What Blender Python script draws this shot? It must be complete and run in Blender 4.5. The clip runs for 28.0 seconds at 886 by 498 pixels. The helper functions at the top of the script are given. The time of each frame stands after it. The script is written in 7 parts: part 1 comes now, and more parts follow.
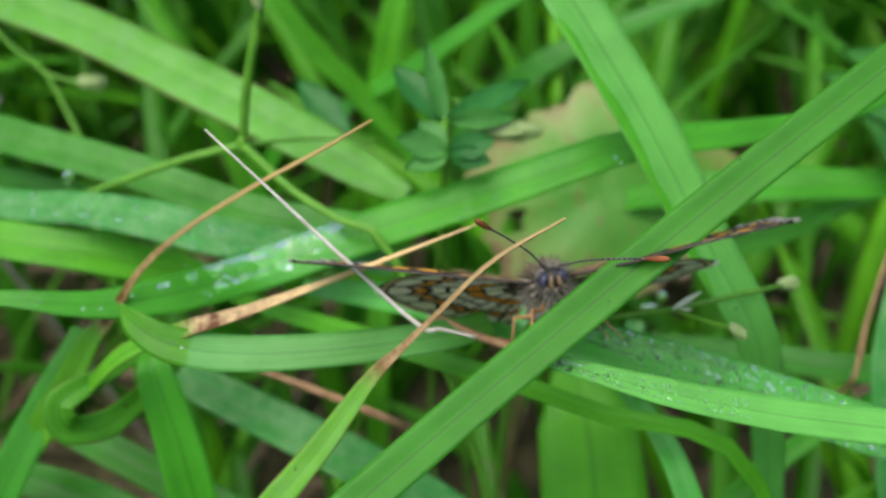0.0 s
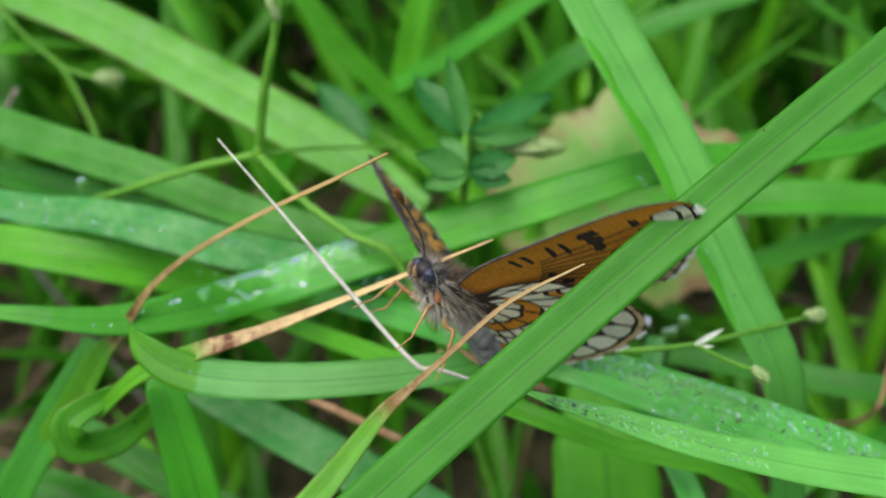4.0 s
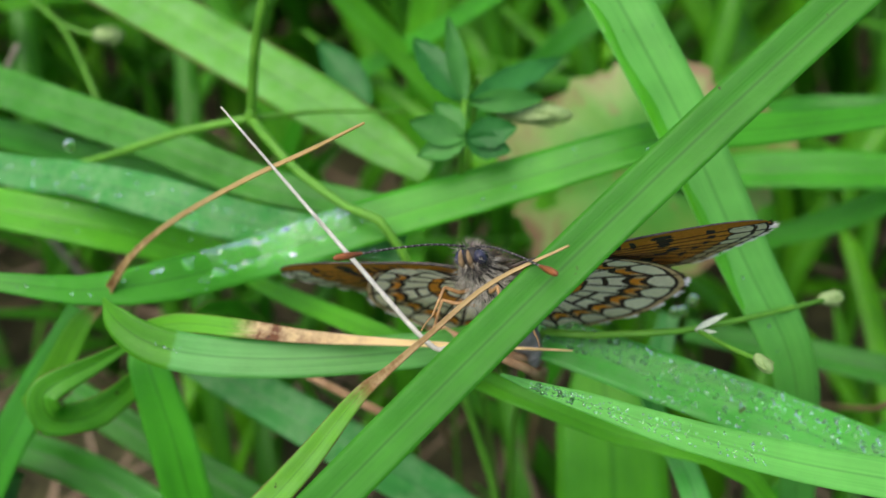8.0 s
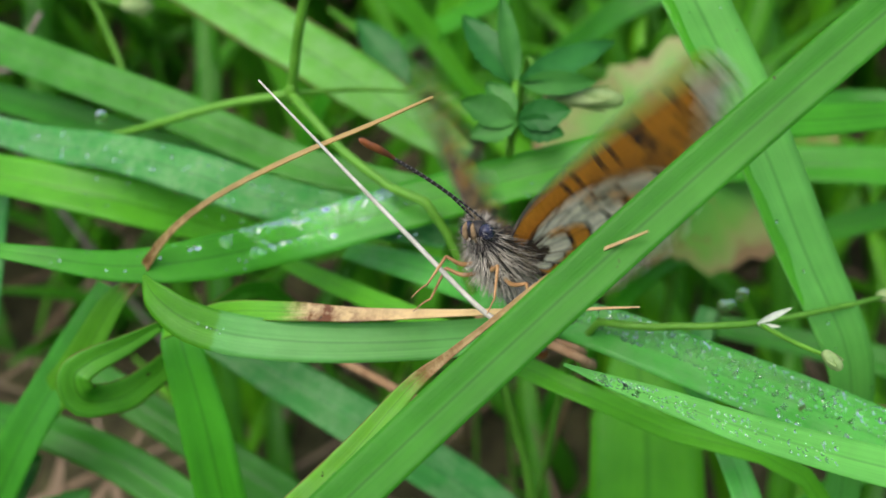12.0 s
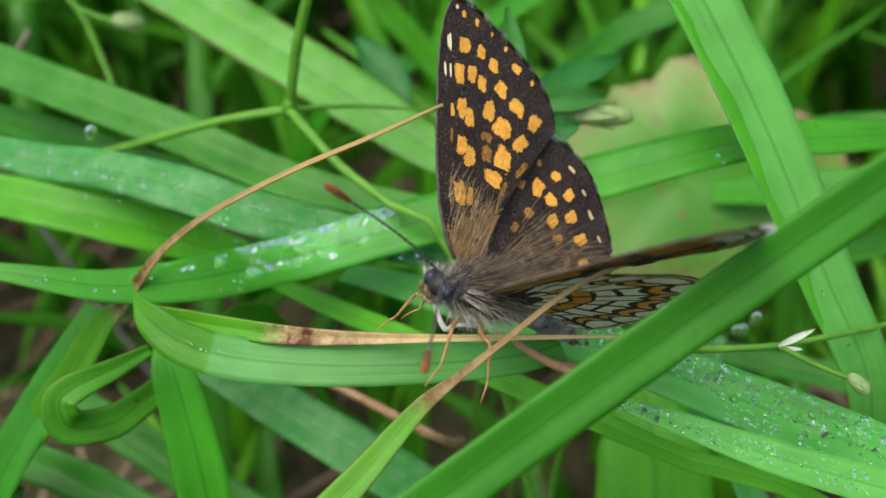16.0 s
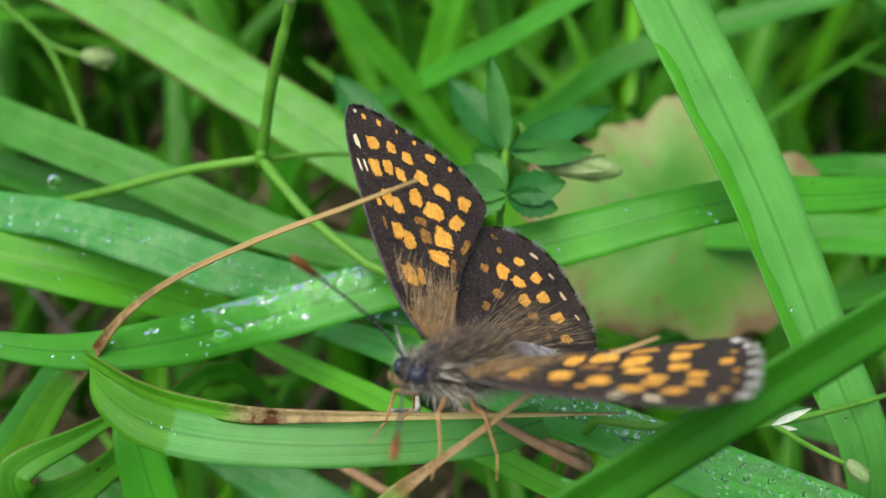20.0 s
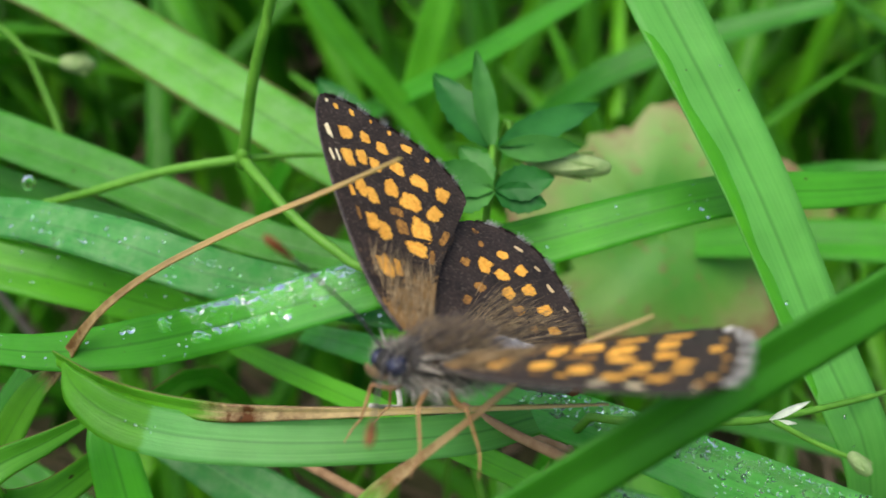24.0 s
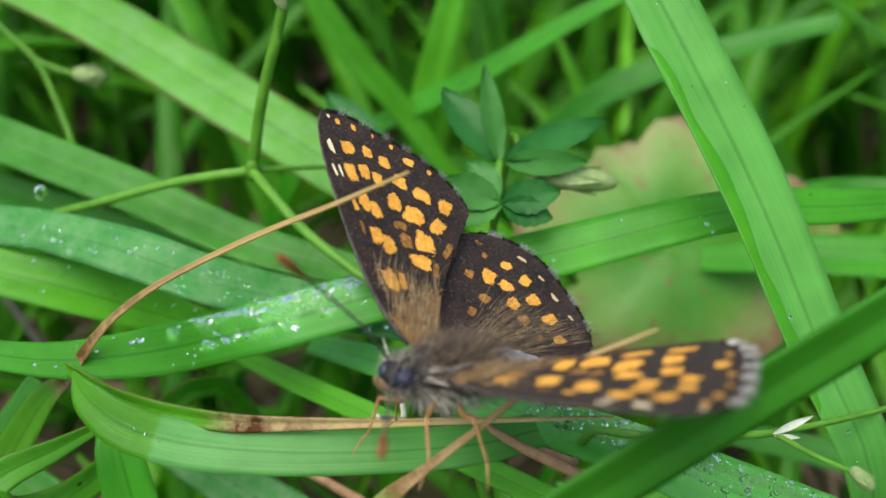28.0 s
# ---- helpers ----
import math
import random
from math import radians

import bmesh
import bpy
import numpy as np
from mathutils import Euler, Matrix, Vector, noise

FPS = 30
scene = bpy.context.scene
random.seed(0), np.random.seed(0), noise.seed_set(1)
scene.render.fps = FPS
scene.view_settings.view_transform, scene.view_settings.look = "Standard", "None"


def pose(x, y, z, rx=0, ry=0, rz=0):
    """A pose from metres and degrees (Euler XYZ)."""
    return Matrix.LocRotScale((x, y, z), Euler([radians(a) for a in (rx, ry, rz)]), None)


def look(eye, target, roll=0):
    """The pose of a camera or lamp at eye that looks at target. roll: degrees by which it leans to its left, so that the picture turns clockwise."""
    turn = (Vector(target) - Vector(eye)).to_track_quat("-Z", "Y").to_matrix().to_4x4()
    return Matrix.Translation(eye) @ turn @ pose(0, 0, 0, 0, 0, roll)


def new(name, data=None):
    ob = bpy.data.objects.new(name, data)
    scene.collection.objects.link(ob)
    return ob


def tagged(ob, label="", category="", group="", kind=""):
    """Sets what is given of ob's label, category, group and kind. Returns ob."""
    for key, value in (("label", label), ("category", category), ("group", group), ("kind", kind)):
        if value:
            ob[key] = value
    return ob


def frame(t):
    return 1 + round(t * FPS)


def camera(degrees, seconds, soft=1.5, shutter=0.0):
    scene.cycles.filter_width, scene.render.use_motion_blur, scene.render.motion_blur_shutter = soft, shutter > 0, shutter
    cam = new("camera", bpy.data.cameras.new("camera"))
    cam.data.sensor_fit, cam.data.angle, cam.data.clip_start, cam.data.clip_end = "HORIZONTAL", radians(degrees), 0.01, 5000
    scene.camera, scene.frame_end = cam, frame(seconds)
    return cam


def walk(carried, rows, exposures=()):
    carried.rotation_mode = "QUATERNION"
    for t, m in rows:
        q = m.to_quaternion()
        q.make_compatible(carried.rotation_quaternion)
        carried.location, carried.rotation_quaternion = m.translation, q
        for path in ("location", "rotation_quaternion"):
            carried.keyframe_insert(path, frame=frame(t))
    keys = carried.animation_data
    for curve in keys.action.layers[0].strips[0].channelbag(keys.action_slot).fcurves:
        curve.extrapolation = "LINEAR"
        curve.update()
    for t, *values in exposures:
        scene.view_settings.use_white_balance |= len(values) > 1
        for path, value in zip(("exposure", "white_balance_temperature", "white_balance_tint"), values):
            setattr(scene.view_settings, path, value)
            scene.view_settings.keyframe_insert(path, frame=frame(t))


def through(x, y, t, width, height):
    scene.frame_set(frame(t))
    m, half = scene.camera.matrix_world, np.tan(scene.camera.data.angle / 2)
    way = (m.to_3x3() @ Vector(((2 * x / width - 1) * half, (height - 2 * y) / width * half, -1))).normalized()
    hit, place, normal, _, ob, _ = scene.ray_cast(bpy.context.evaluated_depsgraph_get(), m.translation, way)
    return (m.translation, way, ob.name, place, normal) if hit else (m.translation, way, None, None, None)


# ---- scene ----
cam = camera(45, 28.0, soft=1.5, shutter=0.5)
cam.data.dof.use_dof = True
cam.data.dof.focus_distance = 0.0715
cam.data.dof.aperture_fstop = 31.0
walk(cam, [
    (0.0, pose(0.00003, -0.07475, 0.13845, 52.998, 2.361, -4.428)),
    (0.5, pose(0.00212, -0.07550, 0.13605, 53.002, 2.176, -4.360)),
    (1.0, pose(0.00228, -0.07582, 0.13701, 52.222, 1.860, -4.526)),
    (1.5, pose(0.00210, -0.07769, 0.13356, 51.826, 1.822, -4.198)),
    (2.0, pose(0.00522, -0.07530, 0.13646, 50.784, 1.644, -3.465)),
    (2.5, pose(0.00330, -0.07508, 0.13714, 50.851, 1.433, -3.589)),
    (3.0, pose(0.00356, -0.07346, 0.14009, 50.551, 1.771, -3.375)),
    (3.5, pose(0.00148, -0.07050, 0.14232, 50.365, 1.566, -3.167)),
    (4.0, pose(0.00123, -0.06937, 0.14158, 50.795, 2.020, -2.435)),
    (4.5, pose(0.00228, -0.06886, 0.14202, 50.580, 2.295, -2.026)),
    (6.5, pose(0.00595, -0.06581, 0.14152, 49.525, 3.054, -0.567)),
    (7.0, pose(0.00925, -0.06545, 0.14129, 49.197, 3.063, -0.543)),
    (7.5, pose(0.00793, -0.06493, 0.14104, 49.146, 2.941, -0.295)),
    (8.0, pose(0.00590, -0.06506, 0.13962, 48.541, 2.864, 0.118)),
    (8.5, pose(0.00665, -0.06432, 0.13960, 48.119, 2.728, 0.501)),
    (9.0, pose(0.00423, -0.06454, 0.13733, 47.545, 2.578, 0.792)),
    (9.5, pose(0.00043, -0.06417, 0.13867, 47.362, 2.253, 1.168)),
    (10.0, pose(0.00180, -0.06202, 0.14002, 47.443, 2.021, 0.816)),
    (10.5, pose(0.00127, -0.06209, 0.13931, 47.695, 1.787, 0.797)),
    (11.0, pose(0.00094, -0.06177, 0.13897, 47.437, 1.655, 0.706)),
    (11.5, pose(0.00240, -0.06155, 0.13856, 47.470, 1.967, 0.954)),
    (12.0, pose(0.00044, -0.06320, 0.13717, 48.182, 1.128, 0.535)),
    (12.5, pose(0.00175, -0.06192, 0.13905, 48.003, 1.165, 0.492)),
    (14.5, pose(0.00167, -0.06311, 0.13934, 49.660, 0.503, -0.214)),
    (15.0, pose(0.00344, -0.06261, 0.13852, 49.656, 0.653, 0.008)),
    (15.5, pose(0.00053, -0.06289, 0.13587, 50.158, 0.593, -0.037)),
    (16.0, pose(-0.00111, -0.06132, 0.13388, 50.073, 0.530, 0.050)),
    (16.5, pose(0.00234, -0.06020, 0.13508, 50.489, 0.440, -0.029)),
    (17.0, pose(0.00501, -0.05626, 0.13540, 50.440, 0.653, -0.368)),
    (17.5, pose(0.00404, -0.05559, 0.13371, 50.674, 0.597, -0.676)),
    (18.0, pose(0.00196, -0.05401, 0.13201, 50.260, 0.365, -0.537)),
    (18.5, pose(0.00096, -0.05434, 0.13380, 49.631, 0.266, -0.434)),
    (19.0, pose(0.00203, -0.05458, 0.13501, 49.708, 0.168, -0.209)),
    (19.5, pose(0.00088, -0.05503, 0.13406, 49.777, 0.170, -0.160)),
    (20.0, pose(-0.00000, -0.05498, 0.13499, 49.998, -0.001, -0.001)),
    (20.5, pose(-0.00034, -0.05609, 0.13461, 50.050, -0.017, 0.042)),
    (21.0, pose(-0.00042, -0.05758, 0.13434, 50.461, -0.101, -0.086)),
    (21.5, pose(0.00008, -0.05612, 0.13429, 50.800, 0.053, -0.044)),
    (23.5, pose(0.00250, -0.05523, 0.13379, 51.899, -0.054, -0.872)),
    (24.0, pose(0.00005, -0.05539, 0.13095, 52.234, -0.192, -0.758)),
    (24.5, pose(-0.00114, -0.05479, 0.13183, 51.999, -0.175, -0.373)),
    (25.0, pose(-0.00060, -0.05505, 0.13167, 52.246, -0.345, -0.139)),
    (25.5, pose(0.00039, -0.05582, 0.13197, 52.373, -0.292, -0.217)),
    (26.0, pose(-0.00039, -0.05600, 0.13322, 52.705, -0.372, -0.248)),
    (26.5, pose(0.00270, -0.05512, 0.13280, 52.886, -0.185, -0.209)),
    (27.0, pose(0.00113, -0.05416, 0.13268, 52.830, -0.216, -0.415)),
    (27.5, pose(0.00044, -0.05458, 0.13138, 52.767, -0.210, -0.239)),
    (28.0, pose(0.00001, -0.05592, 0.13144, 52.854, -0.352, -0.202)),
])

# ---- overcast daylight ----
world = bpy.data.worlds.new("sky")
scene.world = world
world.use_nodes = True
wt = world.node_tree
sky = wt.nodes.new("ShaderNodeTexSky")
sky.sky_type = "NISHITA"
sky.sun_disc = False
sky.sun_elevation = radians(70)
sky.sun_rotation = radians(-115)
sky.air_density = 1.0
sky.dust_density = 4.0
wt.nodes["Background"].inputs["Strength"].default_value = 0.15
wt.links.new(sky.outputs["Color"], wt.nodes["Background"].inputs["Color"])
sun = new("sun", bpy.data.lights.new("sun", "SUN"))
sun.data.energy, sun.data.angle, sun.data.color = 1.5, radians(40), (1.0, 0.96, 0.9)
sun.matrix_basis = look((-0.2, -0.42, 0.88), (0, 0, 0))
scene.view_settings.exposure = 0.81


# ---- materials ----
def shader(name):
    mat = bpy.data.materials.new(name)
    mat.use_nodes = True
    nt = mat.node_tree
    return mat, nt, nt.nodes["Principled BSDF"], nt.nodes["Material Output"]


def noise_node(nt, vector, scale, detail=4.0, rough=0.55):
    n = nt.nodes.new("ShaderNodeTexNoise")
    n.inputs["Scale"].default_value = scale
    n.inputs["Detail"].default_value = detail
    n.inputs["Roughness"].default_value = rough
    if vector is not None:
        nt.links.new(vector, n.inputs["Vector"])
    return n.outputs["Fac"]


def ramp(nt, fac, stops):
    n = nt.nodes.new("ShaderNodeValToRGB")
    while len(n.color_ramp.elements) < len(stops):
        n.color_ramp.elements.new(0.5)
    for e, (p, c) in zip(n.color_ramp.elements, stops):
        e.position = p
        e.color = (*c, 1) if len(c) == 3 else c
    nt.links.new(fac, n.inputs["Fac"])
    return n.outputs["Color"]


def mixed(nt, fac, a, b, mode="MIX"):
    n = nt.nodes.new("ShaderNodeMix")
    n.data_type, n.blend_type = "RGBA", mode
    for sock, v in ((0, fac), (6, a), (7, b)):
        if isinstance(v, bpy.types.NodeSocket):
            nt.links.new(v, n.inputs[sock])
        else:
            n.inputs[sock].default_value = v if sock == 0 else (*v, 1)
    return n.outputs[2]


def math_node(nt, op, a, b=0.0, c=0.0):
    n = nt.nodes.new("ShaderNodeMath")
    n.operation = op
    for i, v in enumerate((a, b, c)):
        if isinstance(v, bpy.types.NodeSocket):
            nt.links.new(v, n.inputs[i])
        else:
            n.inputs[i].default_value = v
    return n.outputs[0]


def bump(nt, bsdf, height, strength, distance):
    n = nt.nodes.new("ShaderNodeBump")
    n.inputs["Strength"].default_value = strength
    n.inputs["Distance"].default_value = distance
    nt.links.new(height, n.inputs["Height"])
    nt.links.new(n.outputs["Normal"], bsdf.inputs["Normal"])
    return n.outputs["Normal"]


def thin_leaf(nt, bsdf, out, colour, through, share):
    """Light shines through a leaf: part of it leaves on the far side."""
    t = nt.nodes.new("ShaderNodeBsdfTranslucent")
    m = nt.nodes.new("ShaderNodeMixShader")
    m.inputs["Fac"].default_value = share
    nt.links.new(mixed(nt, 1.0, colour, through, "MULTIPLY"), t.inputs["Color"])
    nt.links.new(bsdf.outputs["BSDF"], m.inputs[1])
    nt.links.new(t.outputs["BSDF"], m.inputs[2])
    nt.links.new(m.outputs["Shader"], out.inputs["Surface"])


def streaks(nt, across, along):
    """Noise drawn out along the blade, and its coordinates: across 0 to 1, along 0 to 1."""
    tc = nt.nodes.new("ShaderNodeTexCoord")
    mp = nt.nodes.new("ShaderNodeMapping")
    mp.inputs["Scale"].default_value = (across, along, 1)
    nt.links.new(tc.outputs["UV"], mp.inputs["Vector"])
    sep = nt.nodes.new("ShaderNodeSeparateXYZ")
    nt.links.new(tc.outputs["UV"], sep.inputs[0])
    return noise_node(nt, mp.outputs[0], 1.0, 3.0), sep.outputs[0], sep.outputs[1], tc.outputs["Object"]


def grass_material(name, dark, light, rough=0.36, share=0.42, dry=None, dry_colours=None, bloom=0.0, random_tint=0.0, wet_sheen_zones=None, crease=0.4, brown_edge=0.0):
    """A grass blade: parallel veins, a middle crease with its shade painted in between paler lines, mottling;
    dry=(start, end) turns straw-coloured along its length.
    """
    mat, nt, b, out = shader(name)
    s, u, v, obj = streaks(nt, 22, 1.2)
    broad = streaks(nt, 5, 2.5)[0]
    col = ramp(nt, math_node(nt, "ADD", math_node(nt, "MULTIPLY", s, 0.45), math_node(nt, "MULTIPLY", broad, 0.55)), [(0.34, dark), (0.66, light)])
    big = noise_node(nt, obj, 160, 4)
    col = mixed(nt, ramp(nt, big, [(0.35, (0, 0, 0)), (0.75, (0.55, 0.55, 0.55))]), col, tuple(min(1, c * 1.35 + 0.01) for c in light))
    # Crease shade painted in: a dark middle line, a paler one each side.
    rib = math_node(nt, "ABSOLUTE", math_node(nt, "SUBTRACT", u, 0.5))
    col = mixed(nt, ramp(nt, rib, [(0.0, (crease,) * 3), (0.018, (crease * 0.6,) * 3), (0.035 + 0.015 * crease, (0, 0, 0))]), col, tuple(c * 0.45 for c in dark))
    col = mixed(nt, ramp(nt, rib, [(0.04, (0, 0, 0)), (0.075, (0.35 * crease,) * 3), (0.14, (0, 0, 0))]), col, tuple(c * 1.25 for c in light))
    if bloom:
        col = mixed(nt, ramp(nt, noise_node(nt, obj, 420, 5, 0.7), [(0.42, (0, 0, 0)), (0.62, (bloom,) * 3)]), col, (0.25, 0.46, 0.20))
    if random_tint:
        info = nt.nodes.new("ShaderNodeNewGeometry")
        col = mixed(nt, 1.0, col, ramp(nt, info.outputs["Random Per Island"], [(0.0, (0.6, 0.7, 0.6)), (0.45, (1.1, 1.1, 1)), (0.85, (1.6, 1.4, 0.8)), (1.0, (1.9, 1.5, 0.9))]), "MULTIPLY")
    if dry:
        c1, c2 = dry_colours or ((0.42, 0.27, 0.10), (0.16, 0.06, 0.02))
        edge = math_node(nt, "ADD", v, math_node(nt, "MULTIPLY", math_node(nt, "SUBTRACT", s, 0.5), 0.12))
        blotch = ramp(nt, noise_node(nt, obj, 620, 5, 0.7), [(0.42, c1), (0.6, c2)])
        blotch = mixed(nt, ramp(nt, v, [(min(0.97, dry[1] + 0.06), (0, 0, 0)), (min(0.99, dry[1] + 0.3), (1, 1, 1))]), blotch, tuple(min(1, c * 1.3) for c in c1))
        col = mixed(nt, ramp(nt, edge, [(dry[0], (0, 0, 0)), (dry[1], (1, 1, 1))]), col, blotch)
    if brown_edge:
        margin = math_node(nt, "ADD", rib, math_node(nt, "MULTIPLY", math_node(nt, "SUBTRACT", big, 0.5), 0.16))
        col = mixed(nt, ramp(nt, margin, [(0.455, (0, 0, 0)), (0.50, (brown_edge,) * 3)]), col, (0.14, 0.075, 0.03))
    # Colour multiplied by stretches along the blade: painted pale sheen, darker wet parts.
    if wet_sheen_zones:
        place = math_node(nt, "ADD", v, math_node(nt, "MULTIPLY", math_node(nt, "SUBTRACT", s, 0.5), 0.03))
        col = mixed(nt, 1.0, col, ramp(nt, place, wet_sheen_zones), "MULTIPLY")
    col = mixed(nt, ramp(nt, noise_node(nt, obj, 750, 2), [(0.745, (0, 0, 0)), (0.77, (0.8,) * 3)]), col, (0.05, 0.03, 0.012))
    nt.links.new(col, b.inputs["Base Color"])
    b.inputs["Roughness"].default_value = rough
    b.inputs["Specular IOR Level"].default_value = 0.28
    bump(nt, b, math_node(nt, "ADD", math_node(nt, "MULTIPLY", s, 0.5), noise_node(nt, obj, 900, 3)), 0.3, 0.0003)
    thin_leaf(nt, b, out, col, (1.2, 1.45, 0.45), share)
    return mat


def simple_material(name, c1, c2, scale, rough=0.6, share=0.0, relief=0.3, depth=0.0003, metallic=0.0):
    mat, nt, b, out = shader(name)
    tc = nt.nodes.new("ShaderNodeTexCoord")
    f = noise_node(nt, tc.outputs["Object"], scale, 5, 0.6)
    col = ramp(nt, f, [(0.3, c1), (0.7, c2)])
    nt.links.new(col, b.inputs["Base Color"])
    b.inputs["Roughness"].default_value = rough
    b.inputs["Metallic"].default_value = metallic
    b.inputs["Specular IOR Level"].default_value = 0.25
    bump(nt, b, f, relief, depth)
    if share:
        thin_leaf(nt, b, out, col, (1.3, 1.4, 0.8), share)
    return mat


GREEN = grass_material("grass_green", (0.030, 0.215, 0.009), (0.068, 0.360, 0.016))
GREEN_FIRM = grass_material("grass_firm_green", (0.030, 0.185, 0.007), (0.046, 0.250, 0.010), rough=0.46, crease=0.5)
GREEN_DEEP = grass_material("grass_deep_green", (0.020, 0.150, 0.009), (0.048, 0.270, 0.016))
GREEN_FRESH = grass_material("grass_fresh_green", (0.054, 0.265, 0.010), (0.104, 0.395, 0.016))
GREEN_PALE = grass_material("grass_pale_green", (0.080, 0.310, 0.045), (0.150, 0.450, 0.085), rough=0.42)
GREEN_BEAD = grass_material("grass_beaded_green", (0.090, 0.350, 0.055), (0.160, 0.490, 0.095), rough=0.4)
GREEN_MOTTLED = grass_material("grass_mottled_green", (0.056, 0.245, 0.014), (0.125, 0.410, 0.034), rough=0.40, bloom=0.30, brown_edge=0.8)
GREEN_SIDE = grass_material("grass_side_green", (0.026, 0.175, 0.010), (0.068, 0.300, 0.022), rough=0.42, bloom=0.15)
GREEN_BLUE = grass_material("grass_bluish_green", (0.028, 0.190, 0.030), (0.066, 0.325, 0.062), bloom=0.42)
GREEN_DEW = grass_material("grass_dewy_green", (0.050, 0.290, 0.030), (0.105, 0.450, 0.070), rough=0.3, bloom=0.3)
# The pale bluish stretch paints the water film's sheen into the colour.
WET_SHEEN = grass_material("grass_wet_sheen_green", (0.030, 0.215, 0.009), (0.068, 0.360, 0.016), wet_sheen_zones=[(0.0, (0.95, 0.95, 0.9)), (0.475, (0.95, 0.95, 0.9)), (0.48, (1.15, 1.1, 1)), (0.582, (1.15, 1.1, 1)), (0.59, (1.35, 1.15, 2.8)), (0.66, (1.2, 1.1, 2.2)), (0.69, (0.95, 0.95, 1))])
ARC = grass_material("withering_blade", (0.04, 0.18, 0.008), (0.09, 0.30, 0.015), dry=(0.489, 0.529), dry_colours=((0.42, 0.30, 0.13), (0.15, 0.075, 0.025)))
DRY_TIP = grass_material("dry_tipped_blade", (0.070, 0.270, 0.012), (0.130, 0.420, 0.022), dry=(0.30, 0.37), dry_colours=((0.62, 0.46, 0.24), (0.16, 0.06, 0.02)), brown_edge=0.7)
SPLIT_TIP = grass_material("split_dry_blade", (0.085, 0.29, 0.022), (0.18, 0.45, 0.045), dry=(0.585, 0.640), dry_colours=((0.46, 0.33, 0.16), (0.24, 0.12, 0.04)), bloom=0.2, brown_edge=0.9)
# Glossy sheen painted as a pale bluish middle; the wet end is darker.
CURL_SHEEN = grass_material("curled_sheen_blade", (0.050, 0.230, 0.012), (0.105, 0.370, 0.025), wet_sheen_zones=[(0.0, (1.0, 0.92, 1.6)), (0.18, (1.15, 1.0, 3.0)), (0.635, (1.25, 1.08, 3.4)), (0.645, (0.8, 0.84, 0.5)), (1.0, (0.8, 0.84, 0.5))])
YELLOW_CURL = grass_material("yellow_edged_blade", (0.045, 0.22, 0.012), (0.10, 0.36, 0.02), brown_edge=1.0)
STRAW = simple_material("bleached_straw", (0.34, 0.32, 0.26), (0.60, 0.58, 0.50), 900, 0.6)
BROWN_STEM = simple_material("dead_brown_stem", (0.20, 0.11, 0.05), (0.36, 0.23, 0.12), 700, 0.7)
STEM = simple_material("green_stem", (0.08, 0.25, 0.02), (0.15, 0.38, 0.04), 500, 0.4, 0.25)
BUD = simple_material("pale_bud", (0.20, 0.33, 0.10), (0.40, 0.50, 0.22), 900, 0.5, 0.3)
SHEATH = simple_material("papery_white_sheath", (0.50, 0.56, 0.46), (0.75, 0.78, 0.70), 800, 0.45, 0.3)
HERB = simple_material("herb_leaf", (0.012, 0.105, 0.014), (0.032, 0.185, 0.030), 260, 0.45, 0.25, 0.4, 0.0004)
HERB_PALE = simple_material("herb_leaf_pale", (0.030, 0.16, 0.022), (0.070, 0.26, 0.045), 300, 0.45, 0.3, 0.4, 0.0004)


# ---- builders ----
MM = 0.001


def part(name, bm, material, parent=None, label="", smooth=True):
    """Links a bmesh, drawn in millimetres, as one mesh object, under a thing or by itself."""
    me = bpy.data.meshes.new(name)
    bm.transform(Matrix.Scale(MM, 4))
    bm.to_mesh(me)
    bm.free()
    for m in material if isinstance(material, (list, tuple)) else (material,):
        me.materials.append(m)
    if smooth:
        me.shade_smooth()
    ob = new(name, me)
    if parent:
        ob.parent = parent
    return tagged(ob, label) if label else ob


def spline(pts, n):
    """Points along a smooth curve through pts, evenly by its parameter."""
    p = [Vector(q) for q in pts]
    p = [2 * p[0] - p[1], *p, 2 * p[-1] - p[-2]]
    k = len(p) - 3
    res = []
    for i in range(n + 1):
        s = min(i / n * k, k - 1e-6)
        j = int(s)
        f = s - j
        a, b, c, d = p[j:j + 4]
        res.append(0.5 * ((2 * b) + (c - a) * f + (2 * a - 5 * b + 4 * c - d) * f * f + (3 * b - a - 3 * c + d) * f ** 3))
    return res


def stretch(vals, f):
    """A list of values read at a share f of its length."""
    s = min(f, 0.99999) * (len(vals) - 1)
    j = int(s)
    return vals[j] + (vals[j + 1] - vals[j]) * (s - j)


FACE = Vector((0, -0.5, 0.87))


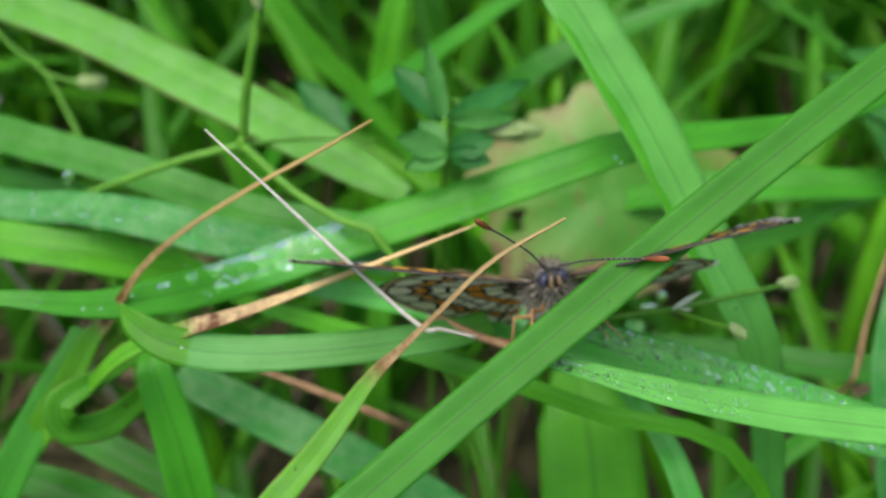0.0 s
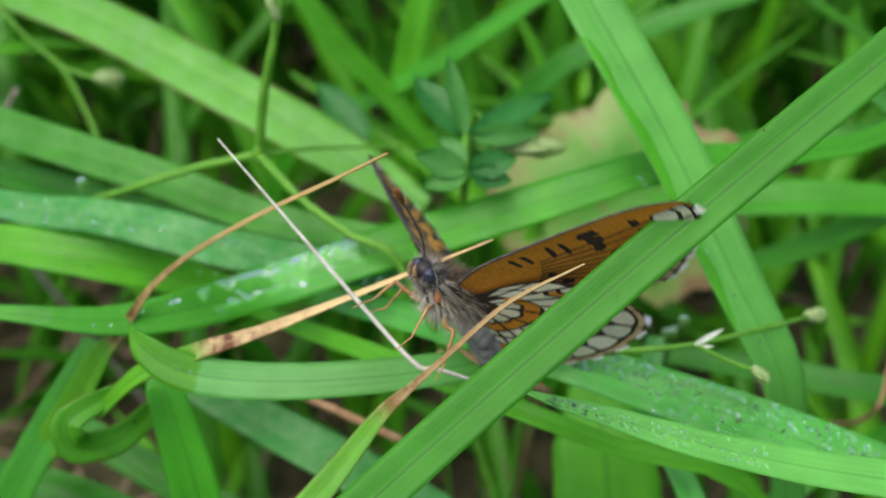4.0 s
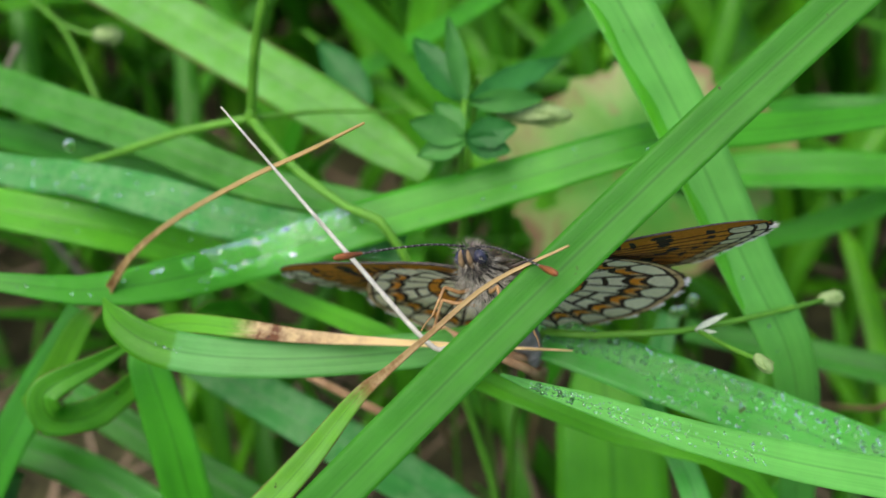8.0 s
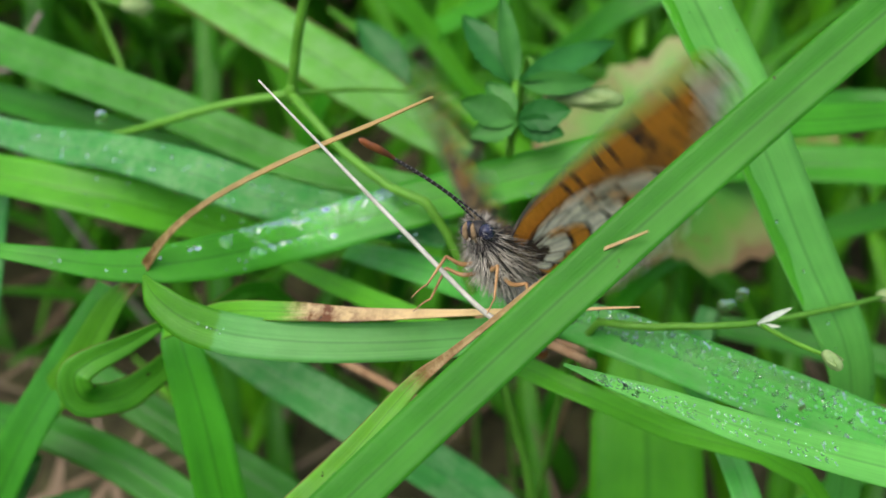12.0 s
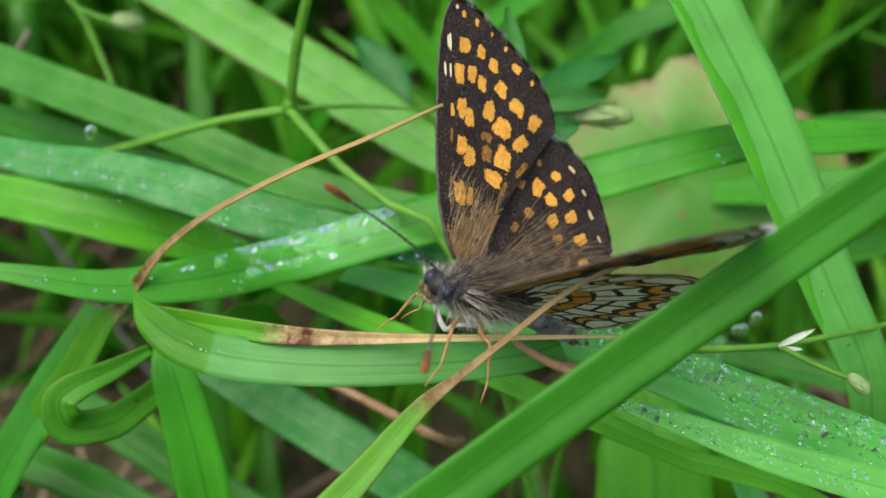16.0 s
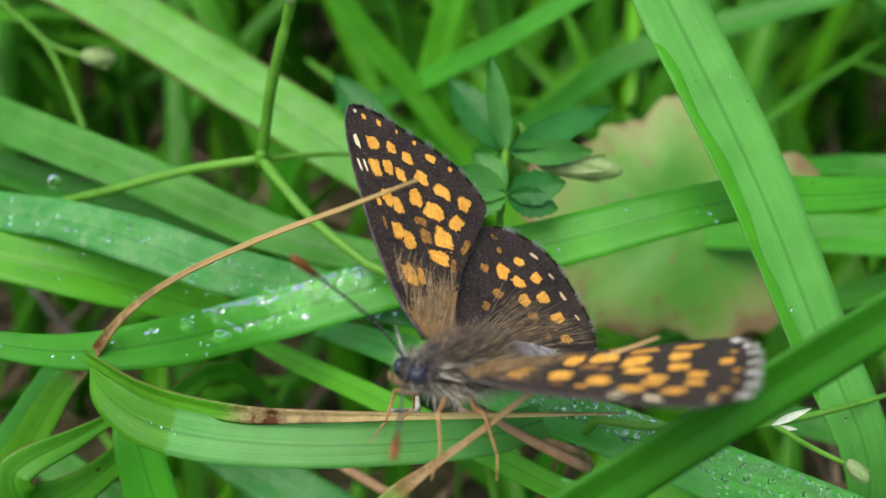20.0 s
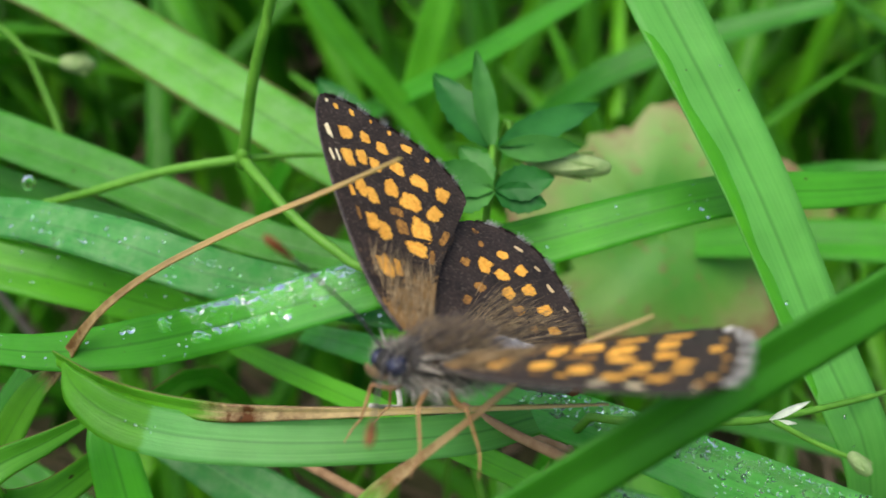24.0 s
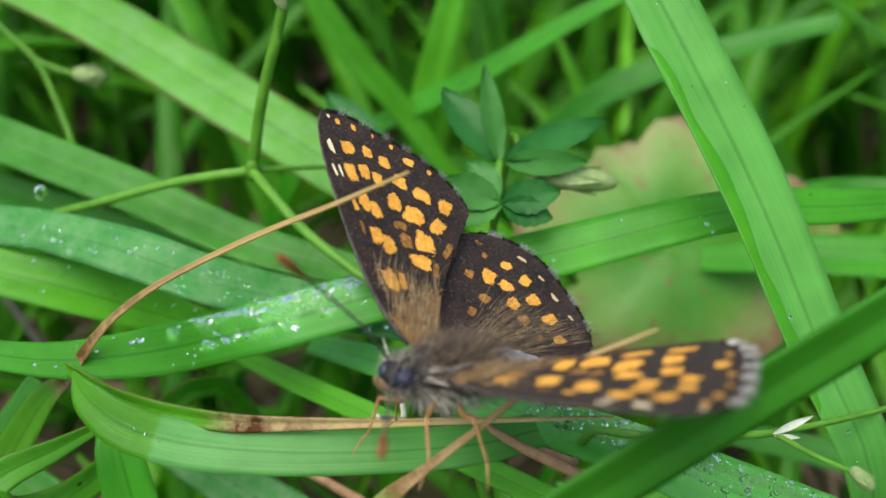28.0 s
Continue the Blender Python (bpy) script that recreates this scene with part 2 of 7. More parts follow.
class Ribbon:
    """A grass blade as a folded ribbon: centre line, widths and lean (degrees round its own line) along it, in millimetres."""

    def __init__(self, pts, widths, lean=(0, 0), fold=0.16, face=FACE, n=30, cross=8, wave=0.0, seed=0):
        self.line, self.n, self.cross = spline(pts, n), n, cross
        self.rows = []
        rng = random.Random(seed)
        ph = rng.random() * 6
        for i, c in enumerate(self.line):
            f = i / n
            t = (self.line[min(i + 1, n)] - self.line[max(i - 1, 0)]).normalized()
            side = t.cross(face)
            side = (side if side.length > 0.05 else t.cross(Vector((1, 0, 0)))).normalized()
            side = Matrix.Rotation(radians(stretch(lean, f)), 3, t) @ side
            up = side.cross(t)
            w = stretch(widths, f)
            row = []
            for j in range(cross + 1):
                a = 2 * j / cross - 1
                rise = abs(a) * fold * w - 0.03 * w * abs(a) ** 3 + wave * w * math.sin(f * 17 + ph + a * 2) * a
                row.append((c + side * (a * w / 2) + up * rise, up))
            self.rows.append(row)

    def at(self, u, v):
        """Place and normal at u across (0 to 1) and v along (0 to 1)."""
        i, j = min(int(v * self.n), self.n - 1), min(int(u * self.cross), self.cross - 1)
        fi, fj = v * self.n - i, u * self.cross - j
        q = [self.rows[i + a][j + b][0] for a in (0, 1) for b in (0, 1)]
        p = (q[0] * (1 - fj) + q[1] * fj) * (1 - fi) + (q[2] * (1 - fj) + q[3] * fj) * fi
        nor = (q[1] - q[0]).cross(q[2] - q[0])
        nor = nor.normalized() if nor.length > 1e-9 else self.rows[i][j][1]
        return p, nor if nor.dot(self.rows[i][j][1]) > 0 else -nor

    def into(self, bm, thick=0.14):
        uv = bm.loops.layers.uv.verify()
        top = [[bm.verts.new(p + u * thick / 2) for p, u in r] for r in self.rows]
        low = [[bm.verts.new(p - u * thick / 2) for p, u in r] for r in self.rows]
        n, m = self.n, self.cross

        def quad(vs, uvs):
            f = bm.faces.new(vs)
            for loop, c in zip(f.loops, uvs):
                loop[uv].uv = c

        for i in range(n):
            for j in range(m):
                c = [(j / m, i / n), ((j + 1) / m, i / n), ((j + 1) / m, (i + 1) / n), (j / m, (i + 1) / n)]
                quad((top[i][j], top[i][j + 1], top[i + 1][j + 1], top[i + 1][j]), c)
                quad((low[i + 1][j], low[i + 1][j + 1], low[i][j + 1], low[i][j]), c[::-1])
            for j, s in ((0, 1), (m, 0)):
                vs = (top[i][j], top[i + 1][j], low[i + 1][j], low[i][j])
                quad(vs if s else vs[::-1], [(j / m, i / n)] * 4)
        return bm


def grass_blade(label, pts, widths, mat, lean=(0, 0), fold=0.16, wave=0.0, n=30, name="grass", face=FACE, cat="grass"):
    r = Ribbon(pts, widths, lean, fold, face, n, wave=wave, seed=len(label) + len(pts))
    ob = part(name, r.into(bmesh.new()), mat)
    tagged(ob, label, cat)
    return ob, r


def tube_into(bm, pts, radii, n=16, sides=8, caps=True):
    """A round stalk along a smooth curve."""
    line = spline(pts, n)
    rings = []
    for i, c in enumerate(line):
        t = (line[min(i + 1, n)] - line[max(i - 1, 0)]).normalized()
        s = t.cross(Vector((0.3, 0.2, 1)))
        s = (s if s.length > 0.1 else t.cross(Vector((1, 0, 0)))).normalized()
        u = s.cross(t)
        r = stretch(radii, i / n)
        rings.append([bm.verts.new(c + (s * math.cos(a) + u * math.sin(a)) * r) for a in (k * 2 * math.pi / sides for k in range(sides))])
    for a, b in zip(rings, rings[1:]):
        for k in range(sides):
            bm.faces.new((a[k], a[(k + 1) % sides], b[(k + 1) % sides], b[k]))
    if caps:
        bm.faces.new(rings[0][::-1])
        bm.faces.new(rings[-1])
    return bm


def blob_into(bm, c, axis, length, radius, squash=1.0, rings=8, sides=10, power=0.8):
    """An egg-shaped body along axis, centred on c."""
    axis = Vector(axis).normalized()
    s = axis.cross(Vector((0, 0, 1)))
    s = (s if s.length > 0.1 else Vector((1, 0, 0))).normalized()
    u = s.cross(axis)
    c = Vector(c)
    tips = [bm.verts.new(c - axis * length / 2), bm.verts.new(c + axis * length / 2)]
    loops = []
    for i in range(1, rings):
        a = math.pi * i / rings
        r = radius * math.sin(a) ** power
        loops.append([bm.verts.new(c - axis * (length / 2 * math.cos(a)) + (s * math.cos(b) + u * squash * math.sin(b)) * r) for b in (k * 2 * math.pi / sides for k in range(sides))])
    for k in range(sides):
        bm.faces.new((tips[0], loops[0][(k + 1) % sides], loops[0][k]))
        bm.faces.new((tips[1], loops[-1][k], loops[-1][(k + 1) % sides]))
    for a, b in zip(loops, loops[1:]):
        for k in range(sides):
            bm.faces.new((a[k], a[(k + 1) % sides], b[(k + 1) % sides], b[k]))
    return bm


def leaf_into(bm, base, tip, face, width, teeth=0, cup=0.12, n=14, m=6, droop=0.0):
    """A broad leaf from base to tip, toothed if asked, cupped along its rib."""
    base, tip, face = Vector(base), Vector(tip), Vector(face)
    t = tip - base
    ln = t.length
    t.normalize()
    side = t.cross(face).normalized()
    up = side.cross(t)
    uv = bm.loops.layers.uv.verify()
    grid = []
    for i in range(n + 1):
        f = i / n
        w = width * math.sin(math.pi * min(1, f * 0.97 + 0.02)) ** 0.75 * (1.15 - 0.35 * f)
        row = []
        for j in range(m + 1):
            a = 2 * j / m - 1
            edge = 1 - (0.16 * (f * teeth % 1) if teeth and abs(a) > 0.99 else 0)
            z = cup * width * (abs(a) ** 1.4) * 0.5 - droop * ln * f * f + 0.012 * width * math.sin(f * 24 - abs(a) * 5) * abs(a)
            row.append(bm.verts.new(base + t * (ln * f) + side * (a * w / 2 * edge) + up * z))
        grid.append(row)
    back = [[bm.verts.new(v.co - up * 0.12) for v in r] for r in grid]
    for i in range(n):
        for j in range(m):
            f1 = bm.faces.new((grid[i][j], grid[i][j + 1], grid[i + 1][j + 1], grid[i + 1][j]))
            f2 = bm.faces.new((back[i + 1][j], back[i + 1][j + 1], back[i][j + 1], back[i][j]))
            for f, order in ((f1, 1), (f2, -1)):
                for loop, c in zip(f.loops, [(j / m, i / n), ((j + 1) / m, i / n), ((j + 1) / m, (i + 1) / n), (j / m, (i + 1) / n)][::order]):
                    loop[uv].uv = c
    return bm


# ---- ground ----
def ground_sheet():
    bm = bmesh.new()
    xs = [-40000, -3000, -800, *range(-400, 401, 20), 800, 3000, 40000]
    ys = [-40000, -3000, -800, *range(-300, 601, 20), 1000, 3000, 40000]
    rows = [[bm.verts.new((x, y, 3.0 * noise.noise((x / 30, y / 30, 0)) + 1.5 * noise.noise((x / 9, y / 9, 3)) if abs(x) < 500 and abs(y) < 700 else 0)) for x in xs] for y in ys]
    for a, b in zip(rows, rows[1:]):
        for i in range(len(xs) - 1):
            bm.faces.new((a[i], a[i + 1], b[i + 1], b[i]))
    return bm


SOIL = simple_material("damp_soil", (0.022, 0.021, 0.009), (0.085, 0.080, 0.032), 220, 0.85, 0, 0.8, 0.003)
tagged(part("ground", ground_sheet(), SOIL), "dark damp soil under the grass", "ground", kind="structure")

VIEW = Vector((0, 0.766, -0.643))
EYE = Vector((0, -55, 135))


def sward(seed, count, near, spread, lengths, widths, low):
    """Many leaning grass blades rooted in the ground, kept beyond a plane across the line of sight."""
    rng = random.Random(seed)
    bm = bmesh.new()
    made = 0
    while made < count:
        x, y = rng.uniform(*spread[0]), rng.uniform(*spread[1])
        ln, az, w = rng.uniform(*lengths), rng.uniform(0, 2 * math.pi), rng.uniform(*widths)
        out = Vector((math.cos(az), math.sin(az), 0))
        lean = rng.uniform(0.25, 0.95)
        p = [Vector((x, y, -2))]
        for k in (1, 2, 3, 4):
            f = k / 4
            p.append(Vector((x, y, -2)) + out * (ln * lean * f ** 1.6) + Vector((0, 0, ln * (f - 0.45 * lean * f ** 2.2))))
        if any((q - EYE).dot(VIEW) < near for q in p) or (low and max(q.z for q in p) > low):
            if not low or max(q.z for q in p) > low:
                continue
        r = Ribbon(p, (w * 0.8, w, w, w * 0.75, w * 0.1), (rng.uniform(-60, 60), rng.uniform(-60, 60)), 0.16, out + Vector((0, 0, 0.3)), 9, 2)
        r.into(bm, 0.12)
        made += 1
    return bm


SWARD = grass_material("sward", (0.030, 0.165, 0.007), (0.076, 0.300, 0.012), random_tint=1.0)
tagged(part("background_grass", sward(3, 900, 132, ((-210, 210), (0, 350)), (70, 150), (2.6, 6.0), 0), SWARD), "dense green meadow grass behind the butterfly", "grass", kind="stuff")
tagged(part("low_grass", sward(5, 900, -900, ((-220, 220), (-190, 260)), (30, 60), (2.0, 4.6), 42), SWARD), "short green grass near the soil", "grass", kind="stuff")



def meadow(seed, count):
    """Grass all round, outside the close patch."""
    rng = random.Random(seed)
    bm = bmesh.new()
    while count:
        x, y = rng.uniform(-1500, 1500), rng.uniform(-1500, 1500)
        if (abs(x) < 230 and -330 < y < 340):
            continue
        count -= 1
        ln, az, w = rng.uniform(50, 110), rng.uniform(0, 2 * math.pi), rng.uniform(4, 9)
        out = Vector((math.cos(az), math.sin(az), 0))
        p = [Vector((x, y, -2)) + out * (ln * 0.6 * f ** 1.6) + Vector((0, 0, ln * (f - 0.3 * f ** 2.2))) for f in (0, 0.5, 1)]
        Ribbon(p, (w * 0.8, w, w * 0.1), (rng.uniform(-60, 60), 0), 0.16, out + Vector((0, 0, 0.3)), 4, 2).into(bm, 0.15)
    return bm


tagged(part("meadow_grass", meadow(8, 6000), SWARD), "green meadow grass spreading all round", "grass", kind="stuff")

# ---- single blades ----

# blades round the butterfly
right_blade, right_blade_r = grass_blade("wide pale green grass blade with a crease, leaning upright", [(52.6, -7.4, -1.0), (46.7, -6.4, 24.6), (36.9, -4.7, 44.7), (34.3, -4.2, 58.4), (31.9, -3.8, 71.0), (27.4, 0.5, 79.8), (22.4, 7.0, 89.4), (16.3, 15.0, 98.9), (9.3, 25.2, 109.2)], (3.60, 3.60, 3.60, 3.60, 4.20, 4.70, 5.00, 5.20, 3.60), GREEN_PALE, fold=0.1)
wet_blade, wet_blade_r = grass_blade("broad green grass blade with a wet glassy film", [(71.0, 23.3, -1.0), (65.3, 21.7, 44.6), (55.6, 19.0, 81.0), (42.3, 15.2, 82.8), (32.5, 13.8, 83.0), (22.6, 12.4, 83.4), (9.6, 10.7, 80.7), (-4.7, 8.4, 78.1), (-13.5, 6.2, 76.7), (-20.5, 2.3, 77.8), (-27.3, 0.0, 79.0), (-34.1, -0.6, 80.9), (-42.6, 1.3, 80.8)], (2.20, 2.20, 2.20, 2.20, 3.06, 3.57, 4.18, 4.41, 4.26, 3.96, 2.68, 1.60, 0.40), WET_SHEEN, fold=0.07, n=44)
curl_blade, curl_blade_r = grass_blade("curled grass blade with a glossy pale middle", [(6.9, -5.9, 78.3), (2.9, -8.1, 79.3), (-3.1, -9.2, 79.8), (-9.8, -9.5, 80.0), (-15.7, -9.2, 80.4), (-19.7, -8.7, 81.5), (-22.2, -7.3, 82.7), (-23.3, -5.7, 83.4)], (2.40, 2.70, 2.90, 3.00, 3.10, 3.00, 2.20, 0.30), CURL_SHEEN, lean=(0, 0, 0, -5, -10, -20, -35), fold=0.05)
arc_blade, arc_blade_r = grass_blade("withering brown grass blade arching to a thin tip", [(-64.3, -3.0, -1.0), (-58.3, -2.7, 27.1), (-48.3, -2.1, 49.3), (-39.6, -1.6, 60.2), (-33.5, -1.3, 67.9), (-29.1, 0.0, 74.4), (-26.6, 0.3, 77.1), (-23.1, 0.6, 81.8), (-18.6, 0.4, 85.8), (-11.8, -1.7, 91.1), (-5.9, -3.8, 95.3), (-1.5, -6.2, 99.1)], (3.60, 3.60, 3.60, 3.60, 3.20, 2.40, 1.10, 0.62, 0.46, 0.38, 0.30, 0.12), ARC, n=44)
small_curl, small_curl_r = grass_blade("small yellowing grass blade curled back on itself", [(-24.3, -3.2, 75.4), (-26.8, -5.0, 75.1), (-29.3, -6.7, 74.9), (-30.3, -7.7, 74.2), (-29.8, -8.1, 72.0), (-27.9, -5.8, 69.8), (-25.5, -2.3, 69.2), (-18.0, 9.4, 67.3), (-12.5, 17.8, 37.0), (-9.3, 22.8, -1.0)], (1.00, 1.70, 2.30, 2.60, 2.80, 2.80, 2.30, 1.90, 1.70, 1.50), YELLOW_CURL, lean=(-50, -30, -20, 0, 40, 60, 60), n=44)
dewy_blade, dewy_blade_r = grass_blade("bluish green grass blade covered in fine dew", [(-73.8, 34.8, -1.0), (-68.4, 32.1, 42.5), (-59.5, 27.7, 77.2), (-46.9, 21.5, 78.1), (-37.8, 17.0, 78.8), (-31.2, 14.6, 79.6), (-24.0, 11.6, 79.7), (-17.6, 10.4, 77.7), (-10.4, 10.3, 75.7), (-1.1, 9.3, 74.3)], (2.60, 2.60, 2.60, 2.60, 3.40, 3.60, 4.20, 4.12, 3.64, 3.24), GREEN_BLUE, fold=0.09, wave=0.05, n=44)
fresh_blade, fresh_blade_r = grass_blade("fresh green grass blade with scattered dew", [(-73.3, 28.0, -1.0), (-67.8, 25.7, 41.2), (-58.7, 21.7, 75.0), (-45.9, 16.2, 76.6), (-37.2, 13.6, 76.6), (-30.2, 12.9, 75.0), (-22.2, 13.5, 71.2), (-15.7, 13.6, 68.4)], (3.60, 3.60, 3.60, 3.60, 4.28, 4.45, 3.58, 1.61), GREEN_FRESH)
grass_blade("green grass blade with a lighter edge", [(-81.6, 51.6, -1.0), (-76.3, 48.7, 44.6), (-67.5, 44.0, 81.2), (-55.1, 37.5, 80.2), (-42.0, 30.5, 79.1), (-27.5, 23.9, 77.3), (-16.8, 19.1, 75.2), (-7.1, 16.3, 74.3), (0.8, 15.5, 73.4)], (4.00, 4.00, 4.00, 4.00, 4.40, 4.20, 3.80, 3.00, 2.20), GREEN_SIDE)
grass_blade("dark green grass blade in the sward", [(-82.5, 47.8, -1.0), (-76.9, 45.6, 39.5), (-67.6, 41.9, 71.9), (-54.6, 36.7, 71.9), (-44.6, 32.6, 72.0), (-32.2, 27.6, 70.8), (-19.0, 22.4, 69.5)], (3.00, 3.00, 3.00, 3.00, 3.40, 3.40, 2.60), GREEN_DEEP)
broad_blade, broad_blade_r = grass_blade("broad pale yellow-green grass blade with brown edges", [(-81.4, 65.2, -1.0), (-76.0, 62.5, 51.1), (-67.0, 58.1, 92.8), (-54.6, 52.1, 90.3), (-35.5, 42.7, 86.4), (-20.9, 34.6, 81.6), (-9.7, 27.6, 78.1), (-3.3, 23.5, 75.6), (0.8, 21.0, 73.9)], (5.40, 5.40, 5.40, 5.40, 6.00, 6.20, 5.80, 4.60, 2.40), GREEN_MOTTLED, fold=0.05)
grass_blade("narrow green grass blade passing under the curled blade", [(-18.2, 13.3, 68.0), (-12.6, 8.5, 69.3), (-3.9, 2.5, 70.2), (3.2, -3.1, 71.4), (8.6, -8.1, 73.2), (16.0, -9.7, 70.1), (28.7, -12.3, 64.9), (38.5, -14.4, 35.7), (44.3, -15.6, -1.0)], (1.14, 1.79, 1.96, 1.99, 1.80, 1.60, 1.60, 1.60, 1.60), GREEN_FRESH)
grass_blade("green grass blade rising from the litter", [(-8.6, -31.2, -1.0), (-11.4, -25.9, 19.8), (-16.1, -17.1, 36.0), (-18.8, -12.2, 48.8), (-20.6, -8.9, 57.7), (-21.9, -5.1, 65.8), (-23.3, -2.0, 72.0), (-24.6, 1.3, 73.5)], (4.20, 4.20, 4.20, 4.20, 4.40, 4.20, 3.40, 0.60), GREEN)
grass_blade("dark green grass blade low in the sward", [(7.6, -20.7, -1.0), (2.3, -18.0, 21.4), (-6.6, -13.4, 38.9), (-17.6, -7.9, 45.6), (-24.8, -4.2, 49.9), (-32.5, 0.0, 52.6), (-41.1, 3.3, 54.0), (-50.9, 6.5, 53.0)], (4.40, 4.40, 4.40, 4.40, 4.40, 4.00, 3.60, 3.00), GREEN_DEEP)
grass_blade("bluish green grass blade low in the sward", [(34.2, -18.1, -1.0), (28.8, -15.5, 19.8), (19.7, -11.3, 36.0), (9.6, -6.7, 44.6), (1.4, -2.9, 51.5), (-8.3, 1.1, 56.3), (-17.4, 5.6, 59.2), (-25.8, 10.4, 61.3)], (4.20, 4.20, 4.20, 4.20, 4.60, 4.80, 4.40, 3.60), GREEN_BLUE)
grass_blade("broad green grass blade in the lower corner", [(-68.5, -19.1, -1.0), (-63.2, -16.3, 18.2), (-54.4, -11.6, 33.2), (-48.0, -8.2, 45.1), (-40.1, -4.0, 59.8), (-34.3, 0.6, 67.8), (-30.9, 4.6, 72.5)], (4.40, 4.40, 4.40, 4.40, 4.00, 3.60, 2.00), GREEN_DEEP)
grass_blade("narrow bluish grass blade standing upright", [(-61.8, -22.0, -1.0), (-59.3, -16.6, 16.5), (-55.2, -7.5, 29.9), (-52.2, -0.8, 41.9), (-48.5, 7.4, 56.4), (-46.2, 14.5, 67.4), (-44.0, 19.5, 75.7)], (3.20, 3.20, 3.20, 3.20, 3.40, 3.20, 2.20), GREEN_BLUE)
drop_blade, drop_blade_r = grass_blade("broad dewy grass blade with large drops", [(74.4, -26.1, -1.0), (68.7, -24.2, 35.5), (59.2, -21.0, 64.5), (46.3, -16.7, 67.8), (37.8, -13.9, 69.9), (28.1, -10.6, 72.7), (19.0, -7.7, 74.9), (12.1, -5.1, 76.1), (5.1, -0.4, 74.8), (-2.5, 7.0, 71.5), (-10.9, 13.5, 68.4)], (4.30, 4.30, 4.30, 4.30, 4.50, 4.40, 4.20, 3.80, 3.30, 3.02, 1.79), GREEN_DEW, fold=0.12, n=44)
bead_blade, bead_blade_r = grass_blade("smooth green grass blade with beads of water", [(69.6, -26.7, -1.0), (63.6, -25.8, 41.7), (53.8, -24.2, 75.9), (40.0, -21.9, 77.4), (33.0, -20.7, 78.1), (26.7, -19.6, 78.9), (19.1, -18.1, 80.5), (13.4, -16.6, 81.9), (9.9, -15.8, 82.8), (7.0, -15.1, 83.7)], (3.00, 3.00, 3.00, 3.00, 2.80, 2.60, 2.20, 1.50, 0.90, 0.20), GREEN_BEAD, fold=0.1, n=44)
split_blade, split_blade_r = grass_blade("green grass blade with a split dried tip", [(-42.2, -32.3, -1.0), (-36.7, -29.9, 30.2), (-27.6, -25.9, 54.9), (-18.7, -22.1, 65.0), (-12.9, -19.6, 71.6), (-7.4, -17.4, 77.3), (-3.3, -15.2, 81.7), (-0.8, -14.4, 83.8), (2.0, -14.1, 86.6), (6.4, -13.6, 90.9), (11.5, -14.4, 94.8)], (2.90, 2.90, 2.90, 2.90, 2.60, 2.00, 1.20, 0.60, 0.40, 0.35, 0.12), SPLIT_TIP, lean=(0, 0, 0, 5, 10, 0, 0), n=44)

# blades behind
grass_blade("bright green grass blade standing behind the leaf", [(-7.2, 38.7, -1.0), (-5.6, 44.5, 24.1), (-2.8, 54.1, 43.8), (-1.7, 58.0, 57.3), (-1.0, 60.6, 66.5), (1.1, 62.9, 75.2), (3.7, 66.1, 85.1)], (3.60, 3.60, 3.60, 3.60, 4.00, 3.60, 2.40), GREEN_FRESH)
grass_blade("green grass blade crossing behind", [(-33.1, 63.6, -1.0), (-27.2, 62.5, 31.1), (-17.4, 60.8, 56.5), (-5.9, 58.8, 64.3), (5.1, 56.9, 71.7), (14.5, 56.2, 78.3), (25.7, 56.1, 85.4)], (2.60, 2.60, 2.60, 2.60, 2.80, 2.40, 1.60), GREEN)
grass_blade("green grass blade crossing behind", [(-14.3, 58.2, 81.8), (-9.5, 56.7, 74.0), (-4.4, 57.0, 67.0), (-0.3, 56.1, 61.1), (7.6, 54.3, 49.7), (17.4, 52.2, 27.3), (23.2, 50.9, -1.0)], (2.60, 3.60, 3.40, 2.40, 2.40, 2.40, 2.40), GREEN_FRESH)
grass_blade("dark green grass blade crossing behind", [(-13.0, 65.6, -1.0), (-7.1, 65.1, 26.5), (2.9, 64.3, 48.3), (13.1, 63.6, 57.9), (22.4, 62.9, 66.7), (36.1, 64.6, 71.3), (48.7, 63.3, 75.8)], (3.40, 3.40, 3.40, 3.40, 3.80, 3.40, 2.40), GREEN_DEEP)
grass_blade("green grass blade lying flat behind", [(28.8, 35.5, 60.8), (36.8, 32.6, 63.5), (45.9, 30.6, 64.7), (56.3, 28.7, 64.9), (70.1, 26.1, 65.0), (79.9, 24.3, 35.7), (85.8, 23.2, -1.0)], (3.00, 4.40, 4.80, 4.00, 4.00, 4.00, 4.00), GREEN)
grass_blade("green grass blade lying flat behind", [(39.3, 46.6, 61.9), (44.3, 40.4, 66.7), (51.7, 37.1, 68.8), (64.1, 31.5, 72.1), (73.2, 27.4, 39.7), (78.7, 24.9, -1.0)], (2.40, 2.80, 2.40, 2.40, 2.40, 2.40), GREEN_DEEP)
grass_blade("dark bluish leaf blade standing at the side", [(55.2, -30.2, -1.0), (53.9, -24.4, 13.8), (51.8, -14.6, 25.2), (50.6, -9.1, 38.0), (49.4, -3.9, 50.3), (49.2, 2.6, 60.4), (51.8, 10.5, 67.5)], (4.20, 4.20, 4.20, 4.20, 5.20, 4.60, 1.40), GREEN_BLUE)
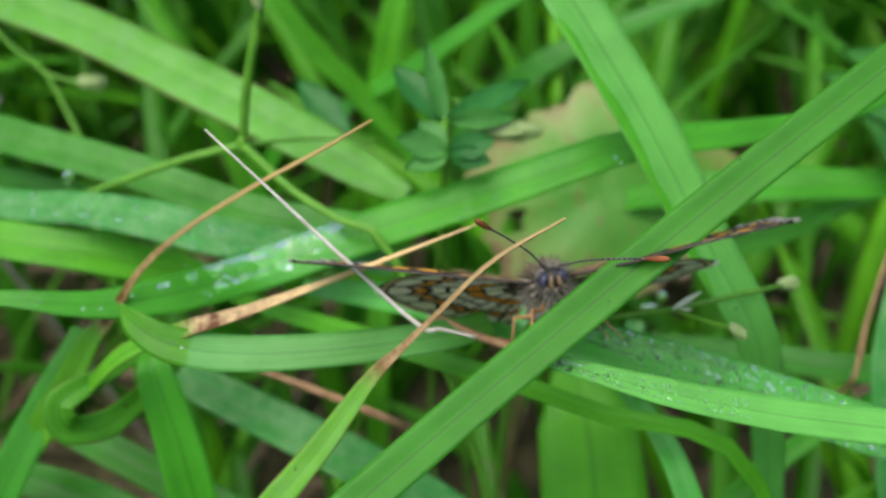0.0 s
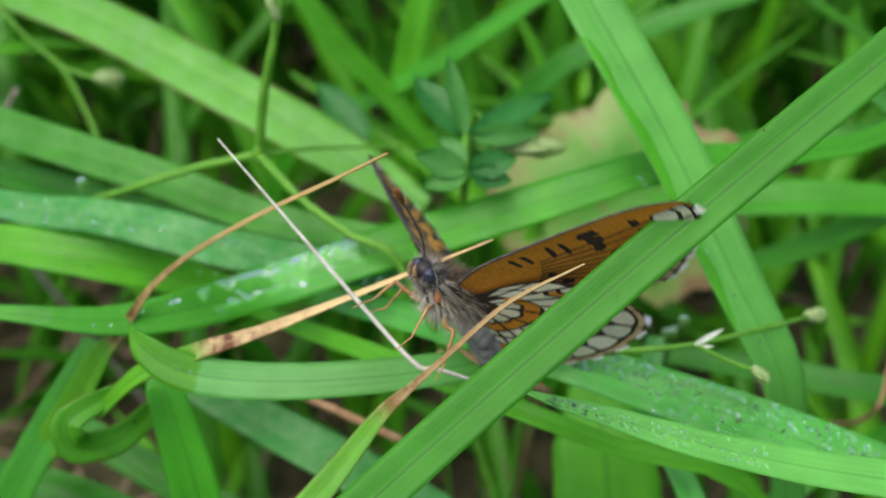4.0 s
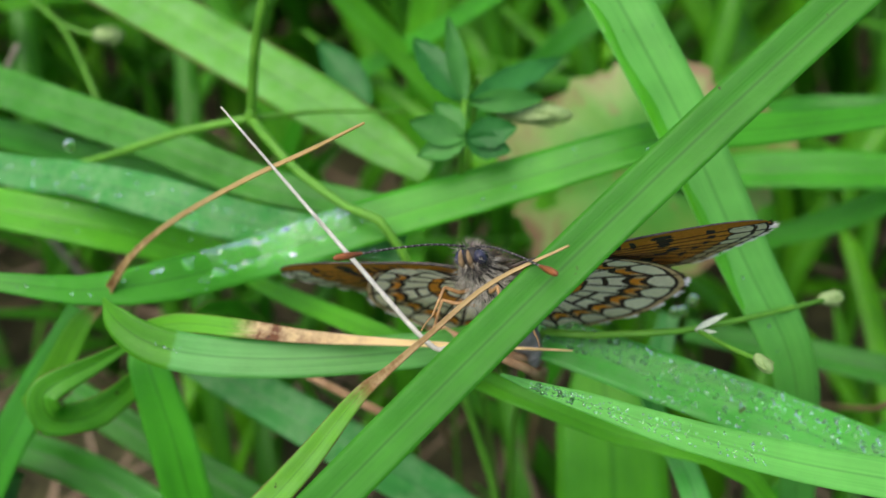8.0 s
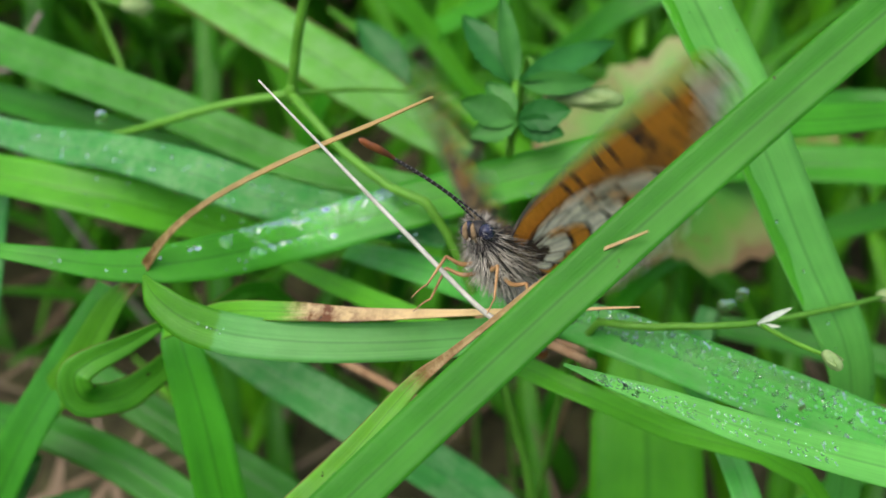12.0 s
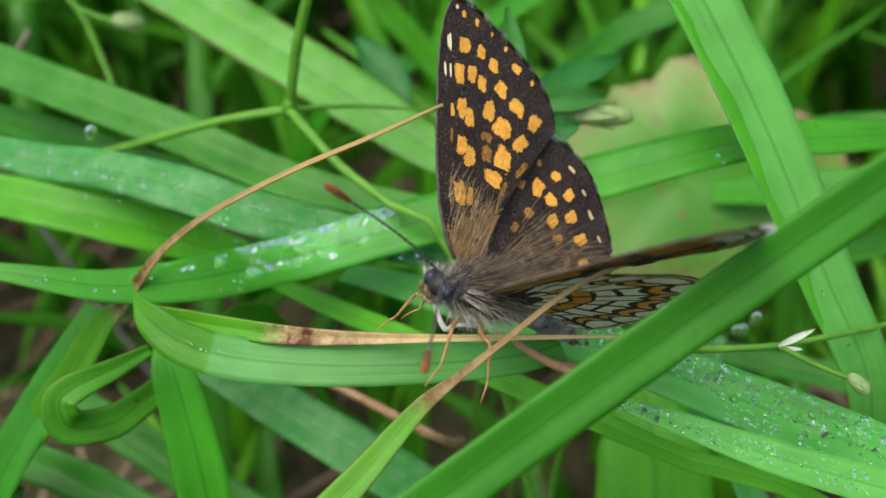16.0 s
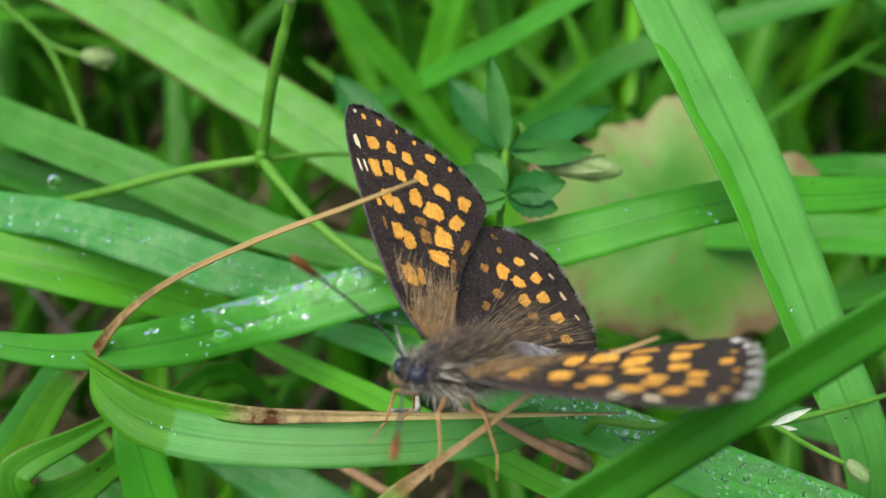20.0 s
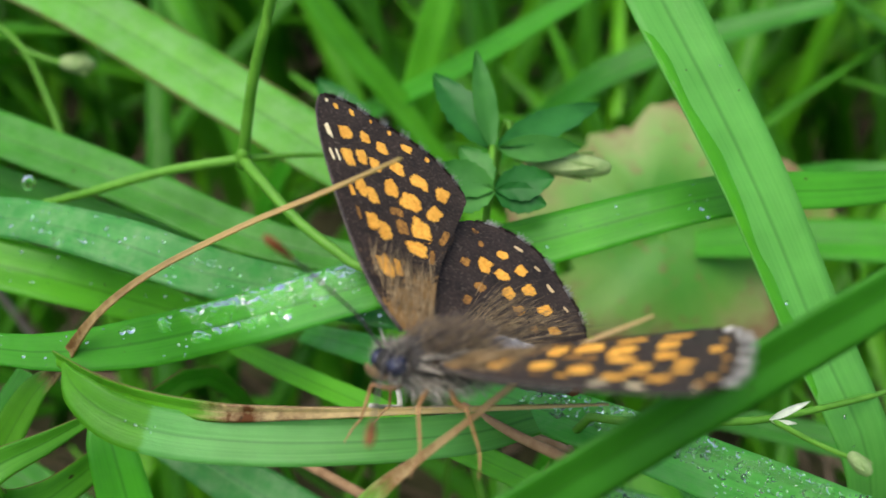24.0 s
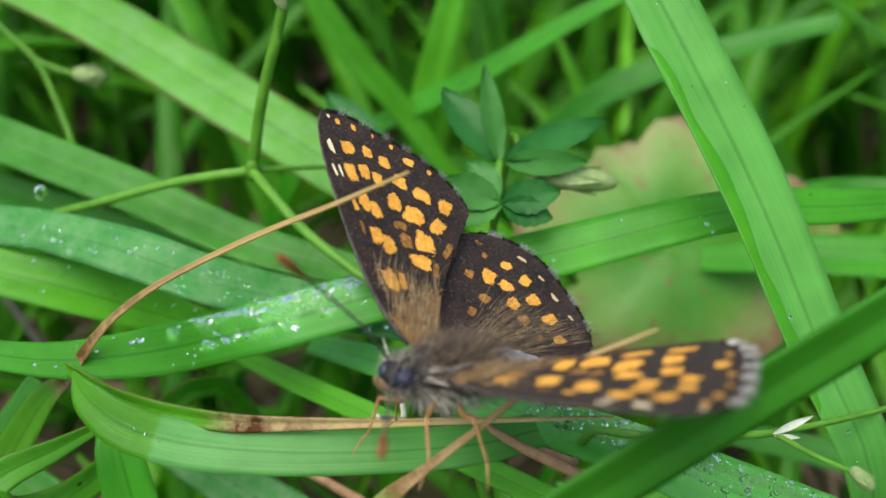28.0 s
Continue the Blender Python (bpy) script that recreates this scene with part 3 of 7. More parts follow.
grass_blade("green grass blade low behind", [(29.9, 23.8, 46.9), (42.9, 19.1, 47.4), (53.8, 14.6, 48.1), (69.0, 14.3, 47.7), (83.0, 14.0, 47.3), (93.0, 13.8, 26.0), (99.0, 13.6, -1.0)], (2.60, 3.40, 3.60, 3.00, 3.00, 3.00, 3.00), GREEN_DEEP)
grass_blade("green grass blade low behind", [(8.9, 36.6, -1.0), (14.8, 35.9, 25.4), (24.7, 34.6, 46.2), (37.4, 33.0, 51.8), (47.6, 31.7, 56.4), (57.4, 31.3, 61.9), (65.7, 29.8, 66.2)], (2.40, 2.40, 2.40, 2.40, 3.20, 3.20, 2.20), GREEN)
grass_blade("narrow mottled leaf blade with whitish worn edges", [(18.5, -1.4, 70.2), (20.7, -6.1, 67.1), (23.0, -10.1, 63.6), (24.6, -14.2, 58.7), (25.5, -17.2, 52.7), (27.3, -23.4, 40.3), (30.2, -32.9, 22.1), (31.9, -38.7, -1.0)], (0.80, 1.80, 2.40, 2.60, 2.60, 2.60, 2.60, 2.60), GREEN_DEW)
grass_blade("broad bright green blade far below", [(19.8, -26.0, -1.0), (19.6, -20.0, 11.3), (19.3, -10.0, 20.6), (19.1, -4.0, 33.2), (18.9, 1.4, 44.4), (18.7, 7.0, 51.1), (18.1, 13.8, 54.4)], (11.00, 11.00, 11.00, 11.00, 12.00, 11.00, 4.00), GREEN_FRESH, fold=0.03)
grass_blade("bluish green blade standing below", [(12.9, -21.6, -1.0), (14.7, -15.9, 9.8), (17.9, -6.4, 17.7), (19.8, -0.4, 30.2), (21.6, 5.1, 41.6), (23.5, 10.6, 50.6), (25.9, 16.3, 57.4)], (3.00, 3.00, 3.00, 3.00, 3.40, 3.20, 2.00), GREEN_BLUE)
grass_blade("green grass blade low in the sward", [(2.8, -13.1, -1.0), (8.4, -11.0, 20.7), (17.8, -7.5, 37.7), (29.1, -3.4, 44.8), (35.4, -1.0, 48.8), (41.3, 1.4, 51.7), (50.4, 5.1, 53.8)], (2.00, 2.00, 2.00, 2.00, 2.40, 2.20, 1.40), GREEN)
grass_blade("broad green blade low in the sward", [(15.1, -22.3, -1.0), (10.1, -18.9, 20.1), (1.9, -13.2, 36.5), (-8.7, -5.9, 41.9), (-16.2, -0.6, 45.7), (-27.2, 5.4, 49.2), (-39.4, 12.2, 52.4)], (4.40, 4.40, 4.40, 4.40, 4.60, 4.00, 3.40), GREEN_DEEP)

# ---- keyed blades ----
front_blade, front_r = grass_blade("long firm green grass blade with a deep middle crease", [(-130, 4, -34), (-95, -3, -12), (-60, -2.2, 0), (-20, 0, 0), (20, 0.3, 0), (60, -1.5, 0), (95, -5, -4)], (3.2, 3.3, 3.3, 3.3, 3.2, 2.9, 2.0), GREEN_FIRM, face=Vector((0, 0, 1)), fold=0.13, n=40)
dry_blade, dry_r = grass_blade("yellowing grass blade drawn out to a long dry tip", [(-12, 0.6, -6), (-6, 0.8, -1.5), (0, 0.3, 0), (5, 0, 0), (12, 0, 0), (19, 0.1, 0), (25, 0.2, 0)], (1.2, 1.6, 1.5, 1.05, 0.55, 0.32, 0.1), DRY_TIP, face=Vector((0, 0, 1)), n=36)
straw = part("straw", tube_into(bmesh.new(), [(-4.2, -2.6, -0.5), (-1.6, -1.0, 0), (0, 0, 0), (8, 0.1, 0), (22.5, 0, 0)], (0.14, 0.16, 0.2, 0.18, 0.06), 22), STRAW)
tagged(straw, "thin bleached straw with a hooked foot", "straw")

# ---- stems, buds and broad leaves ----


def stem(label, runs, mat=None, name="grass_stem", cat="stem"):
    """A stalk of one or more runs: (points, radii)."""
    bm = bmesh.new()
    for pts, radii in runs:
        tube_into(bm, pts, radii, 18, 8)
    return tagged(part(name, bm, mat or STEM), label, cat)


flower_stem = stem("slender green stem with a jointed node", [
    ([(-9.0, 21.8, 107.5), (-11.4, 18.6, 97.7), (-13.6, 18.5, 90.4), (-15.2, 18.6, 83.1)], (0.34, 0.42, 0.45, 0.5)),
    ([(-15.2, 18.6, 83.1), (-13.4, 14.9, 83.7), (-10.1, 11.5, 81.9), (-5.9, 8.2, 80.4), (-1.0, 5.0, 77.9)] + [(6, -2, 55), (12, 0, -1)], (0.45, 0.42, 0.4, 0.4)),
    ([(-15.2, 18.6, 83.1), (-21.9, 19.2, 81.5), (-28.6, 19.4, 79.3), (-37.3, 22.0, 75.1), (-46.9, 26.4, 68.2)], (0.42, 0.4, 0.36, 0.3)),
    ([(-15.2, 18.6, 83.1), (-9.1, 22.1, 81.2), (-1.3, 27.0, 77.4)], (0.3, 0.22, 0.14))])
part("node", blob_into(bmesh.new(), [(-9.0, 21.8, 107.5), (-11.4, 18.6, 97.7), (-13.6, 18.5, 90.4), (-15.2, 18.6, 83.1)][-1], (0.2, -0.3, 1), 2.6, 0.62), STEM, flower_stem)
part("side_bud", blob_into(bmesh.new(), [(-11.4, 18.6, 97.7), (-11.7, 18.4, 98.7), (-11.9, 18.0, 100.7)][1], (-0.3, 0.1, 1), 2.6, 0.5), BUD, flower_stem, "pale side bud")


def bud(parent, ends, radius, sepals=5):
    """A small closed bud in its cup of pointed sepals."""
    a, b = Vector(ends[0]), Vector(ends[1])
    d = (b - a).normalized()
    ob = part("bud", blob_into(bmesh.new(), (a + b) / 2, d, (b - a).length * 1.25, radius, 1.0, 10, 12), BUD, parent, "pale green bud")
    s = d.cross(Vector((0.3, 0.5, 0.8))).normalized()
    for k in range(sepals):
        o = Matrix.Rotation(k * 2 * math.pi / sepals, 3, d) @ s
        bm = bmesh.new()
        leaf_into(bm, a + o * radius * 0.5, a + o * radius * 1.15 + d * (b - a).length * 0.85, o, radius * 0.9, 0, 0.3, 8, 4)
        part("sepal", bm, BUD, ob)
    return ob


left_flower = stem("slender branched stem with a pale bud", [([(-35.6, 34.0, 68.8), (-36.6, 36.4, 74.0), (-38.4, 39.4, 77.7), (-40.3, 41.5, 81.4), (-44.0, 43.2, 84.6), (-47.6, 45.8, 88.8)][::-1] + [(-30, 46, 40), (-28, 48, -1)], (0.25, 0.34, 0.4, 0.42)), ([(-40.3, 41.5, 81.4), (-38.0, 40.9, 80.6), (-36.4, 40.6, 80.3)], (0.26, 0.3))], name="bud_stem")
bud(left_flower, [(-36.3, 40.6, 80.3), (-33.4, 40.5, 80.1)], 0.95)
right_flower = stem("thin green stem with round buds and white sheaths", [([(35.7, 0.9, 74.2), (29.4, -3.1, 76.7), (22.4, -6.8, 79.0), (18.4, -7.2, 79.1), (14.3, -6.2, 77.9), (9.4, -4.2, 74.2)] + [(8, 4, 40), (6, 8, -1)], (0.2, 0.24, 0.3, 0.34, 0.34)), ([(22.4, -6.8, 79.0), (24.2, -9.6, 79.9), (26.2, -12.3, 81.0)], (0.22, 0.16))], name="bud_stem")
bud(right_flower, [(34.8, 0.6, 74.4), (36.7, 1.2, 74.0)], 0.62, 6)
bud(right_flower, [(25.7, -11.8, 81.1), (26.6, -12.8, 80.6)], 0.5, 3)
for ends, w in (([(22.3, -7.1, 79.2), (23.5, -7.0, 80.0), (24.7, -6.9, 80.7)], 0.5), ([(22.4, -7.2, 79.1), (23.0, -7.6, 79.2), (23.8, -7.8, 79.6)], 0.35)):
    part("sheath", leaf_into(bmesh.new(), ends[0], ends[-1], FACE, w, 0, 0.6, 10, 4), SHEATH, right_flower, "papery white sheath")
middle_bud = stem("pale green bud on a short stalk", [([(8.5, 17.0, 83.7), (6.9, 18.0, 83.7), (5.9, 19.7, 83.2)] + [(2, 24, 40), (2, 26, -1)], (0.34, 0.3, 0.3, 0.3))], name="bud_stem")
bud(middle_bud, [(8.5, 17.0, 83.7), (14.1, 16.7, 83.3)], 1.0, 4)


def herb(label, stalk, leaves):
    ob = stem(label, [(stalk, (0.3, 0.36, 0.4))], name="herb", cat="herb")
    for base, tip, width, teeth, mat, face in leaves:
        bm = bmesh.new()
        leaf_into(bm, base, tip, face, width, teeth, 0.22, 22, 8, 0.06)
        part("leaf", bm, mat, ob)
    return ob


herb("low herb with dark green pointed leaves", [(5.0, 15.8, 85.9), (4.7, 12.4, 84.3), (4.4, 12.2, 79.2), (4.6, 18.6, 64.9)] + [(6, 24, 30), (8, 26, -1)], [
    (*[(4.9, 15.7, 85.8), (3.9, 20.0, 92.2)], 2.0, 0, HERB_PALE, (0.4, -0.9, 0.35)), (*[(5.5, 15.8, 85.9), (14.3, 21.6, 86.7)], 3.0, 9, HERB, (0, -0.45, 0.9)), (*[(5.0, 15.7, 85.7), (0.5, 21.7, 89.3)], 3.6, 7, HERB, (0.2, -0.6, 0.8)),
    (*[(5.5, 15.7, 85.8), (12.2, 16.4, 85.4)], 2.2, 0, HERB_PALE, (0, -0.8, 0.6)), (*[(-5.0, 28.9, 77.2), (-10.5, 34.7, 81.8)], 4.0, 7, HERB, (0, -0.6, 0.8)),
    (*[(4.8, 11.1, 85.2), (0.2, 11.5, 86.9)], 3.0, 6, HERB_PALE, (0, -0.7, 0.7)), (*[(4.8, 11.3, 85.4), (2.4, 13.9, 87.2)], 2.6, 6, HERB_PALE, (0.2, -0.8, 0.6)), (*[(5.0, 11.1, 85.2), (9.5, 11.6, 85.8)], 3.0, 6, HERB, (0, -0.7, 0.7)), (*[(4.9, 11.0, 85.0), (0.8, 9.6, 84.6)], 2.6, 6, HERB_PALE, (0, -0.6, 0.8)), (*[(5.0, 10.9, 85.0), (8.9, 10.3, 84.2)], 2.6, 6, HERB, (0, -0.7, 0.7))])
herb("serrated green leaves of a meadow herb", [(62, 40, 85), (66, 44, 45), (66, 46, -1)], [(*[(65.4, 28.6, 70.9), (50.1, 32.3, 78.9)], 6.0, 9, HERB_PALE, (0, -0.6, 0.8)), (*[(67.7, 32.7, 74.5), (53.3, 35.3, 80.1)], 5.0, 8, HERB_PALE, (0, -0.6, 0.8)), (*[(64.6, 23.1, 64.3), (54.0, 29.2, 75.2)], 5.6, 8, HERB_PALE, (0, -0.5, 0.85))])
herb("broad soft green leaves low in the grass", [(-30, -12, 62), (-34, -14, 30), (-34, -14, -1)], [(*[(-51.1, -9.6, 49.5), (-40.5, -0.2, 54.7)], 8.0, 6, HERB_PALE, (0, -0.5, 0.85)), (*[(-44.4, -10.4, 48.7), (-35.8, -2.4, 52.1)], 6.5, 6, HERB_PALE, (0.2, -0.5, 0.85))])


def autumn_leaf_material():
    mat, nt, b, out = shader("turning_leaf")
    s, u, v, obj = streaks(nt, 3, 3)
    n1 = noise_node(nt, obj, 130, 4)
    n2 = noise_node(nt, obj, 420, 5, 0.7)
    f = math_node(nt, "ADD", v, math_node(nt, "MULTIPLY", math_node(nt, "SUBTRACT", n1, 0.5), 0.7))
    col = ramp(nt, f, [(0.40, (0.075, 0.28, 0.02)), (0.70, (0.15, 0.33, 0.045)), (0.90, (0.26, 0.30, 0.09)), (1.0, (0.22, 0.14, 0.06))])
    col = mixed(nt, ramp(nt, n2, [(0.56, (0, 0, 0)), (0.68, (0.75,) * 3)]), col, (0.24, 0.13, 0.06))
    nt.links.new(col, b.inputs["Base Color"])
    b.inputs["Roughness"].default_value = 0.5
    bump(nt, b, n2, 0.4, 0.0006)
    thin_leaf(nt, b, out, col, (1.3, 1.35, 0.8), 0.3)
    return mat


def lobed_leaf(centre, rx, ry):
    """A broad lobed leaf with a torn hole near its edge, lying tilted towards the light."""
    bm = bmesh.new()
    uv = bm.loops.layers.uv.verify()
    right, up = Vector((1, 0, 0)), Vector((0, 0.62, 0.78))
    n, rings = 84, 12
    nor = right.cross(up)
    grid, share = [], []
    for k in range(rings + 1):
        f = k / rings
        row = []
        for j in range(n):
            a = 2 * math.pi * j / n
            lobe = 1 + 0.09 * math.sin(5 * a + 0.6) + 0.05 * math.sin(13 * a) + 0.025 * math.sin(31 * a)
            z = 1.1 * math.sin(f * 4 + 2 * a) * f + 0.4 * math.cos(5 * a) * f
            row.append(bm.verts.new(Vector(centre) + right * (rx * f * lobe * math.cos(a)) + up * (ry * f * lobe * math.sin(a)) + nor * -z))
        grid.append(row)
    for k in range(rings):
        for j in range(n):
            if 8 <= k <= 9 and 44 <= j <= 47:
                continue
            i = (j + 1) % n
            f = bm.faces.new((grid[k][j], grid[k + 1][j], grid[k + 1][i], grid[k][i]) if k else (grid[0][j], grid[1][j], grid[1][i]))
            for loop, kk in zip(f.loops, (k, k + 1, k + 1, k) if k else (0, 1, 1)):
                loop[uv].uv = (j / n, kk / rings)
    return bm


fallen_leaf = tagged(part("broad_leaf", lobed_leaf([(25.4, 36.3, 61.7)][0], 16.5, 13.0), autumn_leaf_material()), "broad lobed leaf turning yellow and reddish at the edges", "leaf")
part("leaf_stalk", tube_into(bmesh.new(), [Vector([(25.4, 36.3, 61.7)][0]), Vector([(25.4, 36.3, 61.7)][0]) + Vector((2, 2, -30)), Vector((24, 44, -1))], (0.5, 0.6, 0.7), 10, 8), STEM, fallen_leaf)

for pts, r, label in (([(-16.5, 5.1, 65.8), (-9.8, 2.0, 64.6), (-1.7, -1.7, 62.6)], 0.42, "thin dead brown stalk lying in the grass"), ([(54.6, 17.6, 63.8), (49.9, 10.3, 60.0), (46.1, 4.6, 55.6)], 0.3, "thin reddish-brown dead stalk"), ([(1.3, -2.8, 75.8), (5.7, -4.9, 75.8), (9.5, -6.3, 75.4)], 0.3, "short dead brown stalk"), ([(2.1, -6.4, 80.1), (5.6, -7.7, 78.6), (9.9, -8.5, 76.3)], 0.38, "dead brown stalk under the butterfly")):
    ends = [Vector(p) for p in pts]
    stem(label, [([*ends, ends[-1] + Vector((2, 18, -22)), Vector((ends[-1].x + 2, ends[-1].y + 46, -1))], (r * 0.7, r, r, r))], BROWN_STEM, "dead_stalk", "stalk")
stem("thin greyish dead stalk behind", [([Vector(p) for p in [(-57.0, 45.6, 60.7), (-53.5, 47.3, 68.8), (-48.8, 47.7, 75.4)][::-1]] + [Vector((-40, 50, -1))], (0.3, 0.4, 0.45))], simple_material("grey_stalk", (0.16, 0.13, 0.10), (0.32, 0.27, 0.22), 600, 0.7), "dead_stalk", "stalk")


# ---- litter under the sward ----
def litter(seed, count):
    rng = random.Random(seed)
    bm = bmesh.new()
    for _ in range(count):
        x, y, a = rng.uniform(-160, 160), rng.uniform(-40, 300), rng.uniform(0, math.pi)
        ln = rng.uniform(8, 40)
        d = Vector((math.cos(a), math.sin(a), rng.uniform(-0.1, 0.5)))
        p = Vector((x, y, rng.uniform(2, 14)))
        if (p - EYE).dot(VIEW) < 112:
            continue
        r = rng.uniform(0.3, 1.1)
        Ribbon([p - d * ln / 2, p + Vector((0, 0, rng.uniform(-2, 2))), p + d * ln / 2], (r, r * 1.5, r * 0.4), (rng.uniform(-50, 50), 0), 0.15, Vector((0, 0, 1)), 5, 2).into(bm, 0.15)
    return bm


LITTER = simple_material("dead_leaf_litter", (0.10, 0.065, 0.035), (0.32, 0.24, 0.16), 90, 0.8)
tagged(part("leaf_litter", litter(9, 700), LITTER), "brown dead grass and leaf litter", "litter", kind="stuff")

# ---- water ----
WATER, wnt, wb, wout = shader("clear_water")
wb.inputs["Base Color"].default_value = (0.86, 0.97, 0.84, 1)
wb.inputs["Roughness"].default_value = 0.02
wb.inputs["IOR"].default_value = 1.33
wb.inputs["Transmission Weight"].default_value = 1.0


def drop_into(bm, p, nor, r, flat, rng, rings=4, sides=9):
    nor = nor.normalized()
    s = nor.cross(Vector((0.4, 0.3, 0.2))).normalized()
    u = nor.cross(s)
    squash = rng.uniform(0.75, 1.25)
    loops = []
    for k in range(rings):
        a = math.pi / 2 * k / rings
        loops.append([bm.verts.new(p + (s * math.cos(b) * squash + u * math.sin(b)) * r * math.cos(a) + nor * (r * flat * math.sin(a))) for b in (2 * math.pi * j / sides for j in range(sides))])
    tip = bm.verts.new(p + nor * r * flat)
    for a, b in zip(loops, loops[1:]):
        for j in range(sides):
            i = (j + 1) % sides
            bm.faces.new((a[j], a[i], b[i], b[j]))
    for j in range(sides):
        bm.faces.new((loops[-1][j], loops[-1][(j + 1) % sides], tip))
    bm.faces.new(loops[0][::-1])


def dew(ribbon, label, count, radius, us, vs, seed, clump=0.0, flat=0.6):
    """Fine beads of dew strewn over a stretch of a blade."""
    rng = random.Random(seed)
    bm = bmesh.new()
    for _ in range(count):
        u, v = rng.uniform(*us), rng.uniform(*vs)
        if clump and noise.noise((u * 5, v * 40, seed)) < clump * rng.random():
            continue
        p, nor = ribbon.at(u, v)
        r = radius[0] + (radius[1] - radius[0]) * rng.random() ** 3
        drop_into(bm, p + nor * 0.072, nor, r, flat, rng)
    ob = part("dew", bm, WATER)
    ob.visible_shadow = False
    return tagged(ob, label, "dew", kind="stuff")


def water_drops(ribbon, places, group):
    """Larger single drops at (across, along, radius)."""
    rng = random.Random(77)
    for u, v, r in places:
        p, nor = ribbon.at(u, v)
        bm = bmesh.new()
        drop_into(bm, p + nor * 0.072, nor, r, 0.6, rng, 7, 16)
        ob = part("water_drop", bm, WATER)
        ob.visible_shadow = False
        tagged(ob, "round clear water drop lying on a grass blade", "water drop", group)


def film(ribbon, us, vs, seed, label, mat=None):
    """A thin film of water with an uneven rim, clinging to a blade."""
    bm = bmesh.new()
    nu, nv = 12, 46
    grid = []
    for i in range(nv + 1):
        f = i / nv
        v = vs[0] + (vs[1] - vs[0]) * f
        cut = 0.5 + 0.5 * noise.noise((f * 3.5, seed, 0)) + 0.22 * noise.noise((f * 8, seed, 3))
        end = math.sin(math.pi * f) ** 0.35
        row = []
        for j in range(nu + 1):
            g = j / nu
            u = us[0] + (us[1] - us[0]) * g * max(0.12, min(1, cut * 1.1 + 0.2)) * end
            p, nor = ribbon.at(max(0.01, min(0.99, u)), v)
            rise = 0.08 + 0.14 * math.sin(math.pi * g) * end + 0.05 * noise.noise((g * 5, f * 16, seed))
            row.append(bm.verts.new(p + nor * rise))
        grid.append(row)
    for i in range(nv):
        for j in range(nu):
            bm.faces.new((grid[i][j], grid[i][j + 1], grid[i + 1][j + 1], grid[i + 1][j]))
    ob = part("water_film", bm, mat or FILM)
    ob.visible_shadow = False
    return tagged(ob, label, "water")


def puddle(ribbon, u0, v0, ru, rv, seed):
    """A ragged patch of water clinging to a blade."""
    bm = bmesh.new()
    n, rings = 40, 7
    loops = []
    for k in range(1, rings + 1):
        f = k / rings
        row = []
        for j in range(n):
            a = 2 * math.pi * j / n
            edge = 1 + 0.5 * noise.noise((math.cos(a) * 1.4, math.sin(a) * 1.4, seed * 3.1)) + 0.15 * noise.noise((math.cos(a) * 4, math.sin(a) * 4, seed * 5.7))
            p, nor = ribbon.at(max(0.02, min(0.98, u0 + ru * f * edge * math.sin(a))), v0 + rv * f * edge * math.cos(a))
            lump = 0.7 + 0.6 * noise.noise((f * 4 * math.cos(a), f * 4 * math.sin(a), seed)) 
            row.append(bm.verts.new(p + nor * (0.06 + 0.2 * max(0.2, lump) * math.sqrt(max(0, 1 - f ** 2)))))
        loops.append(row)
    p, nor = ribbon.at(u0, v0)
    top = bm.verts.new(p + nor * 0.22)
    for j in range(n):
        i = (j + 1) % n
        bm.faces.new((top, loops[0][j], loops[0][i]))
        for a, b in zip(loops, loops[1:]):
            bm.faces.new((a[j], b[j], b[i], a[i]))
    ob = part("water_film", bm, WATER)
    ob.visible_shadow = False
    return tagged(ob, "glassy ragged patch of water clinging to a grass blade", "water", "water patches on the wet blade")


FILM, fnt, fb, fout = shader("water_sheen")
fb.inputs["Roughness"].default_value = 0.06
fb.inputs["IOR"].default_value = 1.33
fb.inputs["Transmission Weight"].default_value = 1.0
ftc = fnt.nodes.new("ShaderNodeTexCoord")
bump(fnt, fb, noise_node(fnt, ftc.outputs["Object"], 800, 3), 0.9, 0.0012)

dew(drop_blade_r, "dense beads of dew on a broad grass blade", 950, (0.08, 0.29), (0.45, 0.98), (0.12, 0.78), 41, 0, 0.5)
dew(drop_blade_r, "beads of dew along the lower edge of a blade", 240, (0.08, 0.28), (0.03, 0.4), (0.12, 0.6), 42, 0, 0.5)
water_drops(drop_blade_r, [(0.82, 0.33, 0.46), (0.7, 0.36, 0.32), (0.86, 0.42, 0.3), (0.6, 0.3, 0.34), (0.9, 0.29, 0.38), (0.75, 0.48, 0.34), (0.66, 0.43, 0.3), (0.55, 0.4, 0.32), (0.88, 0.52, 0.3), (0.12, 0.34, 0.34), (0.2, 0.39, 0.3), (0.1, 0.3, 0.36), (0.22, 0.31, 0.4)], "drops on the dewy blade")
film(drop_blade_r, (0.72, 0.95), (0.5, 0.62), 5.0, "thin smear of water on a dewy grass blade")
dew(bead_blade_r, "tiny beads of water on a smooth blade", 260, (0.07, 0.17), (0.2, 0.85), (0.58, 0.92), 43)
water_drops(bead_blade_r, [(0.5, 0.88, 0.2), (0.66, 0.85, 0.16), (0.4, 0.82, 0.18)], "drops on the smooth blade")
dew(dewy_blade_r, "fine whitish dew over a grass blade", 700, (0.08, 0.24), (0.05, 0.97), (0.25, 0.97), 44, 0.3)
water_drops(dewy_blade_r, [(0.93, 0.36, 0.5), (0.8, 0.47, 0.3)], "drops on the bluish blade")
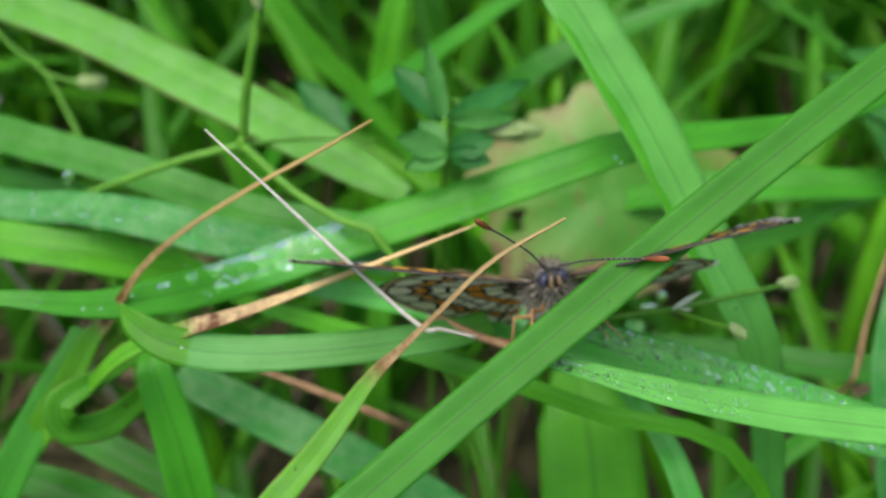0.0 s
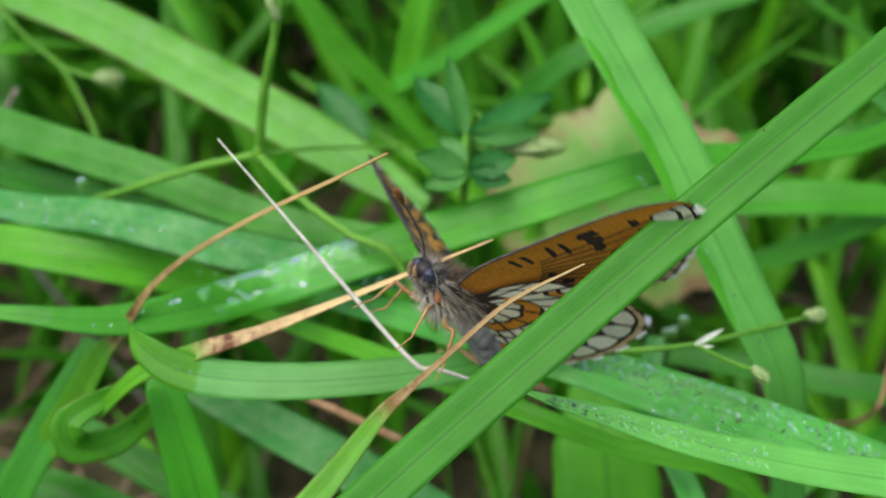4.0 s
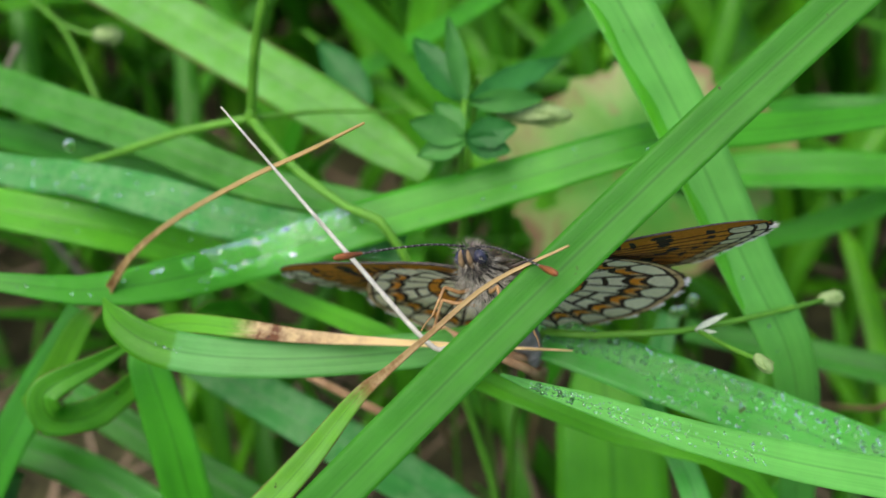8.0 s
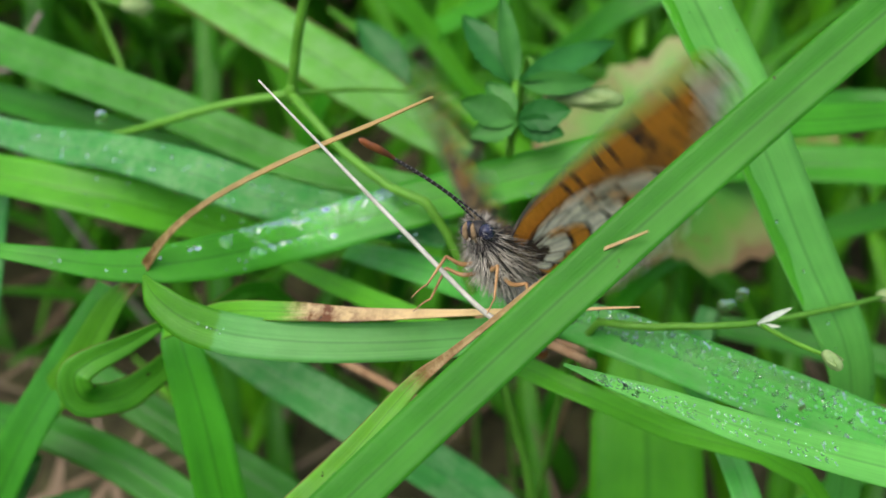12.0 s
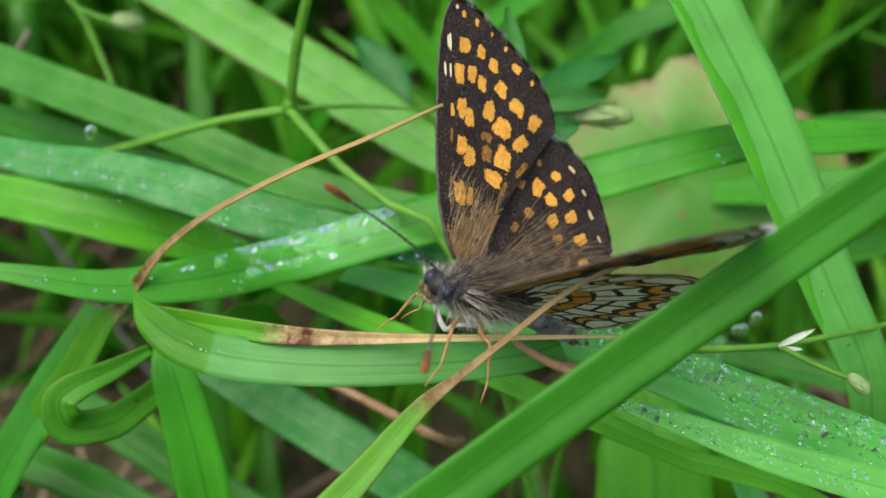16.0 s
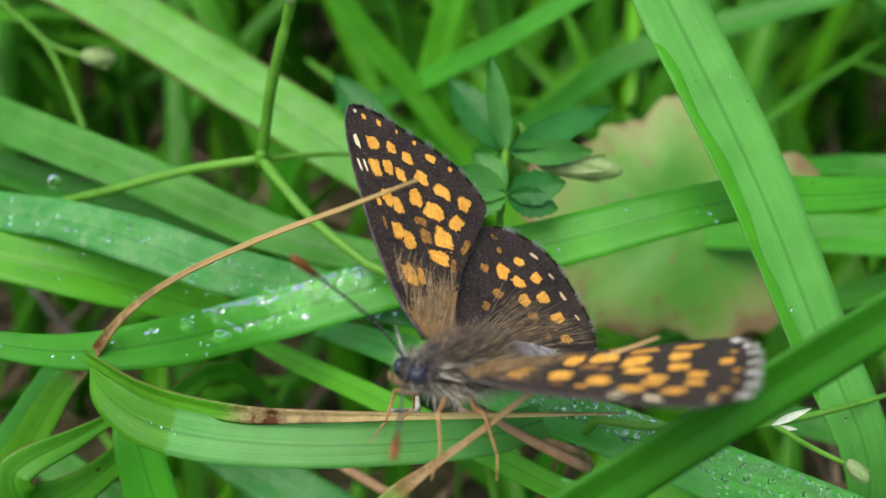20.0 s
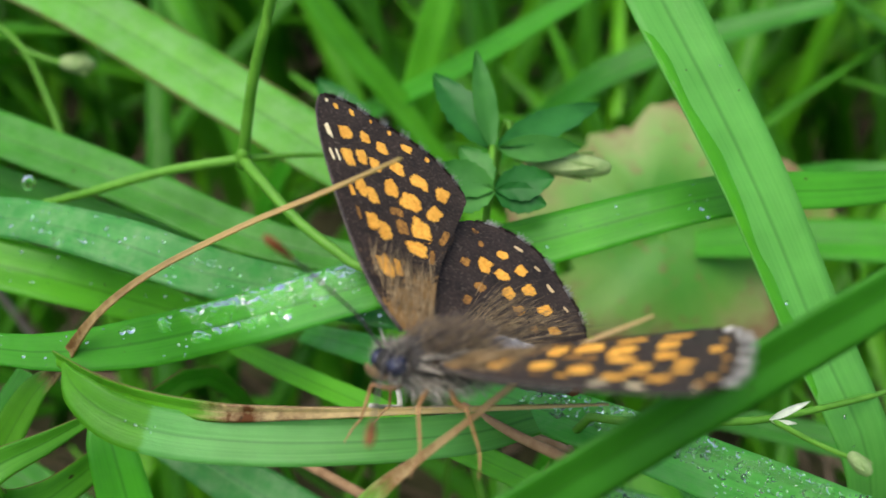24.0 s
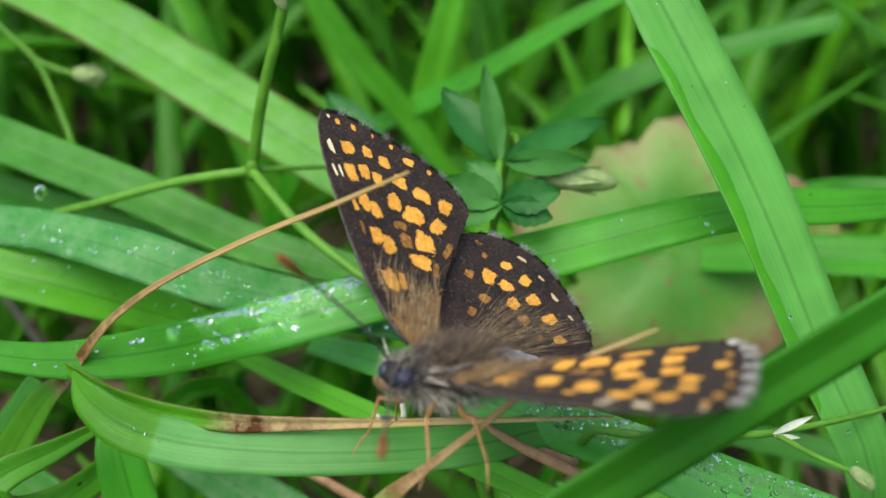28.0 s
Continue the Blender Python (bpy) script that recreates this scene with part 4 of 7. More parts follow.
dew(fresh_blade_r, "a few beads of dew on a fresh blade", 26, (0.08, 0.24), (0.1, 0.9), (0.45, 0.95), 45)
dew(wet_blade_r, "scattered beads on a wet grass blade", 60, (0.05, 0.15), (0.05, 0.95), (0.4, 0.9), 46)
dew(curl_blade_r, "a few tiny beads on the curled blade", 10, (0.06, 0.1), (0.45, 0.6), (0.62, 0.7), 47)
for us, vs, seed in (((0.98, 0.30), (0.585, 0.635), 5.2), ((0.98, 0.10), (0.63, 0.672), 7.7), ((0.97, 0.42), (0.668, 0.72), 9.1), ((0.5, 0.2), (0.66, 0.70), 3.3)):
    film(wet_blade_r, us, vs, seed, "glassy ragged film of water clinging to a grass blade")
for u, v, ru, rv, seed in ((0.74, 0.735, 0.14, 0.006, 2), (0.36, 0.71, 0.12, 0.008, 6)):
    puddle(wet_blade_r, u, v, ru, rv, seed)
dew(wet_blade_r, "clusters of glassy water beads on a wet grass blade", 260, (0.08, 0.42), (0.2, 0.96), (0.575, 0.77), 49, 0.8, 0.55)
WET_STRIP = grass_material("soaked_green", (0.045, 0.24, 0.008), (0.085, 0.36, 0.016), rough=0.12, crease=0.0)
film(right_blade_r, (0.02, 0.28), (0.58, 0.86), 3.0, "wet strip along the edge of a grass blade", WET_STRIP)
dew(right_blade_r, "single beads on the edge of a pale blade", 14, (0.08, 0.24), (0.02, 0.98), (0.35, 0.95), 48)
for p, r in (((25.4, 6.1, 69.3), 0.55), ((23.8, 6.0, 68.0), 0.45), ((24.6, 6.4, 67.6), 0.5), ((-32.4, 16.8, 82.0), 0.55)):
    bm = bmesh.new()
    blob_into(bm, p, (0.1, 0, 1), r * 2.4, r, 1.0, 12, 14)
    hung = part("water_drop", bm, WATER)
    hung.visible_shadow = False
    tagged(hung, "clear water drop hanging from a stalk", "water drop", "hanging drops")


# ---- butterfly ----
butterfly = tagged(new("butterfly"), "orange and dark brown checkered butterfly on the grass", "butterfly")
butterfly.scale = (1.02, 1.02, 1.02)
FORE = [(0.0, 2.0), (1.2, 3.3), (3.0, 4.5), (5.4, 5.6), (7.5, 6.45), (9.3, 7.1), (11.2, 7.75), (13.1, 8.25), (14.8, 8.5), (16.2, 8.4), (16.9, 7.9), (17.3, 6.8), (17.3, 5.6), (17.0, 4.2), (16.7, 2.6), (16.3, 1.0), (15.7, -0.7), (14.9, -1.9), (14.0, -2.7), (12.9, -3.0), (10.2, -2.1), (7.0, -1.0), (4.0, -0.3), (0.4, 0.2)]
HIND = [(0.2, 1.3), (3.0, 2.7), (6.0, 3.1), (8.6, 2.3), (11.0, 0.6), (12.6, -1.2), (13.2, -2.8), (13.0, -4.4), (12.3, -5.9), (11.3, -7.1), (10.1, -8.0), (8.7, -8.8), (7.2, -9.4), (5.4, -9.7), (3.7, -9.3), (2.4, -8.1), (1.6, -6.0), (0.8, -3.0), (0.1, -0.8)]


def scales(name, c1, c2, dust=None, rough=0.75, share=0.0, ragged=False, speckle=None):
    """Wing scales: a fine grain; with dust, a paler sprinkling that thins out away from the wing's root; ragged: scales missing towards the patch's rim."""
    mat, nt, b, out = shader(name)
    tc = nt.nodes.new("ShaderNodeTexCoord")
    fine = noise_node(nt, tc.outputs["Object"], 3800, 3, 0.7)
    wide = noise_node(nt, tc.outputs["Object"], 420, 4, 0.6)
    col = ramp(nt, math_node(nt, "ADD", math_node(nt, "MULTIPLY", fine, 0.6), math_node(nt, "MULTIPLY", wide, 0.4)), [(0.36, c1), (0.64, c2)])
    if dust:
        far = nt.nodes.new("ShaderNodeVectorMath")
        far.operation = "LENGTH"
        nt.links.new(tc.outputs["Object"], far.inputs[0])
        near = math_node(nt, "SUBTRACT", dust[1], math_node(nt, "MULTIPLY", far.outputs["Value"], dust[2]))
        mask = ramp(nt, math_node(nt, "ADD", near, math_node(nt, "MULTIPLY", math_node(nt, "ADD", fine, wide), 0.9)), [(0.95, (0, 0, 0)), (1.12, (0.85,) * 3)])
        col = mixed(nt, mask, col, dust[0])
    if speckle:
        col = mixed(nt, ramp(nt, noise_node(nt, tc.outputs["Object"], 5200, 2, 0.6), [(0.60, (0, 0, 0)), (0.70, (0.7,) * 3)]), col, speckle)
    nt.links.new(col, b.inputs["Base Color"])
    if ragged:
        sep = nt.nodes.new("ShaderNodeSeparateXYZ")
        nt.links.new(tc.outputs["UV"], sep.inputs[0])
        gaps = noise_node(nt, tc.outputs["Object"], 6500, 2, 0.7)
        nt.links.new(ramp(nt, math_node(nt, "ADD", sep.outputs[0], math_node(nt, "MULTIPLY", math_node(nt, "SUBTRACT", gaps, 0.5), 0.95)), [(0.89, (1, 1, 1)), (0.96, (0, 0, 0))]), b.inputs["Alpha"])
    b.inputs["Roughness"].default_value = rough
    b.inputs["Specular IOR Level"].default_value = 0.12
    b.inputs["Sheen Weight"].default_value = 0.02
    bump(nt, b, fine, 0.5, 0.00012)
    if share:
        thin_leaf(nt, b, out, col, (1.2, 1.1, 0.9), share)
    return mat


DARK_FORE = scales("dark_forewing_scales", (0.009, 0.007, 0.006), (0.040, 0.027, 0.020), ((0.25, 0.14, 0.045), 0.34, 66), speckle=(0.13, 0.10, 0.075))
DARK_HIND = scales("dark_hindwing_scales", (0.009, 0.007, 0.006), (0.036, 0.025, 0.020), ((0.10, 0.07, 0.04), 0.10, 70), speckle=(0.10, 0.08, 0.06))
ORANGE = scales("orange_scales", (0.56, 0.24, 0.026), (0.86, 0.46, 0.075), share=0.1, ragged=True)
DUSKY = scales("dusky_orange_scales", (0.05, 0.028, 0.014), (0.40, 0.19, 0.035), ragged=True)
ORANGE_LOW = scales("tawny_underside_scales", (0.56, 0.20, 0.012), (0.86, 0.36, 0.040), share=0.35)
BROWN_LOW = scales("brown_vein_scales", (0.012, 0.008, 0.006), (0.05, 0.03, 0.018))
CREAM = scales("cream_scales", (0.68, 0.63, 0.43), (0.86, 0.82, 0.62), share=0.2)
PALE = scales("pale_yellow_scales", (0.62, 0.50, 0.26), (0.86, 0.76, 0.50), ragged=True)
BUFF = scales("buff_scales", (0.44, 0.30, 0.14), (0.60, 0.45, 0.25))
WHITE = scales("white_fringe_hairs", (0.55, 0.54, 0.48), (0.82, 0.80, 0.74))
FUR_DARK = simple_material("dark_fur", (0.018, 0.016, 0.016), (0.10, 0.080, 0.062), 1500, 0.6)
FUR_GOLD = simple_material("golden_hair", (0.11, 0.075, 0.035), (0.36, 0.26, 0.13), 1500, 0.5)
FUR_GREY = simple_material("pale_grey_fur", (0.24, 0.21, 0.16), (0.62, 0.57, 0.47), 1500, 0.7)
CHITIN = simple_material("dark_body", (0.010, 0.009, 0.008), (0.04, 0.035, 0.03), 1800, 0.5)
BELLY = simple_material("grey_belly", (0.05, 0.045, 0.045), (0.34, 0.32, 0.31), 900, 0.7)
LEG = simple_material("orange_leg", (0.20, 0.10, 0.035), (0.44, 0.26, 0.11), 900, 0.5)
PALP = simple_material("buff_palp_hair", (0.06, 0.04, 0.02), (0.30, 0.20, 0.10), 2500, 0.7)
CLUB = simple_material("orange_club", (0.09, 0.030, 0.012), (0.26, 0.085, 0.025), 900, 0.5)
EYE_BLUE = simple_material("blue_grey_eye", (0.004, 0.004, 0.008), (0.045, 0.050, 0.085), 2600, 0.2)


def outline(pts, n=112):
    p = [Vector((*q, 0)) for q in pts]
    return spline([*p, p[0]], n)[:-1]


def wing_z(x, y):
    """The wing's slight cup and the pleats along its veins."""
    r = math.hypot(x, y)
    return 0.07 * math.sin(15 * math.atan2(y + 1, x + 2)) * min(1, r / 9) - 0.0016 * (x - 8) ** 2


def wing(name, pts, mats, flip):
    """A thin wing of two shells, the upper and the lower side, about a common middle."""
    bm = bmesh.new()
    ring = outline(pts)
    c = sum(ring, Vector()) / len(ring)
    n = len(ring)
    for side, mi in ((0.05, 0), (-0.05, 1)):
        loops = []
        for k in range(1, 8):
            f = k / 7
            ripple = 1 - (0.012 if k == 7 else 0)
            loops.append([bm.verts.new((flip * q.x, q.y, wing_z(q.x, q.y) + side * (1 - f ** 6))) for q in (c + (p - c) * f * (1 if j % 3 else ripple) for j, p in enumerate(ring))])
        mid = bm.verts.new((flip * c.x, c.y, wing_z(c.x, c.y) + side))
        turn = (side > 0) == (flip > 0)
        for k in range(n):
            j = (k + 1) % n
            fs = [(mid, loops[0][j], loops[0][k])] + [(a[k], a[j], b[j], b[k]) for a, b in zip(loops, loops[1:])]
            for vs in fs:
                bm.faces.new(vs if turn else vs[::-1]).material_index = mi
    return part(name, bm, mats, butterfly)


def spot(bm, x, y, rx, ry, turn, flip, lift, rng, square=0.55):
    """One patch of coloured scales, longer along a vein by rx, with a ragged edge, lying on the wing."""
    a0 = radians(turn + rng.uniform(-7, 7))
    n = 36
    ph = [rng.uniform(0, 6.28) for _ in range(3)]
    pts = []
    for k in range(n):
        a = 2 * math.pi * k / n
        ca, sa = math.cos(a), math.sin(a)
        r = 1 / (abs(ca) ** (2 / square) + abs(sa) ** (2 / square)) ** (square / 2)
        r *= 1 + 0.07 * math.sin(2 * a + ph[0]) + 0.06 * math.sin(3 * a + ph[1]) + 0.05 * math.sin(5 * a + ph[2]) + rng.uniform(-0.09, 0.07)
        u, v = rx * r * ca, ry * r * sa
        pts.append((x + u * math.cos(a0) - v * math.sin(a0), y + u * math.sin(a0) + v * math.cos(a0)))
    uv = bm.loops.layers.uv.verify()
    c = bm.verts.new((flip * x, y, wing_z(x, y) + lift))
    inner = [bm.verts.new((flip * (x + (p - x) * 0.5), y + (q - y) * 0.5, wing_z(x + (p - x) * 0.5, y + (q - y) * 0.5) + lift)) for p, q in pts]
    rim = [bm.verts.new((flip * p, q, wing_z(p, q) + lift)) for p, q in pts]
    up = (flip > 0) == (lift > 0)
    for k in range(n):
        j = (k + 1) % n
        for t, us in (((c, inner[k], inner[j]), (0, 0.5, 0.5)), ((inner[k], rim[k], rim[j], inner[j]), (0.5, 1, 1, 0.5))):
            face = bm.faces.new(t if up else t[::-1])
            for loop, u in zip(face.loops, us if up else us[::-1]):
                loop[uv].uv = (u, 0)


def spots(name, parent, places, mat, flip, lift, seed):
    """Spots at (x, y, half length, half width, turn)."""
    rng = random.Random(seed)
    for x, y, rx, ry, turn in places:
        bm = bmesh.new()
        spot(bm, x, y, rx, ry, turn, flip, lift, rng)
        part(name, bm, mat, parent)


class Fan:
    """Places on a wing by the angle about its root and the share of the way to its edge."""

    def __init__(self, pts, hub):
        self.hub = Vector((*hub, 0))
        self.edge = sorted((math.atan2((p - self.hub).y, (p - self.hub).x), (p - self.hub).length) for p in outline(pts, 240))

    def at(self, deg, r):
        a = radians(deg)
        e = self.edge
        k = min(range(len(e)), key=lambda i: abs(e[i][0] - a))
        k2 = min(max(k + (1 if a > e[k][0] else -1), 0), len(e) - 1)
        d = e[k2][0] - e[k][0]
        f = (a - e[k][0]) / d if abs(d) > 1e-6 else 0
        ln = (e[k][1] + (e[k2][1] - e[k][1]) * max(0, min(1, f))) * r
        return self.hub.x + ln * math.cos(a), self.hub.y + ln * math.sin(a)

    def patch(self, name, mat, parent, *args, **more):
        bm = bmesh.new()
        self.cell(bm, *args, **more)
        part(name, bm, mat, parent)

    def cell(self, bm, a0, a1, r0, r1, flip, lift, arch0=0.0, arch1=0.0, gap=0.16, n=6, m=3):
        """One scale-covered cell between two veins."""
        mid = self.at((a0 + a1) / 2, (r0 + r1) / 2)
        half = math.degrees(gap / 2 / max(1.5, math.hypot(mid[0] - self.hub.x, mid[1] - self.hub.y)))
        a0, a1 = a0 + half, a1 - half
        grid = []
        for i in range(n + 1):
            f = i / n
            s = math.sin(math.pi * f)
            row = []
            for j in range(m + 1):
                r = (r0 + arch0 * s) + ((r1 + arch1 * s) - (r0 + arch0 * s)) * j / m
                x, y = self.at(a0 + (a1 - a0) * f, r)
                row.append(bm.verts.new((flip * x, y, wing_z(x, y) + lift)))
            grid.append(row)
        up = (flip > 0) == (lift > 0)
        for i in range(n):
            for j in range(m):
                vs = (grid[i][j], grid[i][j + 1], grid[i + 1][j + 1], grid[i + 1][j])
                bm.faces.new(vs if up else vs[::-1])


HIND_FAN, FORE_FAN = Fan(HIND, (0.6, 0.4)), Fan(FORE, (0.6, 1.4))


def fringe(parent, fan, a0, a1, flip, seed, step=5.4):
    """Short hairs along the wing's outer edge: white tufts between the veins, dark ones at their ends."""
    rng = random.Random(seed)
    for mat, name, count in ((WHITE, "white_fringe", 330), (BROWN_LOW, "dark_fringe", 260)):
        bm = bmesh.new()
        while count:
            a = a0 + (a1 - a0) * rng.random()
            tuft = abs((a - a0) / step % 1 - 0.5) < 0.24
            if tuft != (mat is WHITE):
                continue
            count -= 1
            x, y = fan.at(a, 0.978)
            x2, y2 = fan.at(a + rng.uniform(-1.6, 1.6), 1 + (rng.uniform(0.012, 0.04) if tuft else rng.uniform(0.004, 0.016)))
            z = wing_z(x, y)
            w = 0.035
            vs = [bm.verts.new((flip * p, q, r)) for p, q, r in ((x - w, y + w, z + 0.05), (x + w, y - w, z - 0.03), (x2, y2, z + rng.uniform(-0.15, 0.2)))]
            bm.faces.new(vs)
        tagged(part(name, bm, mat, parent), kind="stuff")


def hairs(name, parent, mat, roots, seed, length, width=0.035):
    """Fine tapering hairs; roots gives a place and a direction for each."""
    rng = random.Random(seed)
    bm = bmesh.new()
    for p, d in roots(rng):
        d = d.normalized()
        ln = rng.uniform(*length)
        s = d.cross(Vector((rng.uniform(-1, 1), rng.uniform(-1, 1), 1))).normalized() * width
        bend = Vector((rng.uniform(-0.2, 0.2), rng.uniform(-0.35, 0), rng.uniform(-0.15, 0.15))) * ln
        a = [bm.verts.new(q) for q in (p - s, p + s, p + d * ln * 0.55 + s * 0.7 + bend * 0.3, p + d * ln * 0.55 - s * 0.7 + bend * 0.3, p + d * ln + bend)]
        bm.faces.new(a[:4])
        bm.faces.new((a[3], a[2], a[4]))
    return tagged(part(name, bm, mat, parent), kind="stuff")


def build_forewing(flip):
    w = wing("forewing", FORE, (DARK_FORE, ORANGE_LOW), flip)
    spots("orange_spot", w, [(16.0, 7.15, 0.25, 0.2, 20), (16.2, 5.95, 0.3, 0.2, 15), (16.25, 4.5, 0.18, 0.12, 10), (15.95, 3.1, 0.22, 0.16, 5), (15.15, 1.8, 0.4, 0.42, -5), (15.0, 0.2, 0.24, 0.2, -10)], ORANGE, flip, 0.075, 10)
    spots("orange_spot", w, [(13.9, 6.35, 0.6, 0.54, 20), (14.4, 4.9, 0.52, 0.42, 12), (14.15, 3.65, 0.58, 0.42, 8), (12.9, 2.5, 0.62, 0.52, 0), (12.45, 0.85, 0.62, 0.66, -8), (12.35, -0.95, 0.8, 0.54, -20)], ORANGE, flip, 0.075, 11)
    spots("orange_spot", w, [(11.75, 6.1, 0.82, 0.44, 22), (12.4, 5.1, 0.66, 0.46, 16), (12.3, 4.1, 0.58, 0.42, 10), (10.85, 2.9, 0.72, 0.52, 2), (10.3, 1.5, 0.8, 0.76, -6), (10.15, -0.25, 0.85, 0.48, -24)], ORANGE, flip, 0.075, 12)
    spots("orange_spot", w, [(9.6, 5.1, 0.78, 0.42, 22), (9.35, 4.3, 0.74, 0.42, 20), (9.0, 5.75, 0.5, 0.16, 22), (7.2, 4.2, 0.68, 0.48, 24), (6.9, 3.35, 0.72, 0.5, 22), (8.2, 0.75, 1.0, 0.72, -4), (6.6, 1.05, 0.55, 0.8, 8), (4.2, 3.2, 0.85, 0.46, 30), (4.4, 2.4, 0.6, 0.32, 25)], ORANGE, flip, 0.075, 13)
    spots("dark_mark", w, [(7.35, 1.0, 0.16, 0.85, 14), (5.5, 3.3, 0.42, 0.55, 24), (5.7, 4.1, 0.3, 0.26, 24), (8.2, 3.95, 0.22, 0.62, 22), (8.4, 5.0, 0.24, 0.4, 22)], DARK_HIND, flip, 0.085, 17)
    spots("dusky_spot", w, [(9.0, 2.5, 0.36, 0.5, 10), (7.9, 2.1, 0.62, 0.42, 14), (8.5, -1.0, 0.8, 0.26, -18), (6.3, 0.0, 0.6, 0.2, -12), (5.6, 3.65, 0.22, 0.2, 20), (7.4, 5.2, 0.5, 0.12, 22)], DUSKY, flip, 0.08, 18)
    spots("pale_spot", w, [(13.3, 7.6, 0.62, 0.19, 20), (11.3, 7.25, 0.5, 0.1, 22), (11.5, 6.85, 0.5, 0.09, 22), (16.1, 7.85, 0.18, 0.12, 20)], PALE, flip, 0.075, 19)
    for k in range(8):
        a0 = 23.0 - k * 5.4
        inner = (0.865, 0.875, 0.885, 0.895, 0.905, 0.91, 0.913, 0.913)[k]
        pale = CREAM if k < 3 else BUFF
        FORE_FAN.patch("dark_cell", BROWN_LOW, w, a0 - 5.4, a0, inner - 0.016, 0.992, flip, -0.07, arch0=-0.012, gap=0.0)
        FORE_FAN.patch("cream_cell", pale, w, a0 - 5.4, a0, inner, 0.925, flip, -0.085, arch0=-0.022, arch1=0.008, gap=0.2)
        FORE_FAN.patch("cream_cell", pale, w, a0 - 5.4, a0, 0.942, 0.982, flip, -0.085, arch0=0.008, gap=0.26, m=1)
    spots("black_mark", w, [(4.6, 3.7, 0.18, 0.8, 20), (5.5, 3.9, 0.18, 0.85, 20), (7.3, 4.4, 0.2, 0.9, 20), (8.3, 4.6, 0.2, 0.85, 18), (10.0, 5.9, 0.8, 0.45, 20), (10.4, 5.1, 0.6, 0.5, 15), (10.6, 4.2, 0.4, 0.55, 10)], BROWN_LOW, flip, -0.07, 23)
    spots("black_mark", w, [(11.6, 2.7, 0.46, 0.6, 0), (11.2, 1.2, 0.52, 0.62, -5), (10.4, -0.4, 0.66, 0.66, -15), (9.0, -1.4, 0.8, 0.42, -18), (6.8, 0.9, 0.32, 0.7, 0), (7.6, -0.4, 0.5, 0.3, -12), (13.2, 6.6, 0.32, 0.44, 20), (13.6, 5.4, 0.26, 0.44, 12), (13.6, 4.1, 0.24, 0.42, 8), (13.3, 2.6, 0.24, 0.5, 0), (12.9, 0.6, 0.26, 0.6, -8)], BROWN_LOW, flip, -0.07, 24)
    for a in (22, 17.6, 12.2, 6.8, 1.4, -4, -9.4, -14.8):
        bm = bmesh.new()
        p = [FORE_FAN.at(a + (1 - f) * (a - 6) * -0.25, 0.34 + 0.65 * f) for f in (0, 0.3, 0.6, 1)]
        tube_into(bm, [(flip * x, y, wing_z(x, y) - 0.06) for x, y in p], (0.05, 0.045, 0.035), 10, 4)
        part("wing_vein", bm, BROWN_LOW, w)
    edge = FORE[:10]
    part("costal_vein", tube_into(bmesh.new(), [(flip * x, y, wing_z(x, y)) for x, y in edge], (0.13, 0.11, 0.085, 0.07, 0.05), 24, 6), FUR_DARK, w)
    fringe(w, FORE_FAN, -17, 22, flip, 14)

    def base_hair(rng):
        for _ in range(420):
            x = rng.uniform(0.3, 4.6)
            y = rng.uniform(-0.1, 2.2 + 0.5 * x)
            yield Vector((flip * x, y, wing_z(x, y) + 0.06)), Vector((flip * 1, rng.uniform(-0.1, 0.5), rng.uniform(0.08, 0.25)))

    hairs("root_hair", w, FUR_GOLD, base_hair, 15, (0.8, 2.4), 0.014)
    return w


